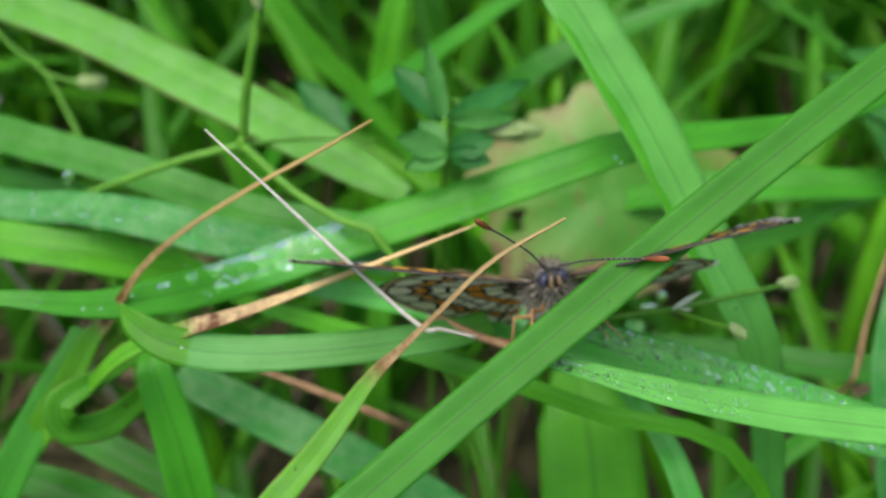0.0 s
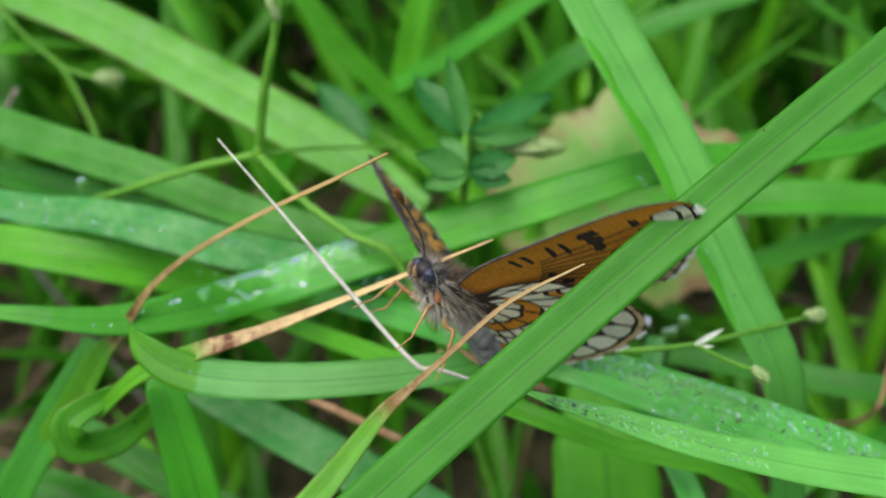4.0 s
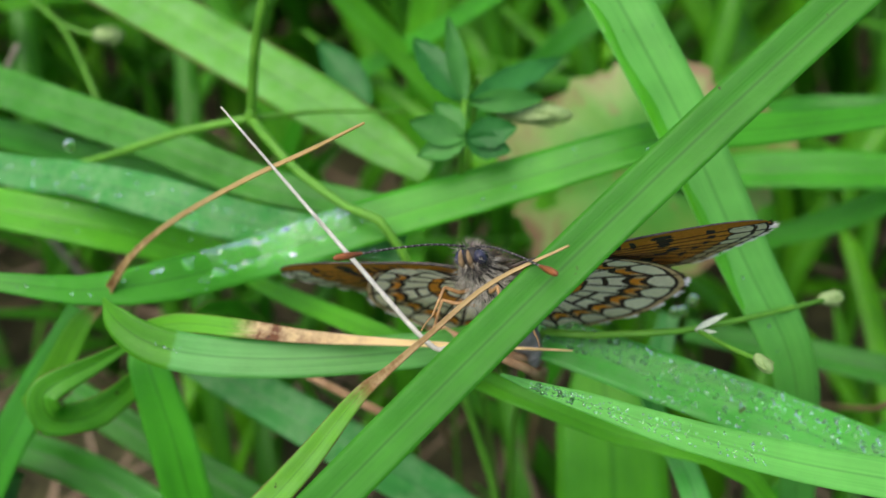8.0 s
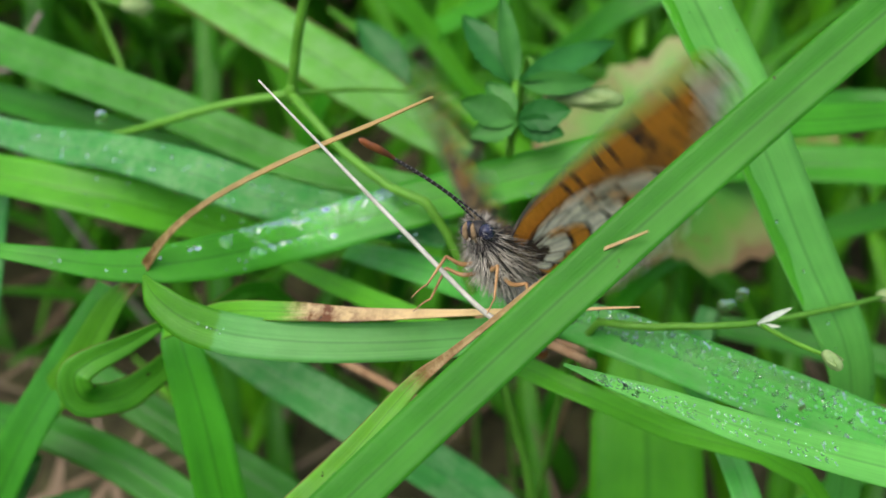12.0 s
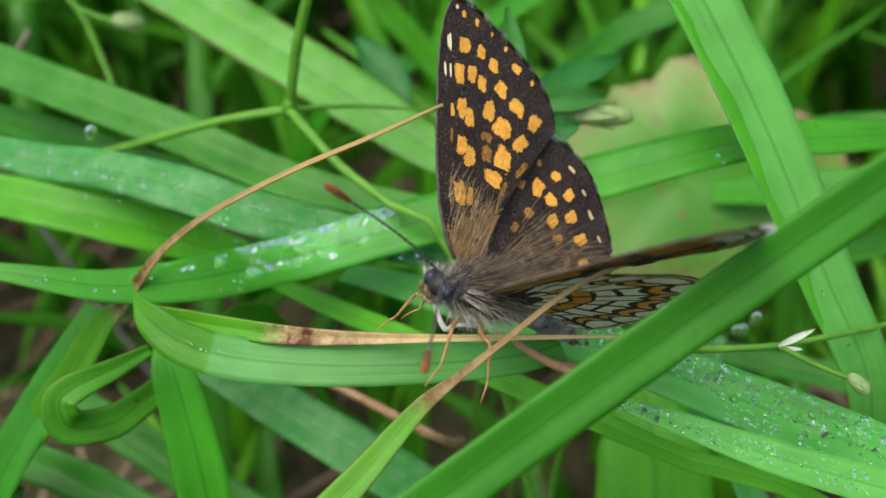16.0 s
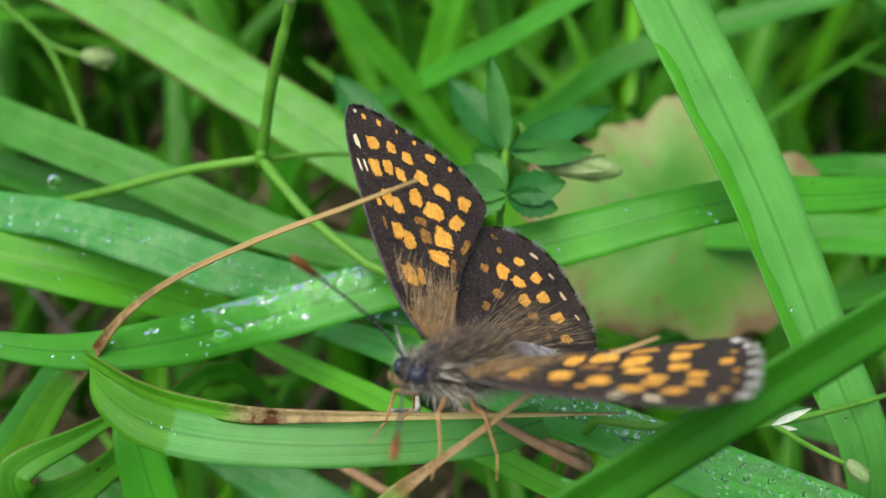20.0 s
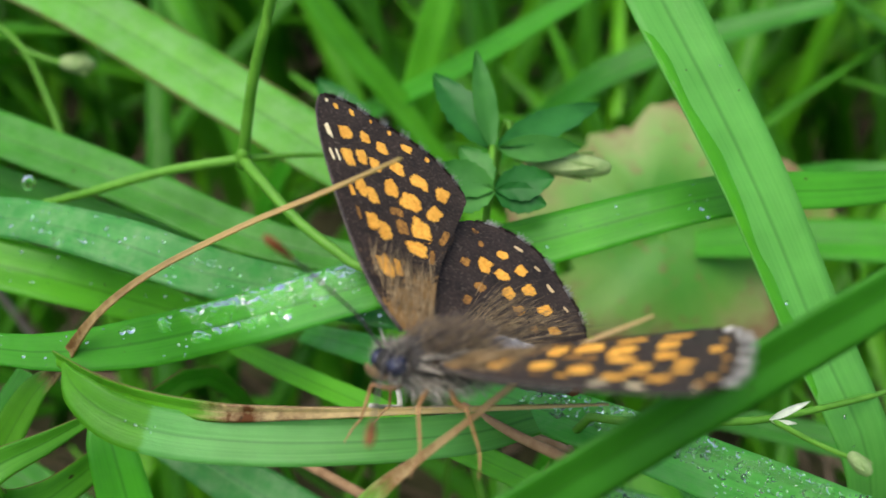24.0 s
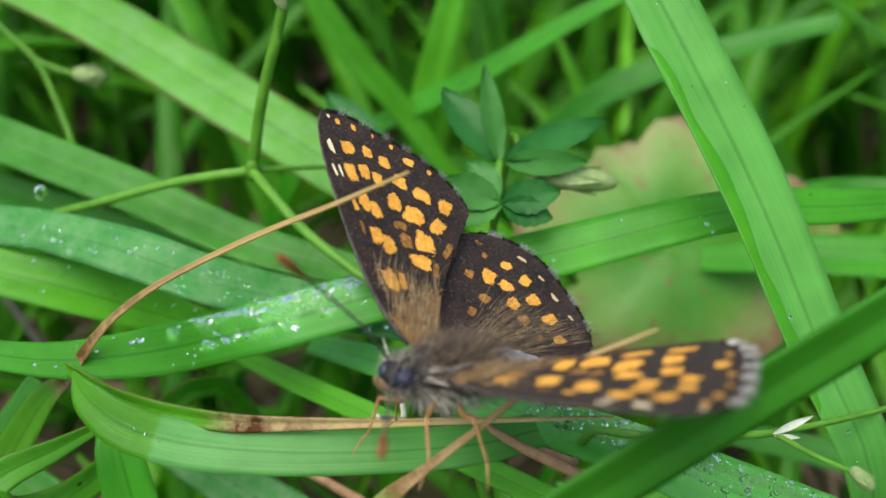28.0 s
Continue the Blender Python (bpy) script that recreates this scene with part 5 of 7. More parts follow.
def build_hindwing(flip):
    w = wing("hindwing", HIND, (DARK_HIND, BROWN_LOW), flip)
    spots("orange_spot", w, [(10.2, -3.45, 0.5, 0.38, -20), (9.3, -4.8, 0.56, 0.42, -32), (7.8, -5.4, 0.66, 0.4, -42), (6.6, -6.6, 0.66, 0.4, -52), (8.6, -2.25, 0.7, 0.52, -14), (8.2, -3.45, 0.52, 0.5, -26), (6.75, -3.95, 0.6, 0.44, -36), (5.7, -4.75, 0.5, 0.36, -46), (5.0, -7.2, 0.5, 0.34, -60)], ORANGE, flip, 0.075, 21)
    spots("dusky_spot", w, [(10.5, -1.9, 0.3, 0.2, -10), (8.1, -0.85, 0.42, 0.34, -5), (6.4, -2.0, 0.5, 0.36, -25), (4.8, -1.2, 0.42, 0.3, -15), (4.5, -5.8, 0.34, 0.26, -55), (11.5, -1.4, 0.2, 0.3, -5)], DUSKY, flip, 0.078, 25)
    spots("pale_spot", w, [(11.4, -4.6, 0.14, 0.36, -25), (10.2, -6.0, 0.12, 0.26, -35), (8.9, -7.0, 0.16, 0.36, -45), (7.4, -8.1, 0.1, 0.26, -55)], BUFF, flip, 0.075, 26)
    veins = (16, 4, -8, -18.5, -29, -39.5, -50, -60.5, -71, -82)
    for k, (a1, a0) in enumerate(zip(veins, veins[1:])):
        FAN = HIND_FAN
        FAN.patch("buff_cell", BUFF, w, a0, a1, 0.945, 0.985, flip, -0.07, arch0=0.008, gap=0.16, m=1)
        FAN.patch("cream_cell", CREAM, w, a0, a1, 0.83, 0.915, flip, -0.07, arch0=-0.07, arch1=0.014, gap=0.28)
        FAN.patch("buff_cell", BUFF, w, a0, a1, 0.71, 0.785, flip, -0.07, arch0=-0.05, arch1=-0.07, gap=0.28)
        mid = (a1 - a0) * 0.2
        FAN.patch("tawny_cell", ORANGE_LOW, w, a0 + mid, a1 - mid, 0.685, 0.762, flip, -0.085, arch0=-0.03, arch1=-0.05, gap=0.0)
        if k in (0, 1, 3, 6):
            FAN.patch("cream_cell", CREAM, w, a0, a1, 0.40, 0.655, flip, -0.07, arch1=-0.05, gap=0.25)
        else:
            FAN.patch("cream_cell", CREAM, w, a0, a1, 0.40, 0.495, flip, -0.07, arch0=0.01, gap=0.25)
            FAN.patch("cream_cell", CREAM, w, a0, a1, 0.53, 0.655, flip, -0.07, arch1=-0.05, gap=0.25)
    for a1, a0 in ((20, 4), (4, -18.5), (-18.5, -39.5), (-39.5, -60.5), (-60.5, -82)):
        HIND_FAN.patch("tawny_cell", ORANGE_LOW, w, a0, a1, 0.28, 0.375, flip, -0.07, arch0=0.02, arch1=0.01, gap=0.2)
        HIND_FAN.patch("cream_cell", CREAM, w, a0, a1, 0.15, 0.255, flip, -0.07, arch1=0.02, gap=0.2)
    for a1, a0, r0, r1, r2 in ((30, 16, 0.36, 0.60, 0.93), (46, 30, 0.45, 0.66, 0.90)):
        HIND_FAN.patch("cream_cell", CREAM, w, a0, a1, r0, r1, flip, -0.07, gap=0.16)
        HIND_FAN.patch("cream_cell", CREAM, w, a0, a1, r1 + 0.05, r2, flip, -0.07, gap=0.16)
    fringe(w, HIND_FAN, -82, -8, flip, 22, 10.5)

    def long_hair(rng):
        for _ in range(520):
            x = 0.3 + 5.4 * rng.random() ** 1.3
            y = 0.3 - x * rng.uniform(0.35, 1.5) - rng.uniform(0, 1.2)
            out = Vector((x + 1.2, y - 0.4, 0)).normalized()
            yield Vector((flip * x, y, wing_z(x, y) + 0.07)), Vector((flip * (out.x + rng.uniform(-0.12, 0.12)), out.y + rng.uniform(-0.15, 0.1), rng.uniform(0.0, 0.14)))

    hairs("long_hair", w, FUR_GOLD, long_hair, 23, (1.6, 3.6), 0.013)
    hairs("dark_hair", w, FUR_DARK, long_hair, 24, (1.2, 3.2), 0.014)
    return w


right_forewing, right_hindwing = build_forewing(1), build_hindwing(1)
left_forewing, left_hindwing = build_forewing(-1), build_hindwing(-1)


def build_body():
    feelers = []
    part("thorax", blob_into(bmesh.new(), (0, 1.3, 0.3), (0, 1, 0.02), 6.2, 1.75, 1.0, 14, 18, 0.7), CHITIN, butterfly)
    bm = bmesh.new()
    tube_into(bm, [(0, -1.2, 0.2), (0, -3.2, 0.1), (0, -6.0, -0.5), (0, -8.6, -1.3), (0, -10.2, -2.0)], (1.15, 1.4, 1.35, 1.0, 0.35), 40, 16)
    for v in bm.verts:
        v.co += Vector((v.co.x, 0, v.co.z + 0.6)) * 0.035 * math.sin(v.co.y * 5.2)
    abdomen = part("abdomen", bm, BELLY, butterfly, "grey banded abdomen")
    part("abdomen_tip", blob_into(bmesh.new(), (0, -10.2, -2.0), (0, 0.9, 0.35), 1.5, 0.5), CLUB, abdomen, "orange tip")
    head = part("head", blob_into(bmesh.new(), (0, 4.8, 0.3), (0, 1, -0.1), 2.0, 0.86, 1.0, 12, 14), CHITIN, butterfly)
    for s in (1, -1):
        part("eye", blob_into(bmesh.new(), (s * 0.74, 5.2, 0.3), (s * 0.9, 0.4, 0.1), 0.95, 0.6, 1.0, 12, 16, 1.0), EYE_BLUE, head, "dark blue-grey eye")
        part("palp", tube_into(bmesh.new(), [(s * 0.3, 5.2, -0.5), (s * 0.34, 5.8, -0.45), (s * 0.3, 6.3, -0.05), (s * 0.24, 6.45, 0.25)], (0.12, 0.2, 0.16, 0.04), 12, 8), PALP, head, "buff palp")
        stalk = [(0, 0, 0), (-s * 0.15, 3.0, 0.25), (0, 6.2, 0.2), (s * 0.1, 9.0, 0)]
        bm = bmesh.new()
        line = spline(stalk, 36)
        for i in range(36):
            r = 0.082 if i % 2 else 0.068
            tube_into(bm, [line[i], (line[i] + line[i + 1]) / 2, line[i + 1]], (r, r, r), 2, 6)
        antenna = part("antenna", bm, CHITIN, butterfly, "thin black and white ringed antenna")
        feelers.append(antenna)
        bm = bmesh.new()
        for i in range(0, 36, 2):
            tube_into(bm, [line[i] * 0.7 + line[i + 1] * 0.3, (line[i] + line[i + 1]) / 2, line[i] * 0.3 + line[i + 1] * 0.7], (0.073, 0.075, 0.073), 2, 6)
        tagged(part("pale_rings", bm, BELLY, antenna), kind="stuff")
        d = (line[-1] - line[-3]).normalized()
        part("club", tube_into(bmesh.new(), [line[-2], line[-1], line[-1] + d * 0.9, line[-1] + d * 1.7, line[-1] + d * 2.0], (0.09, 0.13, 0.24, 0.21, 0.05), 14, 10), CLUB, antenna, "orange club")
    for s in (1, -1):
        for y0, knee, ankle, foot in ((2.6, (2.0, 4.4, -1.6), (2.6, 4.3, -3.8), (2.9, 5.0, -5.2)), (1.2, (3.2, 2.0, -1.5), (3.9, 1.2, -3.7), (4.6, 1.6, -5.0))):
            bm = bmesh.new()
            tube_into(bm, [(s * 0.7, y0, -0.9), (s * knee[0] * 0.6, (y0 + knee[1]) / 2, -1.6), (s * knee[0], knee[1], knee[2])], (0.15, 0.17, 0.12), 10, 8)
            tube_into(bm, [(s * knee[0], knee[1], knee[2]), ((s * (knee[0] + ankle[0]) / 2), (knee[1] + ankle[1]) / 2, (knee[2] + ankle[2]) / 2), (s * ankle[0], ankle[1], ankle[2])], (0.12, 0.1, 0.075), 10, 8)
            tube_into(bm, [(s * ankle[0], ankle[1], ankle[2]), (s * (ankle[0] + foot[0]) / 2, (ankle[1] + foot[1]) / 2, (ankle[2] + foot[2]) / 2 + 0.15), (s * foot[0], foot[1], foot[2])], (0.075, 0.06, 0.03), 8, 6)
            part("leg", bm, LEG, butterfly, "orange jointed leg")

    def back(rng):
        for _ in range(1500):
            a, y = rng.uniform(0.0, math.pi), rng.uniform(-2.2, 4.0)
            r = 1.72 * math.sqrt(max(0.05, 1 - ((y - 1.3) / 3.4) ** 2))
            yield Vector((r * math.cos(a), y, 0.3 + r * math.sin(a))), Vector((math.cos(a) * 0.6, rng.uniform(-1.0, -0.2), math.sin(a) * 0.7))

    hairs("back_fur", butterfly, FUR_DARK, back, 31, (0.6, 1.8), 0.015)
    hairs("back_hair", butterfly, FUR_GOLD, back, 36, (0.5, 1.5), 0.010)

    def collar(rng):
        for _ in range(1100):
            a, y = rng.uniform(0, 2 * math.pi), rng.uniform(2.6, 5.7)
            r = 0.84
            yield Vector((r * math.cos(a), y, 0.35 + r * math.sin(a))), Vector((math.cos(a), rng.uniform(-0.2, 0.9), math.sin(a)))

    hairs("head_fur", butterfly, FUR_DARK, collar, 32, (0.35, 0.9), 0.014)
    hairs("face_hair", butterfly, FUR_GREY, collar, 35, (0.3, 0.8), 0.012)

    def breast(rng):
        for _ in range(1500):
            a, y = rng.uniform(math.pi - 0.5, 2 * math.pi + 0.5), rng.uniform(-2.5, 4.2)
            r = 1.7 * math.sqrt(max(0.05, 1 - ((y - 1.3) / 3.6) ** 2))
            yield Vector((r * math.cos(a), y, 0.3 + r * math.sin(a))), Vector((math.cos(a) * 0.7, rng.uniform(-1.0, 0.1), math.sin(a) * 0.6))

    hairs("breast_fur", butterfly, FUR_GREY, breast, 33, (0.6, 1.6), 0.024)

    def belly(rng):
        for _ in range(500):
            y = rng.uniform(-9.5, -1.5)
            a = rng.uniform(0, 2 * math.pi)
            r = 1.25 - 0.05 * abs(y + 4)
            yield Vector((r * math.cos(a), y, -0.25 * max(0, -y - 3) * 0.8 + 0.1 + r * math.sin(a))), Vector((math.cos(a) * 0.4, -1, math.sin(a) * 0.4))

    hairs("belly_fur", butterfly, FUR_GREY, belly, 34, (0.3, 0.8), 0.02)
    return feelers


right_antenna, left_antenna = build_body()


def motions():
    walk(front_blade, [
    (0.0, pose(0.01305, -0.01534, 0.08640, 26.7, -25.6, 23.7)),
    (1.0, pose(0.01309, -0.01625, 0.08533, 27.3, -22.7, 20.5)),
    (2.0, pose(0.01461, -0.01031, 0.08137, 27.1, -23.8, 21.7)),
    (2.5, pose(0.01150, -0.00991, 0.08488, 26.6, -26.4, 24.6)),
    (3.0, pose(0.01277, -0.01177, 0.08571, 26.4, -27.0, 25.3)),
    (4.0, pose(0.01150, -0.01792, 0.09353, 26.3, -27.7, 26.1)),
    (4.5, pose(0.01276, -0.01672, 0.09386, 26.3, -27.8, 26.2)),
    (6.5, pose(0.01266, -0.01363, 0.09330, 25.4, -30.8, 30.1)),
    (7.0, pose(0.01344, -0.01373, 0.09320, 25.4, -30.7, 29.9)),
    (8.0, pose(0.01040, -0.01498, 0.09179, 25.4, -30.8, 30.0)),
    (9.0, pose(0.00833, -0.01647, 0.09013, 25.8, -29.5, 28.4)),
    (10.0, pose(0.00954, -0.01433, 0.09270, 25.4, -30.9, 30.1)),
    (11.0, pose(0.00880, -0.01459, 0.09245, 25.4, -31.0, 30.3)),
    (12.0, pose(0.00822, -0.01529, 0.09162, 25.5, -30.5, 29.7)),
    (12.5, pose(0.01009, -0.01458, 0.09244, 25.8, -29.4, 28.3)),
    (14.5, pose(0.01240, -0.02063, 0.09524, 39.7, -25.3, 23.4)),
    (15.0, pose(0.01358, -0.01880, 0.09436, 44.2, -25.1, 23.2)),
    (15.5, pose(0.01163, -0.01935, 0.09218, 48.8, -24.9, 22.9)),
    (16.0, pose(0.01064, -0.01898, 0.09117, 52.9, -25.7, 23.8)),
    (16.5, pose(0.01325, -0.01849, 0.09175, 57.9, -24.5, 22.5)),
    (17.0, pose(0.01731, -0.01670, 0.09388, 61.6, -25.3, 23.4)),
    (18.0, pose(0.01513, -0.01779, 0.09259, 69.6, -25.1, 23.2)),
    (20.0, pose(0.01491, -0.01794, 0.09241, 70.9, -23.5, 21.4)),
    (25.0, pose(0.01404, -0.01812, 0.09219, 71.8, -22.2, 20.0)),
    (28.0, pose(0.01440, -0.01823, 0.09206, 71.2, -23.1, 21.0)),
    ])
    walk(dry_blade, [
    (0.0, pose(-0.01802, -0.00805, 0.08175, 29.1, -15.1, 5.8)),
    (1.0, pose(-0.01726, -0.00789, 0.08193, 29.1, -16.1, 6.4)),
    (2.0, pose(-0.01729, -0.00801, 0.08179, 29.1, -16.2, 6.4)),
    (3.0, pose(-0.01716, -0.00806, 0.08173, 29.1, -15.7, 6.0)),
    (4.0, pose(-0.01758, -0.00786, 0.08197, 29.1, -17.2, 7.4)),
    (4.5, pose(-0.01553, -0.00805, 0.08174, 29.0, -10.0, 1.9)),
    (6.5, pose(-0.01380, -0.00812, 0.08166, 29.0, -8.1, -1.0)),
    (7.0, pose(-0.01465, -0.00811, 0.08168, 28.7, -0.7, -5.5)),
    (8.0, pose(-0.01240, -0.00818, 0.08159, 28.6, 0.6, -6.8)),
    (9.0, pose(-0.01274, -0.00812, 0.08165, 28.8, -2.6, -4.2)),
    (10.0, pose(-0.01299, -0.00823, 0.08153, 28.8, -2.5, -4.1)),
    (11.0, pose(-0.01278, -0.00825, 0.08150, 28.9, -5.4, -2.1)),
    (12.0, pose(-0.01210, -0.00824, 0.08152, 28.8, -4.0, -3.1)),
    (12.5, pose(-0.01210, -0.00828, 0.08146, 28.8, -3.3, -3.7)),
    (14.5, pose(-0.01389, -0.00828, 0.08147, 44.0, -3.0, -4.2)),
    (16.0, pose(-0.01359, -0.00821, 0.08155, 60.2, -3.3, -4.2)),
    (17.0, pose(-0.01354, -0.00817, 0.08160, 70.3, -3.0, -4.4)),
    (20.0, pose(-0.01368, -0.00823, 0.08153, 79.2, -3.5, -3.2)),
    (25.0, pose(-0.01391, -0.00830, 0.08145, 79.3, -3.9, -3.0)),
    (28.0, pose(-0.01386, -0.00833, 0.08140, 79.3, -4.0, -2.9)),
    ])
    walk(straw, [
    (0.0, pose(0.00072, -0.01095, 0.08314, -25.6, -36.9, 148.2)),
    (1.0, pose(0.00035, -0.01100, 0.08308, -25.5, -37.2, 147.7)),
    (2.0, pose(0.00033, -0.01109, 0.08298, -25.2, -38.0, 146.5)),
    (3.0, pose(-0.00027, -0.01081, 0.08331, -25.0, -38.7, 145.8)),
    (4.0, pose(-0.00070, -0.01102, 0.08306, -24.3, -40.3, 143.3)),
    (4.5, pose(-0.00017, -0.01106, 0.08301, -18.3, -48.0, 126.9)),
    (6.5, pose(0.00134, -0.01057, 0.08359, 9.5, -52.7, 71.8)),
    (7.0, pose(0.00054, -0.01177, 0.08217, -23.1, -42.2, 139.7)),
    (8.0, pose(0.00176, -0.01106, 0.08301, -24.5, -39.6, 144.1)),
    (9.0, pose(0.00130, -0.01080, 0.08332, -23.8, -41.1, 141.9)),
    (10.0, pose(0.00211, -0.01152, 0.08246, -18.2, -47.8, 126.6)),
    (10.5, pose(0.00225, -0.01048, 0.08369, -12.1, -52.3, 113.2)),
    (11.0, pose(0.00132, -0.01082, 0.08330, -24.6, -39.5, 144.4)),
    (12.0, pose(0.00190, -0.01038, 0.08382, -25.7, -36.4, 148.7)),
    (12.5, pose(0.00182, -0.00998, 0.08430, -27.0, -32.1, 154.4)),
    (14.5, pose(-0.00223, -0.00699, 0.08057, -13.5, 24.4, 97.4)),
    (16.0, pose(-0.00161, -0.00671, 0.08091, -43.7, 23.9, 96.8)),
    (17.0, pose(-0.00180, -0.00672, 0.08090, -116.7, 25.8, 101.6)),
    (20.0, pose(-0.00167, -0.00682, 0.08077, -151.6, 26.4, 98.3)),
    (25.0, pose(-0.00197, -0.00686, 0.08074, -152.4, 25.3, 97.5)),
    (28.0, pose(-0.00204, -0.00689, 0.08070, -147.3, 24.0, 98.4)),
    ])
    walk(butterfly, [
    (0.0, pose(0.01137, -0.00832, 0.08302, 49.8, 6.4, -174.4)),
    (1.0, pose(0.01209, -0.00872, 0.08056, 39.3, 11.8, 163.0)),
    (1.5, pose(0.01225, -0.00402, 0.07734, 30.0, 10.6, 162.8)),
    (1.65, pose(0.01225, -0.00402, 0.07734, 30.0, 10.6, 162.8)),
    (1.8, pose(0.01014, -0.01661, 0.08777, 16.3, 20.9, 149.1)),
    (2.0, pose(0.01014, -0.01661, 0.08777, 16.3, 20.9, 149.1)),
    (2.5, pose(0.00903, -0.01259, 0.08654, 16.2, 11.9, 148.4)),
    (3.0, pose(0.00760, -0.01167, 0.08651, 33.4, -4.6, 119.9)),
    (3.3, pose(0.00625, -0.01115, 0.08734, 49.4, 21.4, 136.4)),
    (3.5, pose(0.00625, -0.01115, 0.08734, 49.4, 21.4, 136.4)),
    (4.0, pose(0.00277, -0.00892, 0.08677, 58.5, 2.2, 122.8)),
    (4.5, pose(0.00572, -0.01023, 0.08945, 72.0, -6.2, 124.2)),
    (6.5, pose(0.01006, -0.00429, 0.08594, 76.8, -11.4, 133.3)),
    (6.6, pose(0.00776, -0.00953, 0.08554, 63.2, 5.9, 159.7)),
    (7.0, pose(0.00776, -0.00953, 0.08554, 63.2, 5.9, 159.7)),
    (8.0, pose(0.00694, -0.00729, 0.08414, 66.8, 14.3, 162.7)),
    (8.55, pose(0.00694, -0.00729, 0.08414, 66.8, 14.3, 162.7)),
    (8.8, pose(0.00428, -0.00762, 0.08487, 77.7, 15.1, 140.0)),
    (9.0, pose(0.00428, -0.00762, 0.08487, 77.7, 15.1, 140.0)),
    (10.0, pose(0.00526, -0.00641, 0.08529, 87.7, 12.4, 143.9)),
    (11.0, pose(0.00508, -0.00856, 0.08461, 71.5, 8.0, 127.4)),
    (11.2, pose(0.00508, -0.00856, 0.08461, 71.5, 8.0, 127.4)),
    (11.3, pose(0.00508, -0.00856, 0.08461, 71.5, 8.0, 127.4)),
    (11.4, pose(0.00508, -0.00856, 0.08461, 71.5, 8.0, 127.4)),
    (11.5, pose(0.00321, -0.00714, 0.08501, 64.0, 12.2, 150.5)),
    (11.6, pose(0.00321, -0.00714, 0.08501, 64.0, 12.2, 150.5)),
    (11.7, pose(0.00321, -0.00714, 0.08501, 64.0, 12.2, 150.5)),
    (11.8, pose(0.00321, -0.00714, 0.08501, 64.0, 12.2, 150.5)),
    (11.9, pose(0.00321, -0.00714, 0.08501, 64.0, 12.2, 150.5)),
    (11.967, pose(0.00321, -0.00714, 0.08501, 64.0, 12.2, 150.5)),
    (12.0, pose(0.00321, -0.00714, 0.08501, 64.0, 12.2, 150.5)),
    (12.033, pose(0.00321, -0.00714, 0.08501, 64.0, 12.2, 150.5)),
    (12.1, pose(0.00321, -0.00714, 0.08501, 64.0, 12.2, 150.5)),
    (12.25, pose(0.00321, -0.00714, 0.08501, 64.0, 12.2, 150.5)),
    (12.5, pose(0.00328, -0.00990, 0.08891, 58.8, -4.2, 124.1)),
    (14.5, pose(0.00223, -0.00918, 0.08617, 36.5, -2.1, 122.8)),
    (14.85, pose(0.00223, -0.00918, 0.08617, 36.5, -2.1, 122.8)),
    (15.0, pose(0.00166, -0.00980, 0.08642, 40.3, -0.9, 124.6)),
    (15.13, pose(0.00166, -0.00980, 0.08642, 40.3, -0.9, 124.6)),
    (15.85, pose(0.00164, -0.00976, 0.08651, 35.4, 0.2, 123.9)),
    (16.0, pose(0.00164, -0.00976, 0.08651, 35.4, 0.2, 123.9)),
    (16.13, pose(0.00164, -0.00976, 0.08651, 35.4, 0.2, 123.9)),
    (16.87, pose(0.00164, -0.00976, 0.08651, 35.4, 0.2, 123.9)),
    (17.0, pose(0.00149, -0.01191, 0.08815, 42.8, 6.6, 134.6)),
    (17.2, pose(0.00149, -0.01191, 0.08815, 42.8, 6.6, 134.6)),
    (17.35, pose(0.00182, -0.01011, 0.08714, 34.2, 12.1, 131.6)),
    (18.0, pose(0.00182, -0.01011, 0.08714, 34.2, 12.1, 131.6)),
    (20.0, pose(0.00211, -0.00995, 0.08768, 26.1, 18.1, 131.4)),
    (25.0, pose(0.00162, -0.01071, 0.08789, 27.4, 16.8, 132.9)),
    (28.0, pose(0.00168, -0.01063, 0.08785, 27.2, 17.3, 134.0)),
    ])
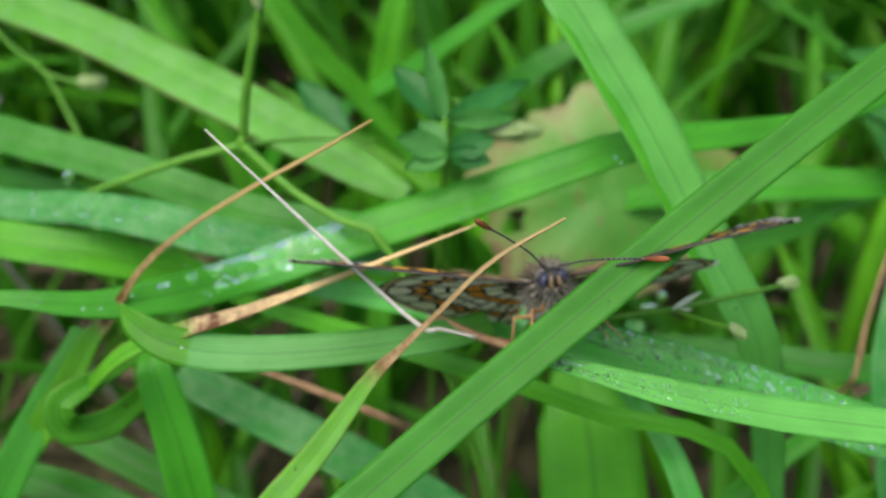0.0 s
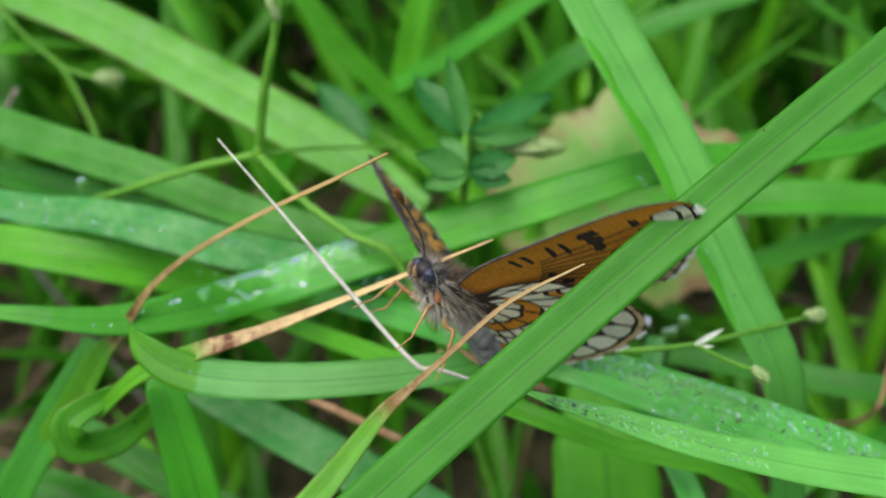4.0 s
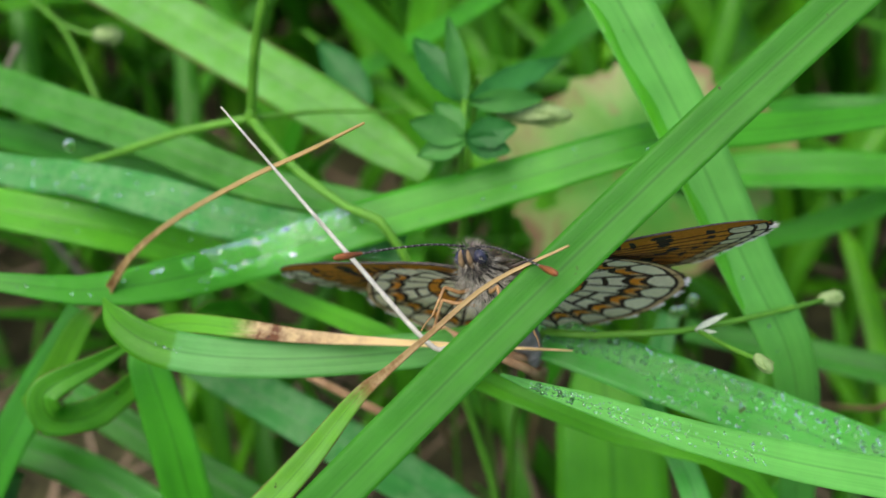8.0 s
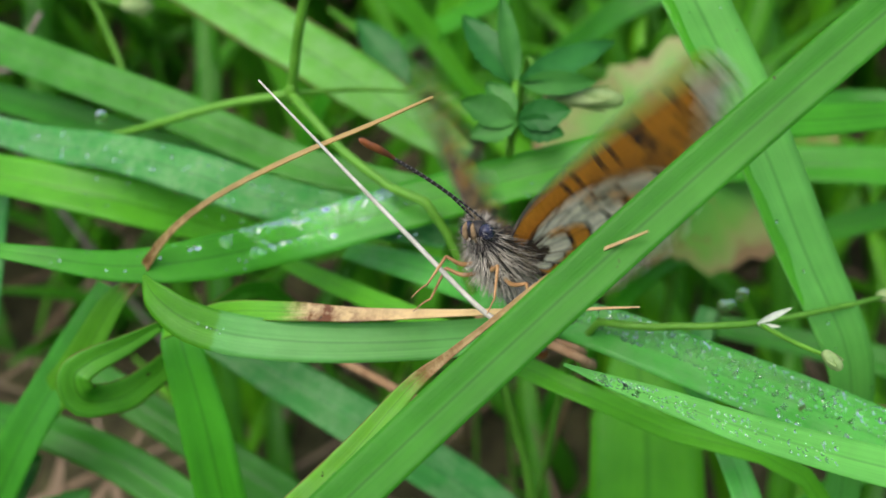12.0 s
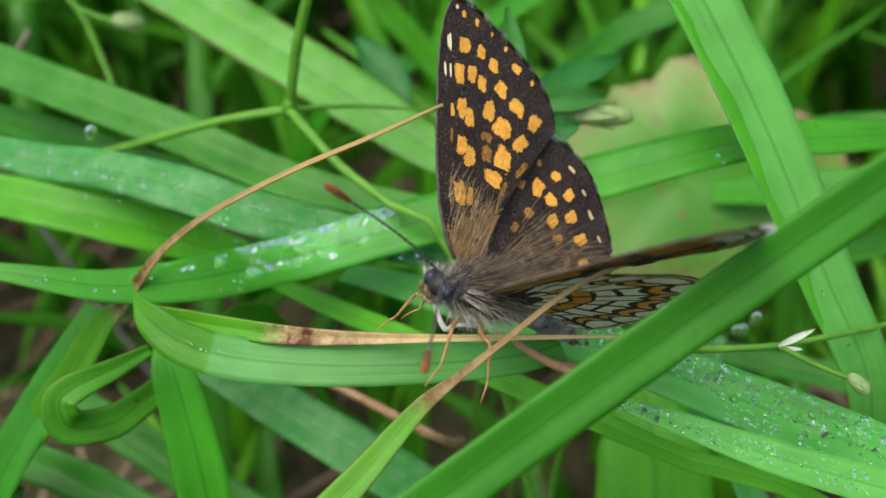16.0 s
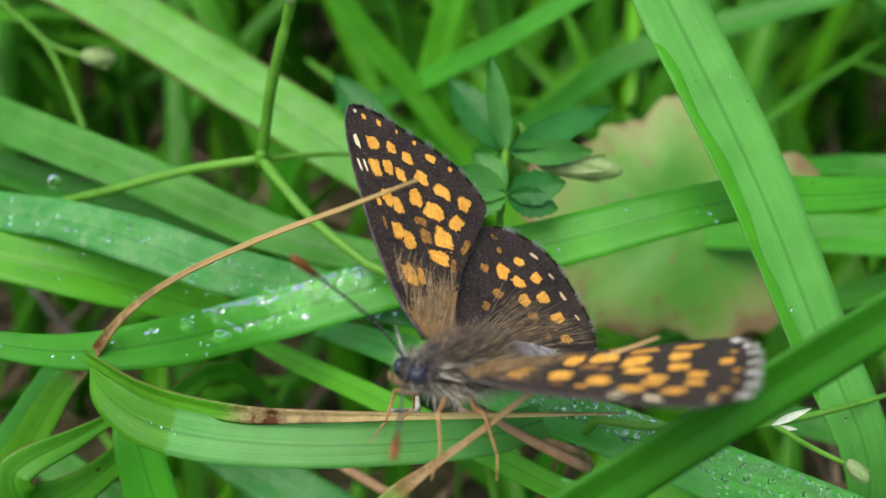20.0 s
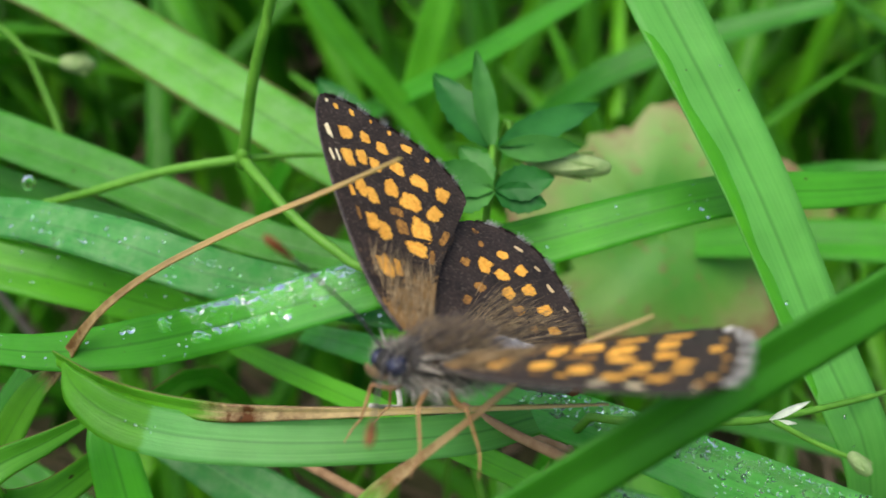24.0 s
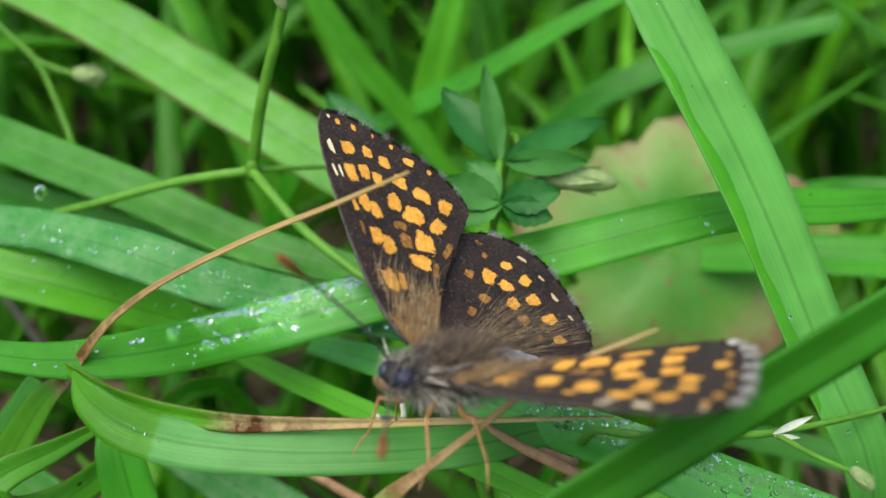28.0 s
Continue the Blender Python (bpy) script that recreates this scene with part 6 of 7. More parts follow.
    walk(right_forewing, [
    (0.0, pose(0.00110, 0.00120, 0.00100, -8.2, -21.5, -13.4)),
    (1.0, pose(0.00110, 0.00120, 0.00100, -2.1, -6.1, -6.2)),
    (1.5, pose(0.00110, 0.00120, 0.00100, 0.9, -7.7, -20.1)),
    (1.65, pose(0.00110, 0.00120, 0.00100, 0.9, -7.7, -20.1)),
    (1.8, pose(0.00110, 0.00120, 0.00100, 15.2, -21.2, -31.0)),
    (2.0, pose(0.00110, 0.00120, 0.00100, 15.2, -21.2, -31.0)),
    (2.5, pose(0.00110, 0.00120, 0.00100, 6.4, -19.4, -27.6)),
    (3.0, pose(0.00110, 0.00120, 0.00100, 6.0, -27.0, -17.9)),
    (3.3, pose(0.00110, 0.00120, 0.00100, 9.1, -29.0, -17.6)),
    (3.5, pose(0.00110, 0.00120, 0.00100, 9.1, -29.0, -17.6)),
    (4.0, pose(0.00110, 0.00120, 0.00100, 5.9, -11.3, -33.1)),
    (4.5, pose(0.00110, 0.00120, 0.00100, 15.2, -28.9, -29.0)),
    (6.5, pose(0.00110, 0.00120, 0.00100, -19.3, 4.9, -38.1)),
    (6.6, pose(0.00110, 0.00120, 0.00100, -6.2, -3.4, -27.8)),
    (7.0, pose(0.00110, 0.00120, 0.00100, -6.2, -3.4, -27.8)),
    (8.0, pose(0.00110, 0.00120, 0.00100, -6.9, -8.5, -31.1)),
    (8.55, pose(0.00110, 0.00120, 0.00100, -6.9, -8.5, -31.1)),
    (8.8, pose(0.00110, 0.00120, 0.00100, -5.1, -0.2, -32.9)),
    (9.0, pose(0.00110, 0.00120, 0.00100, -5.1, -0.2, -32.9)),
    (10.0, pose(0.00110, 0.00120, 0.00100, 5.6, -18.4, -38.6)),
    (11.0, pose(0.00110, 0.00120, 0.00100, -15.2, 4.9, -24.2)),
    (11.2, pose(0.00110, 0.00120, 0.00100, -15.2, 4.9, -24.2)),
    (11.3, pose(0.00110, 0.00120, 0.00100, 20.5, -41.0, -29.7)),
    (11.4, pose(0.00110, 0.00120, 0.00100, 33.0, -53.4, -38.9)),
    (11.5, pose(0.00110, 0.00120, 0.00100, 74.3, -67.2, -75.5)),
    (11.6, pose(0.00110, 0.00120, 0.00100, 52.6, -63.0, -55.7)),
    (11.7, pose(0.00110, 0.00120, 0.00100, 5.3, -13.0, -22.6)),
    (11.8, pose(0.00110, 0.00120, 0.00100, 3.8, -9.3, -22.3)),
    (11.9, pose(0.00110, 0.00120, 0.00100, 60.4, -65.1, -62.8)),
    (11.967, pose(0.00110, 0.00120, 0.00100, 45.8, -60.6, -49.8)),
    (12.0, pose(0.00110, 0.00120, 0.00100, 16.1, -48.0, -21.2)),
    (12.033, pose(0.00110, 0.00120, 0.00100, 12.2, -27.6, -25.0)),
    (12.1, pose(0.00110, 0.00120, 0.00100, 9.5, -22.2, -23.9)),
    (12.25, pose(0.00110, 0.00120, 0.00100, 3.5, -18.1, -36.9)),
    (12.5, pose(0.00110, 0.00120, 0.00100, 3.5, -18.1, -36.9)),
    (14.5, pose(0.00110, 0.00120, 0.00100, 9.0, -24.8, -27.1)),
    (14.85, pose(0.00110, 0.00120, 0.00100, 9.0, -24.8, -27.1)),
    (15.0, pose(0.00110, 0.00120, 0.00100, 12.6, -36.5, -30.9)),
    (15.13, pose(0.00110, 0.00120, 0.00100, 9.0, -24.8, -27.1)),
    (15.85, pose(0.00110, 0.00120, 0.00100, 9.0, -24.8, -27.1)),
    (16.0, pose(0.00110, 0.00120, 0.00100, 17.1, -47.4, -32.1)),
    (16.13, pose(0.00110, 0.00120, 0.00100, 12.9, -34.4, -28.1)),
    (16.87, pose(0.00110, 0.00120, 0.00100, 12.9, -34.4, -28.1)),
    (17.0, pose(0.00110, 0.00120, 0.00100, 44.6, -67.1, -50.6)),
    (17.2, pose(0.00110, 0.00120, 0.00100, 44.6, -67.1, -50.6)),
    (17.35, pose(0.00110, 0.00120, 0.00100, 17.5, -44.1, -30.4)),
    (18.0, pose(0.00110, 0.00120, 0.00100, 17.5, -44.1, -30.4)),
    (20.0, pose(0.00110, 0.00120, 0.00100, 24.3, -38.6, -32.7)),
    (25.0, pose(0.00110, 0.00120, 0.00100, 21.0, -39.4, -32.3)),
    (28.0, pose(0.00110, 0.00120, 0.00100, 20.6, -40.0, -32.4)),
    ])
    walk(right_hindwing, [
    (0.0, pose(0.00110, 0.00020, 0.00050, 11.4, -18.8, -10.2)),
    (1.0, pose(0.00110, 0.00020, 0.00050, 8.4, -3.1, 8.0)),
    (1.5, pose(0.00110, 0.00020, 0.00050, 1.8, -4.9, -19.8)),
    (1.65, pose(0.00110, 0.00020, 0.00050, 1.8, -4.9, -19.8)),
    (1.8, pose(0.00110, 0.00020, 0.00050, 11.6, -19.9, -22.0)),
    (2.0, pose(0.00110, 0.00020, 0.00050, 11.6, -19.9, -22.0)),
    (2.5, pose(0.00110, 0.00020, 0.00050, 1.6, -17.3, -22.8)),
    (3.0, pose(0.00110, 0.00020, 0.00050, -7.3, -24.3, -16.2)),
    (3.3, pose(0.00110, 0.00020, 0.00050, 4.1, -26.9, -8.9)),
    (3.5, pose(0.00110, 0.00020, 0.00050, 4.1, -26.9, -8.9)),
    (4.0, pose(0.00110, 0.00020, 0.00050, 4.6, -9.3, -26.6)),
    (4.5, pose(0.00110, 0.00020, 0.00050, 12.0, -27.0, -25.1)),
    (6.5, pose(0.00110, 0.00020, 0.00050, 0.4, 8.2, -27.7)),
    (6.6, pose(0.00110, 0.00020, 0.00050, 0.7, -0.8, -13.8)),
    (7.0, pose(0.00110, 0.00020, 0.00050, 0.7, -0.8, -13.8)),
    (8.0, pose(0.00110, 0.00020, 0.00050, 3.8, -6.7, -13.3)),
    (8.55, pose(0.00110, 0.00020, 0.00050, 3.8, -6.7, -13.3)),
    (8.8, pose(0.00110, 0.00020, 0.00050, 1.8, 2.6, -16.0)),
    (9.0, pose(0.00110, 0.00020, 0.00050, 1.8, 2.6, -16.0)),
    (10.0, pose(0.00110, 0.00020, 0.00050, 14.1, -18.5, -23.8)),
    (11.0, pose(0.00110, 0.00020, 0.00050, -2.7, 7.9, -19.1)),
    (11.2, pose(0.00110, 0.00020, 0.00050, -2.7, 7.9, -19.1)),
    (11.3, pose(0.00110, 0.00020, 0.00050, 21.9, -42.7, -30.6)),
    (11.4, pose(0.00110, 0.00020, 0.00050, 35.2, -55.0, -40.7)),
    (11.5, pose(0.00110, 0.00020, 0.00050, 79.4, -67.7, -80.2)),
    (11.6, pose(0.00110, 0.00020, 0.00050, 56.4, -64.1, -59.1)),
    (11.7, pose(0.00110, 0.00020, 0.00050, 6.1, -14.8, -22.8)),
    (11.8, pose(0.00110, 0.00020, 0.00050, 4.6, -11.1, -22.4)),
    (11.9, pose(0.00110, 0.00020, 0.00050, 64.8, -65.9, -66.7)),
    (11.967, pose(0.00110, 0.00020, 0.00050, 49.1, -61.9, -52.6)),
    (12.0, pose(0.00110, 0.00020, 0.00050, 7.6, -51.6, -9.7)),
    (12.033, pose(0.00110, 0.00020, 0.00050, 13.2, -29.4, -25.5)),
    (12.1, pose(0.00110, 0.00020, 0.00050, 10.4, -24.0, -24.2)),
    (12.25, pose(0.00110, 0.00020, 0.00050, 9.6, -16.7, -30.6)),
    (12.5, pose(0.00110, 0.00020, 0.00050, 9.6, -16.7, -30.6)),
    (14.5, pose(0.00110, 0.00020, 0.00050, 9.3, -22.0, -26.9)),
    (14.85, pose(0.00110, 0.00020, 0.00050, 9.3, -22.0, -26.9)),
    (15.0, pose(0.00110, 0.00020, 0.00050, 11.5, -33.0, -32.8)),
    (15.13, pose(0.00110, 0.00020, 0.00050, 9.3, -22.0, -26.9)),
    (15.85, pose(0.00110, 0.00020, 0.00050, 9.3, -22.0, -26.9)),
    (16.0, pose(0.00110, 0.00020, 0.00050, 7.7, -44.7, -30.9)),
    (16.13, pose(0.00110, 0.00020, 0.00050, 8.7, -31.0, -30.5)),
    (16.87, pose(0.00110, 0.00020, 0.00050, 8.7, -31.0, -30.5)),
    (17.0, pose(0.00110, 0.00020, 0.00050, -0.2, -71.1, -18.2)),
    (17.2, pose(0.00110, 0.00020, 0.00050, -0.2, -71.1, -18.2)),
    (17.35, pose(0.00110, 0.00020, 0.00050, 9.6, -39.4, -35.6)),
    (18.0, pose(0.00110, 0.00020, 0.00050, 9.6, -39.4, -35.6)),
    (20.0, pose(0.00110, 0.00020, 0.00050, 21.8, -33.4, -39.5)),
    (25.0, pose(0.00110, 0.00020, 0.00050, 16.2, -33.8, -40.3)),
    (28.0, pose(0.00110, 0.00020, 0.00050, 15.6, -34.2, -40.5)),
    ])
    walk(left_forewing, [
    (0.0, pose(-0.00110, 0.00120, 0.00100, -12.6, -0.3, -13.4)),
    (1.0, pose(-0.00110, 0.00120, 0.00100, -8.5, 33.0, 11.6)),
    (1.5, pose(-0.00110, 0.00120, 0.00100, 10.0, 22.0, 23.3)),
    (1.65, pose(-0.00110, 0.00120, 0.00100, 10.0, 22.0, 23.3)),
    (1.8, pose(-0.00110, 0.00120, 0.00100, 3.3, 20.3, 17.4)),
    (2.0, pose(-0.00110, 0.00120, 0.00100, 3.3, 20.3, 17.4)),
    (2.5, pose(-0.00110, 0.00120, 0.00100, 18.4, 26.7, 21.7)),
    (3.0, pose(-0.00110, 0.00120, 0.00100, 28.1, 49.3, 29.7)),
    (3.3, pose(-0.00110, 0.00120, 0.00100, 1.4, 29.0, 16.0)),
    (3.5, pose(-0.00110, 0.00120, 0.00100, 1.4, 29.0, 16.0)),
    (4.0, pose(-0.00110, 0.00120, 0.00100, 8.7, 48.7, 18.1)),
    (4.5, pose(-0.00110, 0.00120, 0.00100, -4.7, 46.9, 6.1)),
    (6.5, pose(-0.00110, 0.00120, 0.00100, -2.3, 21.5, 26.9)),
    (6.6, pose(-0.00110, 0.00120, 0.00100, -5.2, 18.5, 23.3)),
    (7.0, pose(-0.00110, 0.00120, 0.00100, -5.2, 18.5, 23.3)),
    (8.0, pose(-0.00110, 0.00120, 0.00100, -10.6, 16.5, 24.6)),
    (8.55, pose(-0.00110, 0.00120, 0.00100, -10.6, 16.5, 24.6)),
    (8.8, pose(-0.00110, 0.00120, 0.00100, 1.8, 17.4, 34.8)),
    (9.0, pose(-0.00110, 0.00120, 0.00100, 1.8, 17.4, 34.8)),
    (10.0, pose(-0.00110, 0.00120, 0.00100, -28.7, 6.1, 18.6)),
    (11.0, pose(-0.00110, 0.00120, 0.00100, -16.2, 36.2, 22.7)),
    (11.2, pose(-0.00110, 0.00120, 0.00100, -16.2, 36.2, 22.7)),
    (11.3, pose(-0.00110, 0.00120, 0.00100, 20.5, 41.0, 29.7)),
    (11.4, pose(-0.00110, 0.00120, 0.00100, 33.0, 53.4, 38.9)),
    (11.5, pose(-0.00110, 0.00120, 0.00100, 74.3, 67.2, 75.5)),
    (11.6, pose(-0.00110, 0.00120, 0.00100, 52.6, 63.0, 55.7)),
    (11.7, pose(-0.00110, 0.00120, 0.00100, 5.3, 13.0, 22.6)),
    (11.8, pose(-0.00110, 0.00120, 0.00100, 3.8, 9.3, 22.3)),
    (11.9, pose(-0.00110, 0.00120, 0.00100, 60.4, 65.1, 62.8)),
    (11.967, pose(-0.00110, 0.00120, 0.00100, 45.8, 60.6, 49.8)),
    (12.0, pose(-0.00110, 0.00120, 0.00100, 11.7, 49.0, 15.3)),
    (12.033, pose(-0.00110, 0.00120, 0.00100, 12.2, 27.6, 25.0)),
    (12.1, pose(-0.00110, 0.00120, 0.00100, 9.5, 22.2, 23.9)),
    (12.25, pose(-0.00110, 0.00120, 0.00100, 1.5, 37.0, 19.7)),
    (12.5, pose(-0.00110, 0.00120, 0.00100, 1.5, 37.0, 19.7)),
    (14.5, pose(-0.00110, 0.00120, 0.00100, 18.8, 30.1, 22.3)),
    (14.85, pose(-0.00110, 0.00120, 0.00100, 18.8, 30.1, 22.3)),
    (15.0, pose(-0.00110, 0.00120, 0.00100, 12.0, 44.5, 30.4)),
    (15.13, pose(-0.00110, 0.00120, 0.00100, 18.8, 30.1, 22.3)),
    (15.85, pose(-0.00110, 0.00120, 0.00100, 18.8, 30.1, 22.3)),
    (16.0, pose(-0.00110, 0.00120, 0.00100, 6.4, 45.4, 24.6)),
    (16.13, pose(-0.00110, 0.00120, 0.00100, 6.4, 26.4, 21.0)),
    (16.87, pose(-0.00110, 0.00120, 0.00100, 6.4, 26.4, 21.0)),
    (17.0, pose(-0.00110, 0.00120, 0.00100, -1.8, 43.9, 14.6)),
    (17.2, pose(-0.00110, 0.00120, 0.00100, -1.8, 43.9, 14.6)),
    (17.35, pose(-0.00110, 0.00120, 0.00100, -5.8, 22.5, 19.9)),
    (18.0, pose(-0.00110, 0.00120, 0.00100, -5.8, 22.5, 19.9)),
    (20.0, pose(-0.00110, 0.00120, 0.00100, -7.9, 16.9, 19.1)),
    (25.0, pose(-0.00110, 0.00120, 0.00100, -10.2, 16.8, 15.0)),
    (28.0, pose(-0.00110, 0.00120, 0.00100, -11.6, 15.8, 14.9)),
    ])
    walk(left_hindwing, [
    (0.0, pose(-0.00110, 0.00020, 0.00050, 0.1, -3.3, -0.9)),
    (1.0, pose(-0.00110, 0.00020, 0.00050, 11.7, 26.8, 30.9)),
    (1.5, pose(-0.00110, 0.00020, 0.00050, 7.1, 19.2, 23.6)),
    (1.65, pose(-0.00110, 0.00020, 0.00050, 7.1, 19.2, 23.6)),
    (1.8, pose(-0.00110, 0.00020, 0.00050, 4.8, 17.5, 15.6)),
    (2.0, pose(-0.00110, 0.00020, 0.00050, 4.8, 17.5, 15.6)),
    (2.5, pose(-0.00110, 0.00020, 0.00050, 8.1, 24.2, 19.0)),
    (3.0, pose(-0.00110, 0.00020, 0.00050, 17.0, 48.0, 22.4)),
    (3.3, pose(-0.00110, 0.00020, 0.00050, -0.6, 26.9, 6.5)),
    (3.5, pose(-0.00110, 0.00020, 0.00050, -0.6, 26.9, 6.5)),
    (4.0, pose(-0.00110, 0.00020, 0.00050, 23.8, 43.0, 30.0)),
    (4.5, pose(-0.00110, 0.00020, 0.00050, 19.2, 39.2, 32.5)),
    (6.5, pose(-0.00110, 0.00020, 0.00050, 12.2, 20.1, 15.9)),
    (6.6, pose(-0.00110, 0.00020, 0.00050, -0.2, 16.4, 15.3)),
    (7.0, pose(-0.00110, 0.00020, 0.00050, -0.2, 16.4, 15.3)),
    (8.0, pose(-0.00110, 0.00020, 0.00050, 0.6, 14.3, 17.9)),
    (8.55, pose(-0.00110, 0.00020, 0.00050, 0.6, 14.3, 17.9)),
    (8.8, pose(-0.00110, 0.00020, 0.00050, 7.6, 16.8, 20.9)),
    (9.0, pose(-0.00110, 0.00020, 0.00050, 7.6, 16.8, 20.9)),
    (10.0, pose(-0.00110, 0.00020, 0.00050, -0.9, 2.7, 5.2)),
    (11.0, pose(-0.00110, 0.00020, 0.00050, 7.2, 33.8, 19.6)),
    (11.2, pose(-0.00110, 0.00020, 0.00050, 7.2, 33.8, 19.6)),
    (11.3, pose(-0.00110, 0.00020, 0.00050, 21.9, 42.7, 30.6)),
    (11.4, pose(-0.00110, 0.00020, 0.00050, 35.2, 55.0, 40.7)),
    (11.5, pose(-0.00110, 0.00020, 0.00050, 79.4, 67.7, 80.2)),
    (11.6, pose(-0.00110, 0.00020, 0.00050, 56.4, 64.1, 59.1)),
    (11.7, pose(-0.00110, 0.00020, 0.00050, 6.1, 14.8, 22.8)),
    (11.8, pose(-0.00110, 0.00020, 0.00050, 4.6, 11.1, 22.4)),
    (11.9, pose(-0.00110, 0.00020, 0.00050, 64.8, 65.9, 66.7)),
    (11.967, pose(-0.00110, 0.00020, 0.00050, 49.1, 61.9, 52.6)),
    (12.0, pose(-0.00110, 0.00020, 0.00050, -2.2, 48.0, -3.0)),
    (12.033, pose(-0.00110, 0.00020, 0.00050, 13.2, 29.4, 25.5)),
    (12.1, pose(-0.00110, 0.00020, 0.00050, 10.4, 24.0, 24.2)),
    (12.25, pose(-0.00110, 0.00020, 0.00050, 9.3, 31.7, 30.6)),
    (12.5, pose(-0.00110, 0.00020, 0.00050, 9.3, 31.7, 30.6)),
    (14.5, pose(-0.00110, 0.00020, 0.00050, 11.3, 27.0, 23.8)),
    (14.85, pose(-0.00110, 0.00020, 0.00050, 11.3, 27.0, 23.8)),
    (15.0, pose(-0.00110, 0.00020, 0.00050, 25.6, 41.4, 30.5)),
    (15.13, pose(-0.00110, 0.00020, 0.00050, 11.3, 27.0, 23.8)),
    (15.85, pose(-0.00110, 0.00020, 0.00050, 11.3, 27.0, 23.8)),
    (16.0, pose(-0.00110, 0.00020, 0.00050, 26.7, 40.1, 32.9)),
    (16.13, pose(-0.00110, 0.00020, 0.00050, 9.2, 23.3, 22.3)),
    (16.87, pose(-0.00110, 0.00020, 0.00050, 9.2, 23.3, 22.3)),
    (17.0, pose(-0.00110, 0.00020, 0.00050, 13.0, 39.8, 21.6)),
    (17.2, pose(-0.00110, 0.00020, 0.00050, 13.0, 39.8, 21.6)),
    (17.35, pose(-0.00110, 0.00020, 0.00050, 7.3, 19.5, 21.0)),
    (18.0, pose(-0.00110, 0.00020, 0.00050, 7.3, 19.5, 21.0)),
    (20.0, pose(-0.00110, 0.00020, 0.00050, 5.1, 13.9, 20.4)),
    (25.0, pose(-0.00110, 0.00020, 0.00050, 4.3, 13.7, 17.7)),
    (28.0, pose(-0.00110, 0.00020, 0.00050, 4.0, 12.7, 17.6)),
    ])
    walk(right_antenna, [
    (0.0, pose(0.00040, 0.00550, 0.00100, 14.7, 0.0, -27.0)),
    (1.0, pose(0.00040, 0.00550, 0.00100, 32.5, 0.0, -7.7)),
    (1.5, pose(0.00040, 0.00550, 0.00100, 8.8, 0.0, -28.9)),
    (2.0, pose(0.00040, 0.00550, 0.00100, 4.4, 0.0, 31.8)),
    (2.5, pose(0.00040, 0.00550, 0.00100, 30.0, 0.0, -9.1)),
    (3.0, pose(0.00040, 0.00550, 0.00100, 21.2, 0.0, 0.9)),
    (4.0, pose(0.00040, 0.00550, 0.00100, 9.3, 0.0, 20.6)),
    (4.5, pose(0.00040, 0.00550, 0.00100, 19.8, 0.0, 4.5)),
    (6.5, pose(0.00040, 0.00550, 0.00100, -21.9, 0.0, -23.9)),
    (7.0, pose(0.00040, 0.00550, 0.00100, -37.6, 0.0, 21.9)),
    (8.0, pose(0.00040, 0.00550, 0.00100, -26.2, 0.0, -29.3)),
    (9.0, pose(0.00040, 0.00550, 0.00100, 14.2, 0.0, -61.2)),
    (10.0, pose(0.00040, 0.00550, 0.00100, 18.2, 0.0, -66.8)),
    (11.0, pose(0.00040, 0.00550, 0.00100, -21.1, 0.0, -10.9)),
    (12.0, pose(0.00040, 0.00550, 0.00100, -3.7, 0.0, -15.2)),
    (12.5, pose(0.00040, 0.00550, 0.00100, -1.2, 0.0, -7.4)),
    (14.5, pose(0.00040, 0.00550, 0.00100, 16.0, 0.0, -6.2)),
    (15.0, pose(0.00040, 0.00550, 0.00100, 15.6, 0.0, -2.4)),
    (16.0, pose(0.00040, 0.00550, 0.00100, 18.5, 0.0, -2.8)),
    (17.0, pose(0.00040, 0.00550, 0.00100, 16.2, 0.0, 15.8)),
    (18.0, pose(0.00040, 0.00550, 0.00100, 26.1, 0.0, 9.5)),
    (20.0, pose(0.00040, 0.00550, 0.00100, 34.6, 0.0, 9.3)),
    (25.0, pose(0.00040, 0.00550, 0.00100, 33.1, 0.0, 9.3)),
    (28.0, pose(0.00040, 0.00550, 0.00100, 32.6, 0.0, 10.9)),
    ])
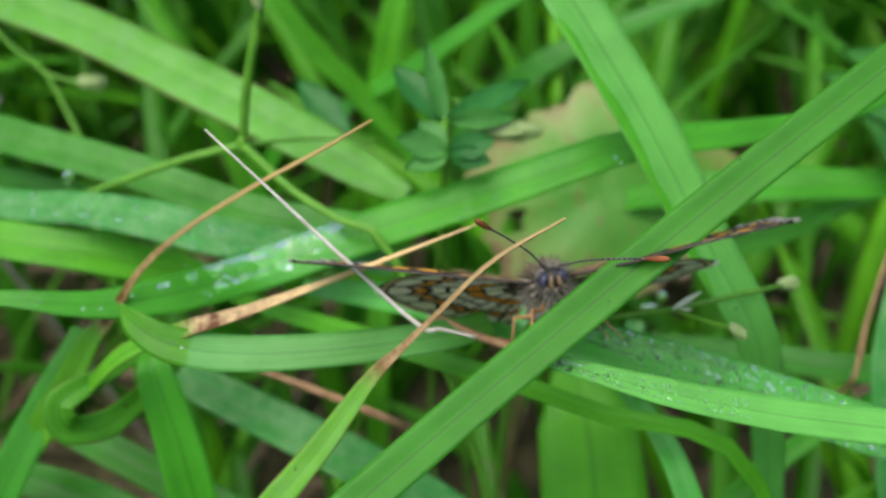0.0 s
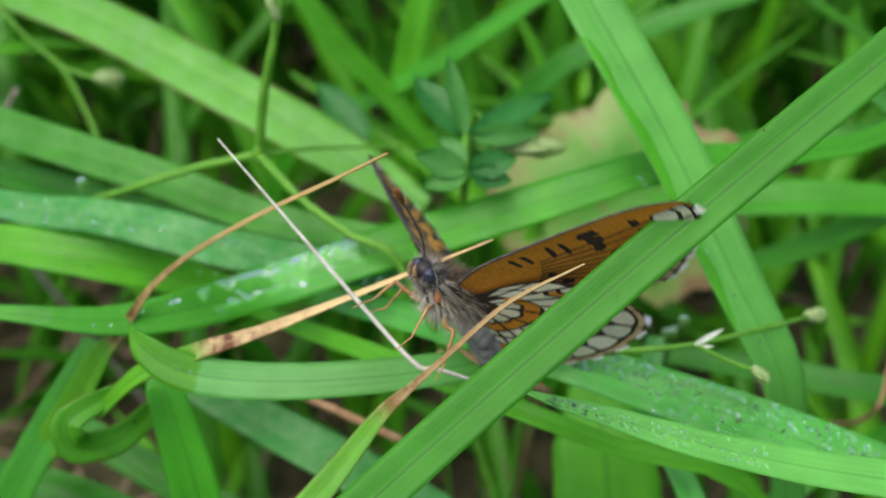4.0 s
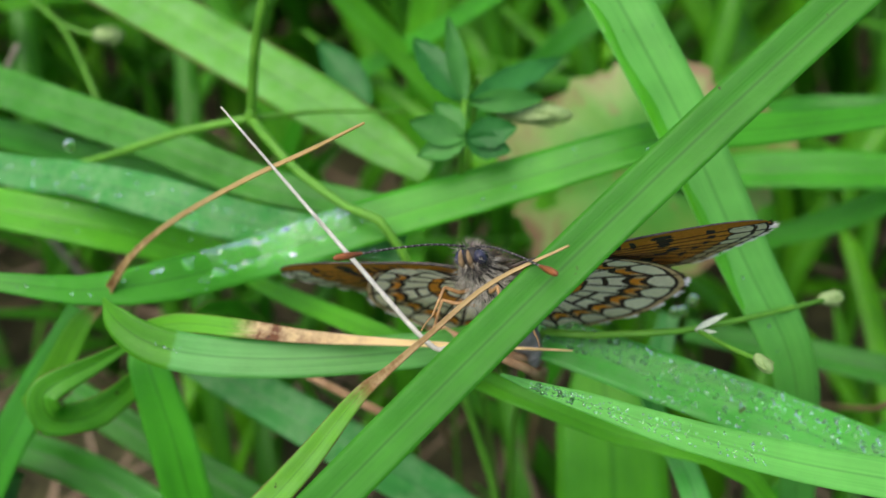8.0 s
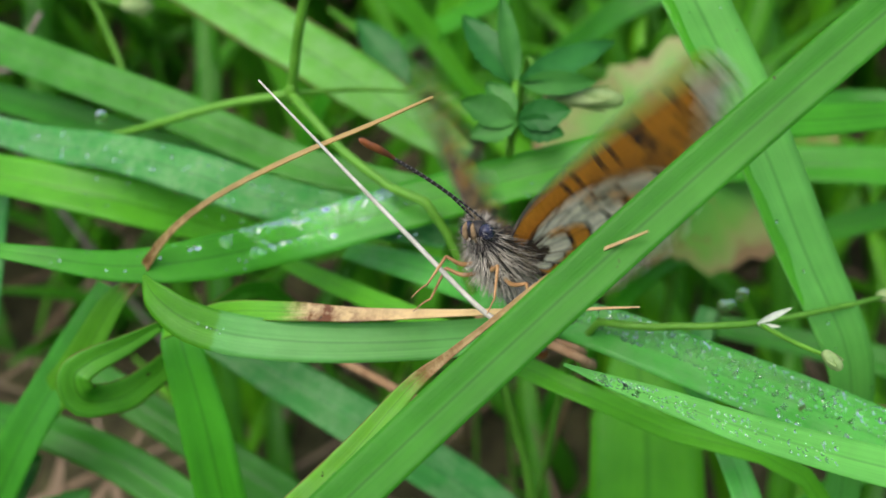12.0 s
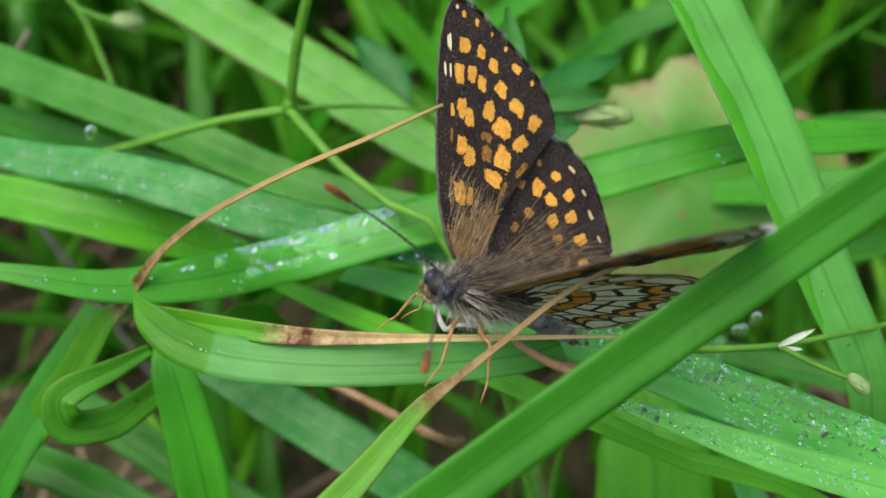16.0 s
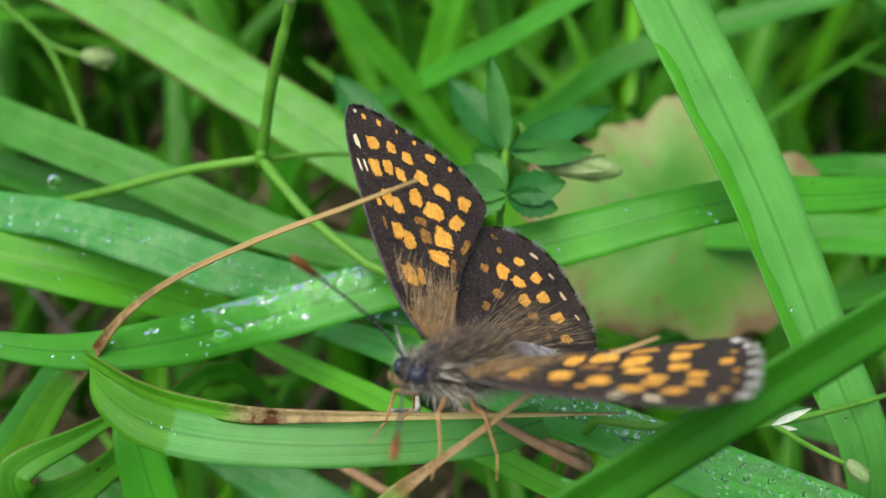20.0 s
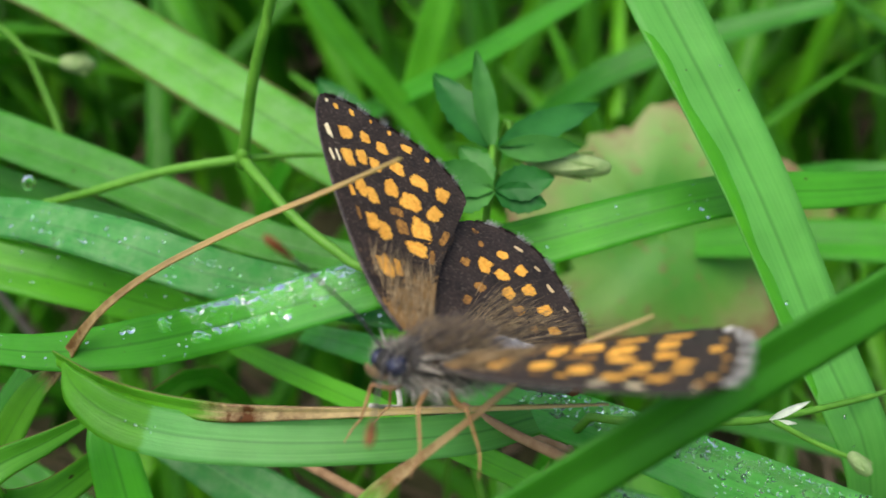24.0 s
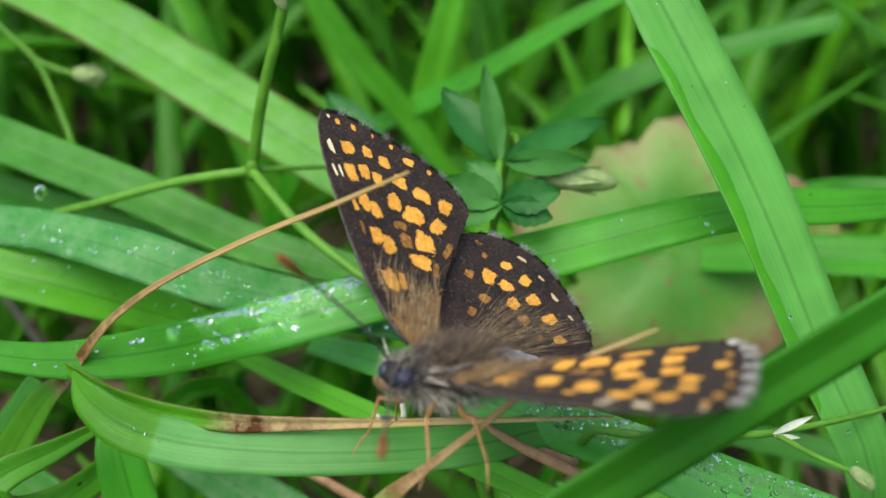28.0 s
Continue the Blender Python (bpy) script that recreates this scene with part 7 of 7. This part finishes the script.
    walk(left_antenna, [
    (0.0, pose(-0.00040, 0.00550, 0.00100, -13.6, 0.0, 35.1)),
    (1.0, pose(-0.00040, 0.00550, 0.00100, -18.7, 0.0, 45.7)),
    (1.5, pose(-0.00040, 0.00550, 0.00100, -17.4, 0.0, 47.4)),
    (2.0, pose(-0.00040, 0.00550, 0.00100, -15.3, 0.0, 43.9)),
    (2.5, pose(-0.00040, 0.00550, 0.00100, -13.1, 0.0, 37.8)),
    (3.0, pose(-0.00040, 0.00550, 0.00100, -8.1, 0.0, 48.0)),
    (4.0, pose(-0.00040, 0.00550, 0.00100, -8.8, 0.0, 51.3)),
    (4.5, pose(-0.00040, 0.00550, 0.00100, 7.3, 0.0, 44.3)),
    (6.5, pose(-0.00040, 0.00550, 0.00100, -6.4, 0.0, 45.3)),
    (7.0, pose(-0.00040, 0.00550, 0.00100, -21.1, 0.0, 48.6)),
    (8.0, pose(-0.00040, 0.00550, 0.00100, -25.9, 0.0, 55.5)),
    (9.0, pose(-0.00040, 0.00550, 0.00100, -20.2, 0.0, 18.9)),
    (10.0, pose(-0.00040, 0.00550, 0.00100, -22.4, 0.0, -12.5)),
    (11.0, pose(-0.00040, 0.00550, 0.00100, -20.7, 0.0, -13.5)),
    (12.0, pose(-0.00040, 0.00550, 0.00100, -4.7, 0.0, -17.1)),
    (12.5, pose(-0.00040, 0.00550, 0.00100, -0.7, 0.0, -9.4)),
    (14.5, pose(-0.00040, 0.00550, 0.00100, -3.8, 0.0, 50.9)),
    (15.0, pose(-0.00040, 0.00550, 0.00100, -5.2, 0.0, 49.4)),
    (16.0, pose(-0.00040, 0.00550, 0.00100, -7.7, 0.0, 48.0)),
    (17.0, pose(-0.00040, 0.00550, 0.00100, -11.4, 0.0, 45.2)),
    (18.0, pose(-0.00040, 0.00550, 0.00100, -9.5, 0.0, 47.7)),
    (20.0, pose(-0.00040, 0.00550, 0.00100, -8.3, 0.0, 48.1)),
    (25.0, pose(-0.00040, 0.00550, 0.00100, -8.4, 0.0, 46.4)),
    (28.0, pose(-0.00040, 0.00550, 0.00100, -8.7, 0.0, 46.4)),
    ])


motions()
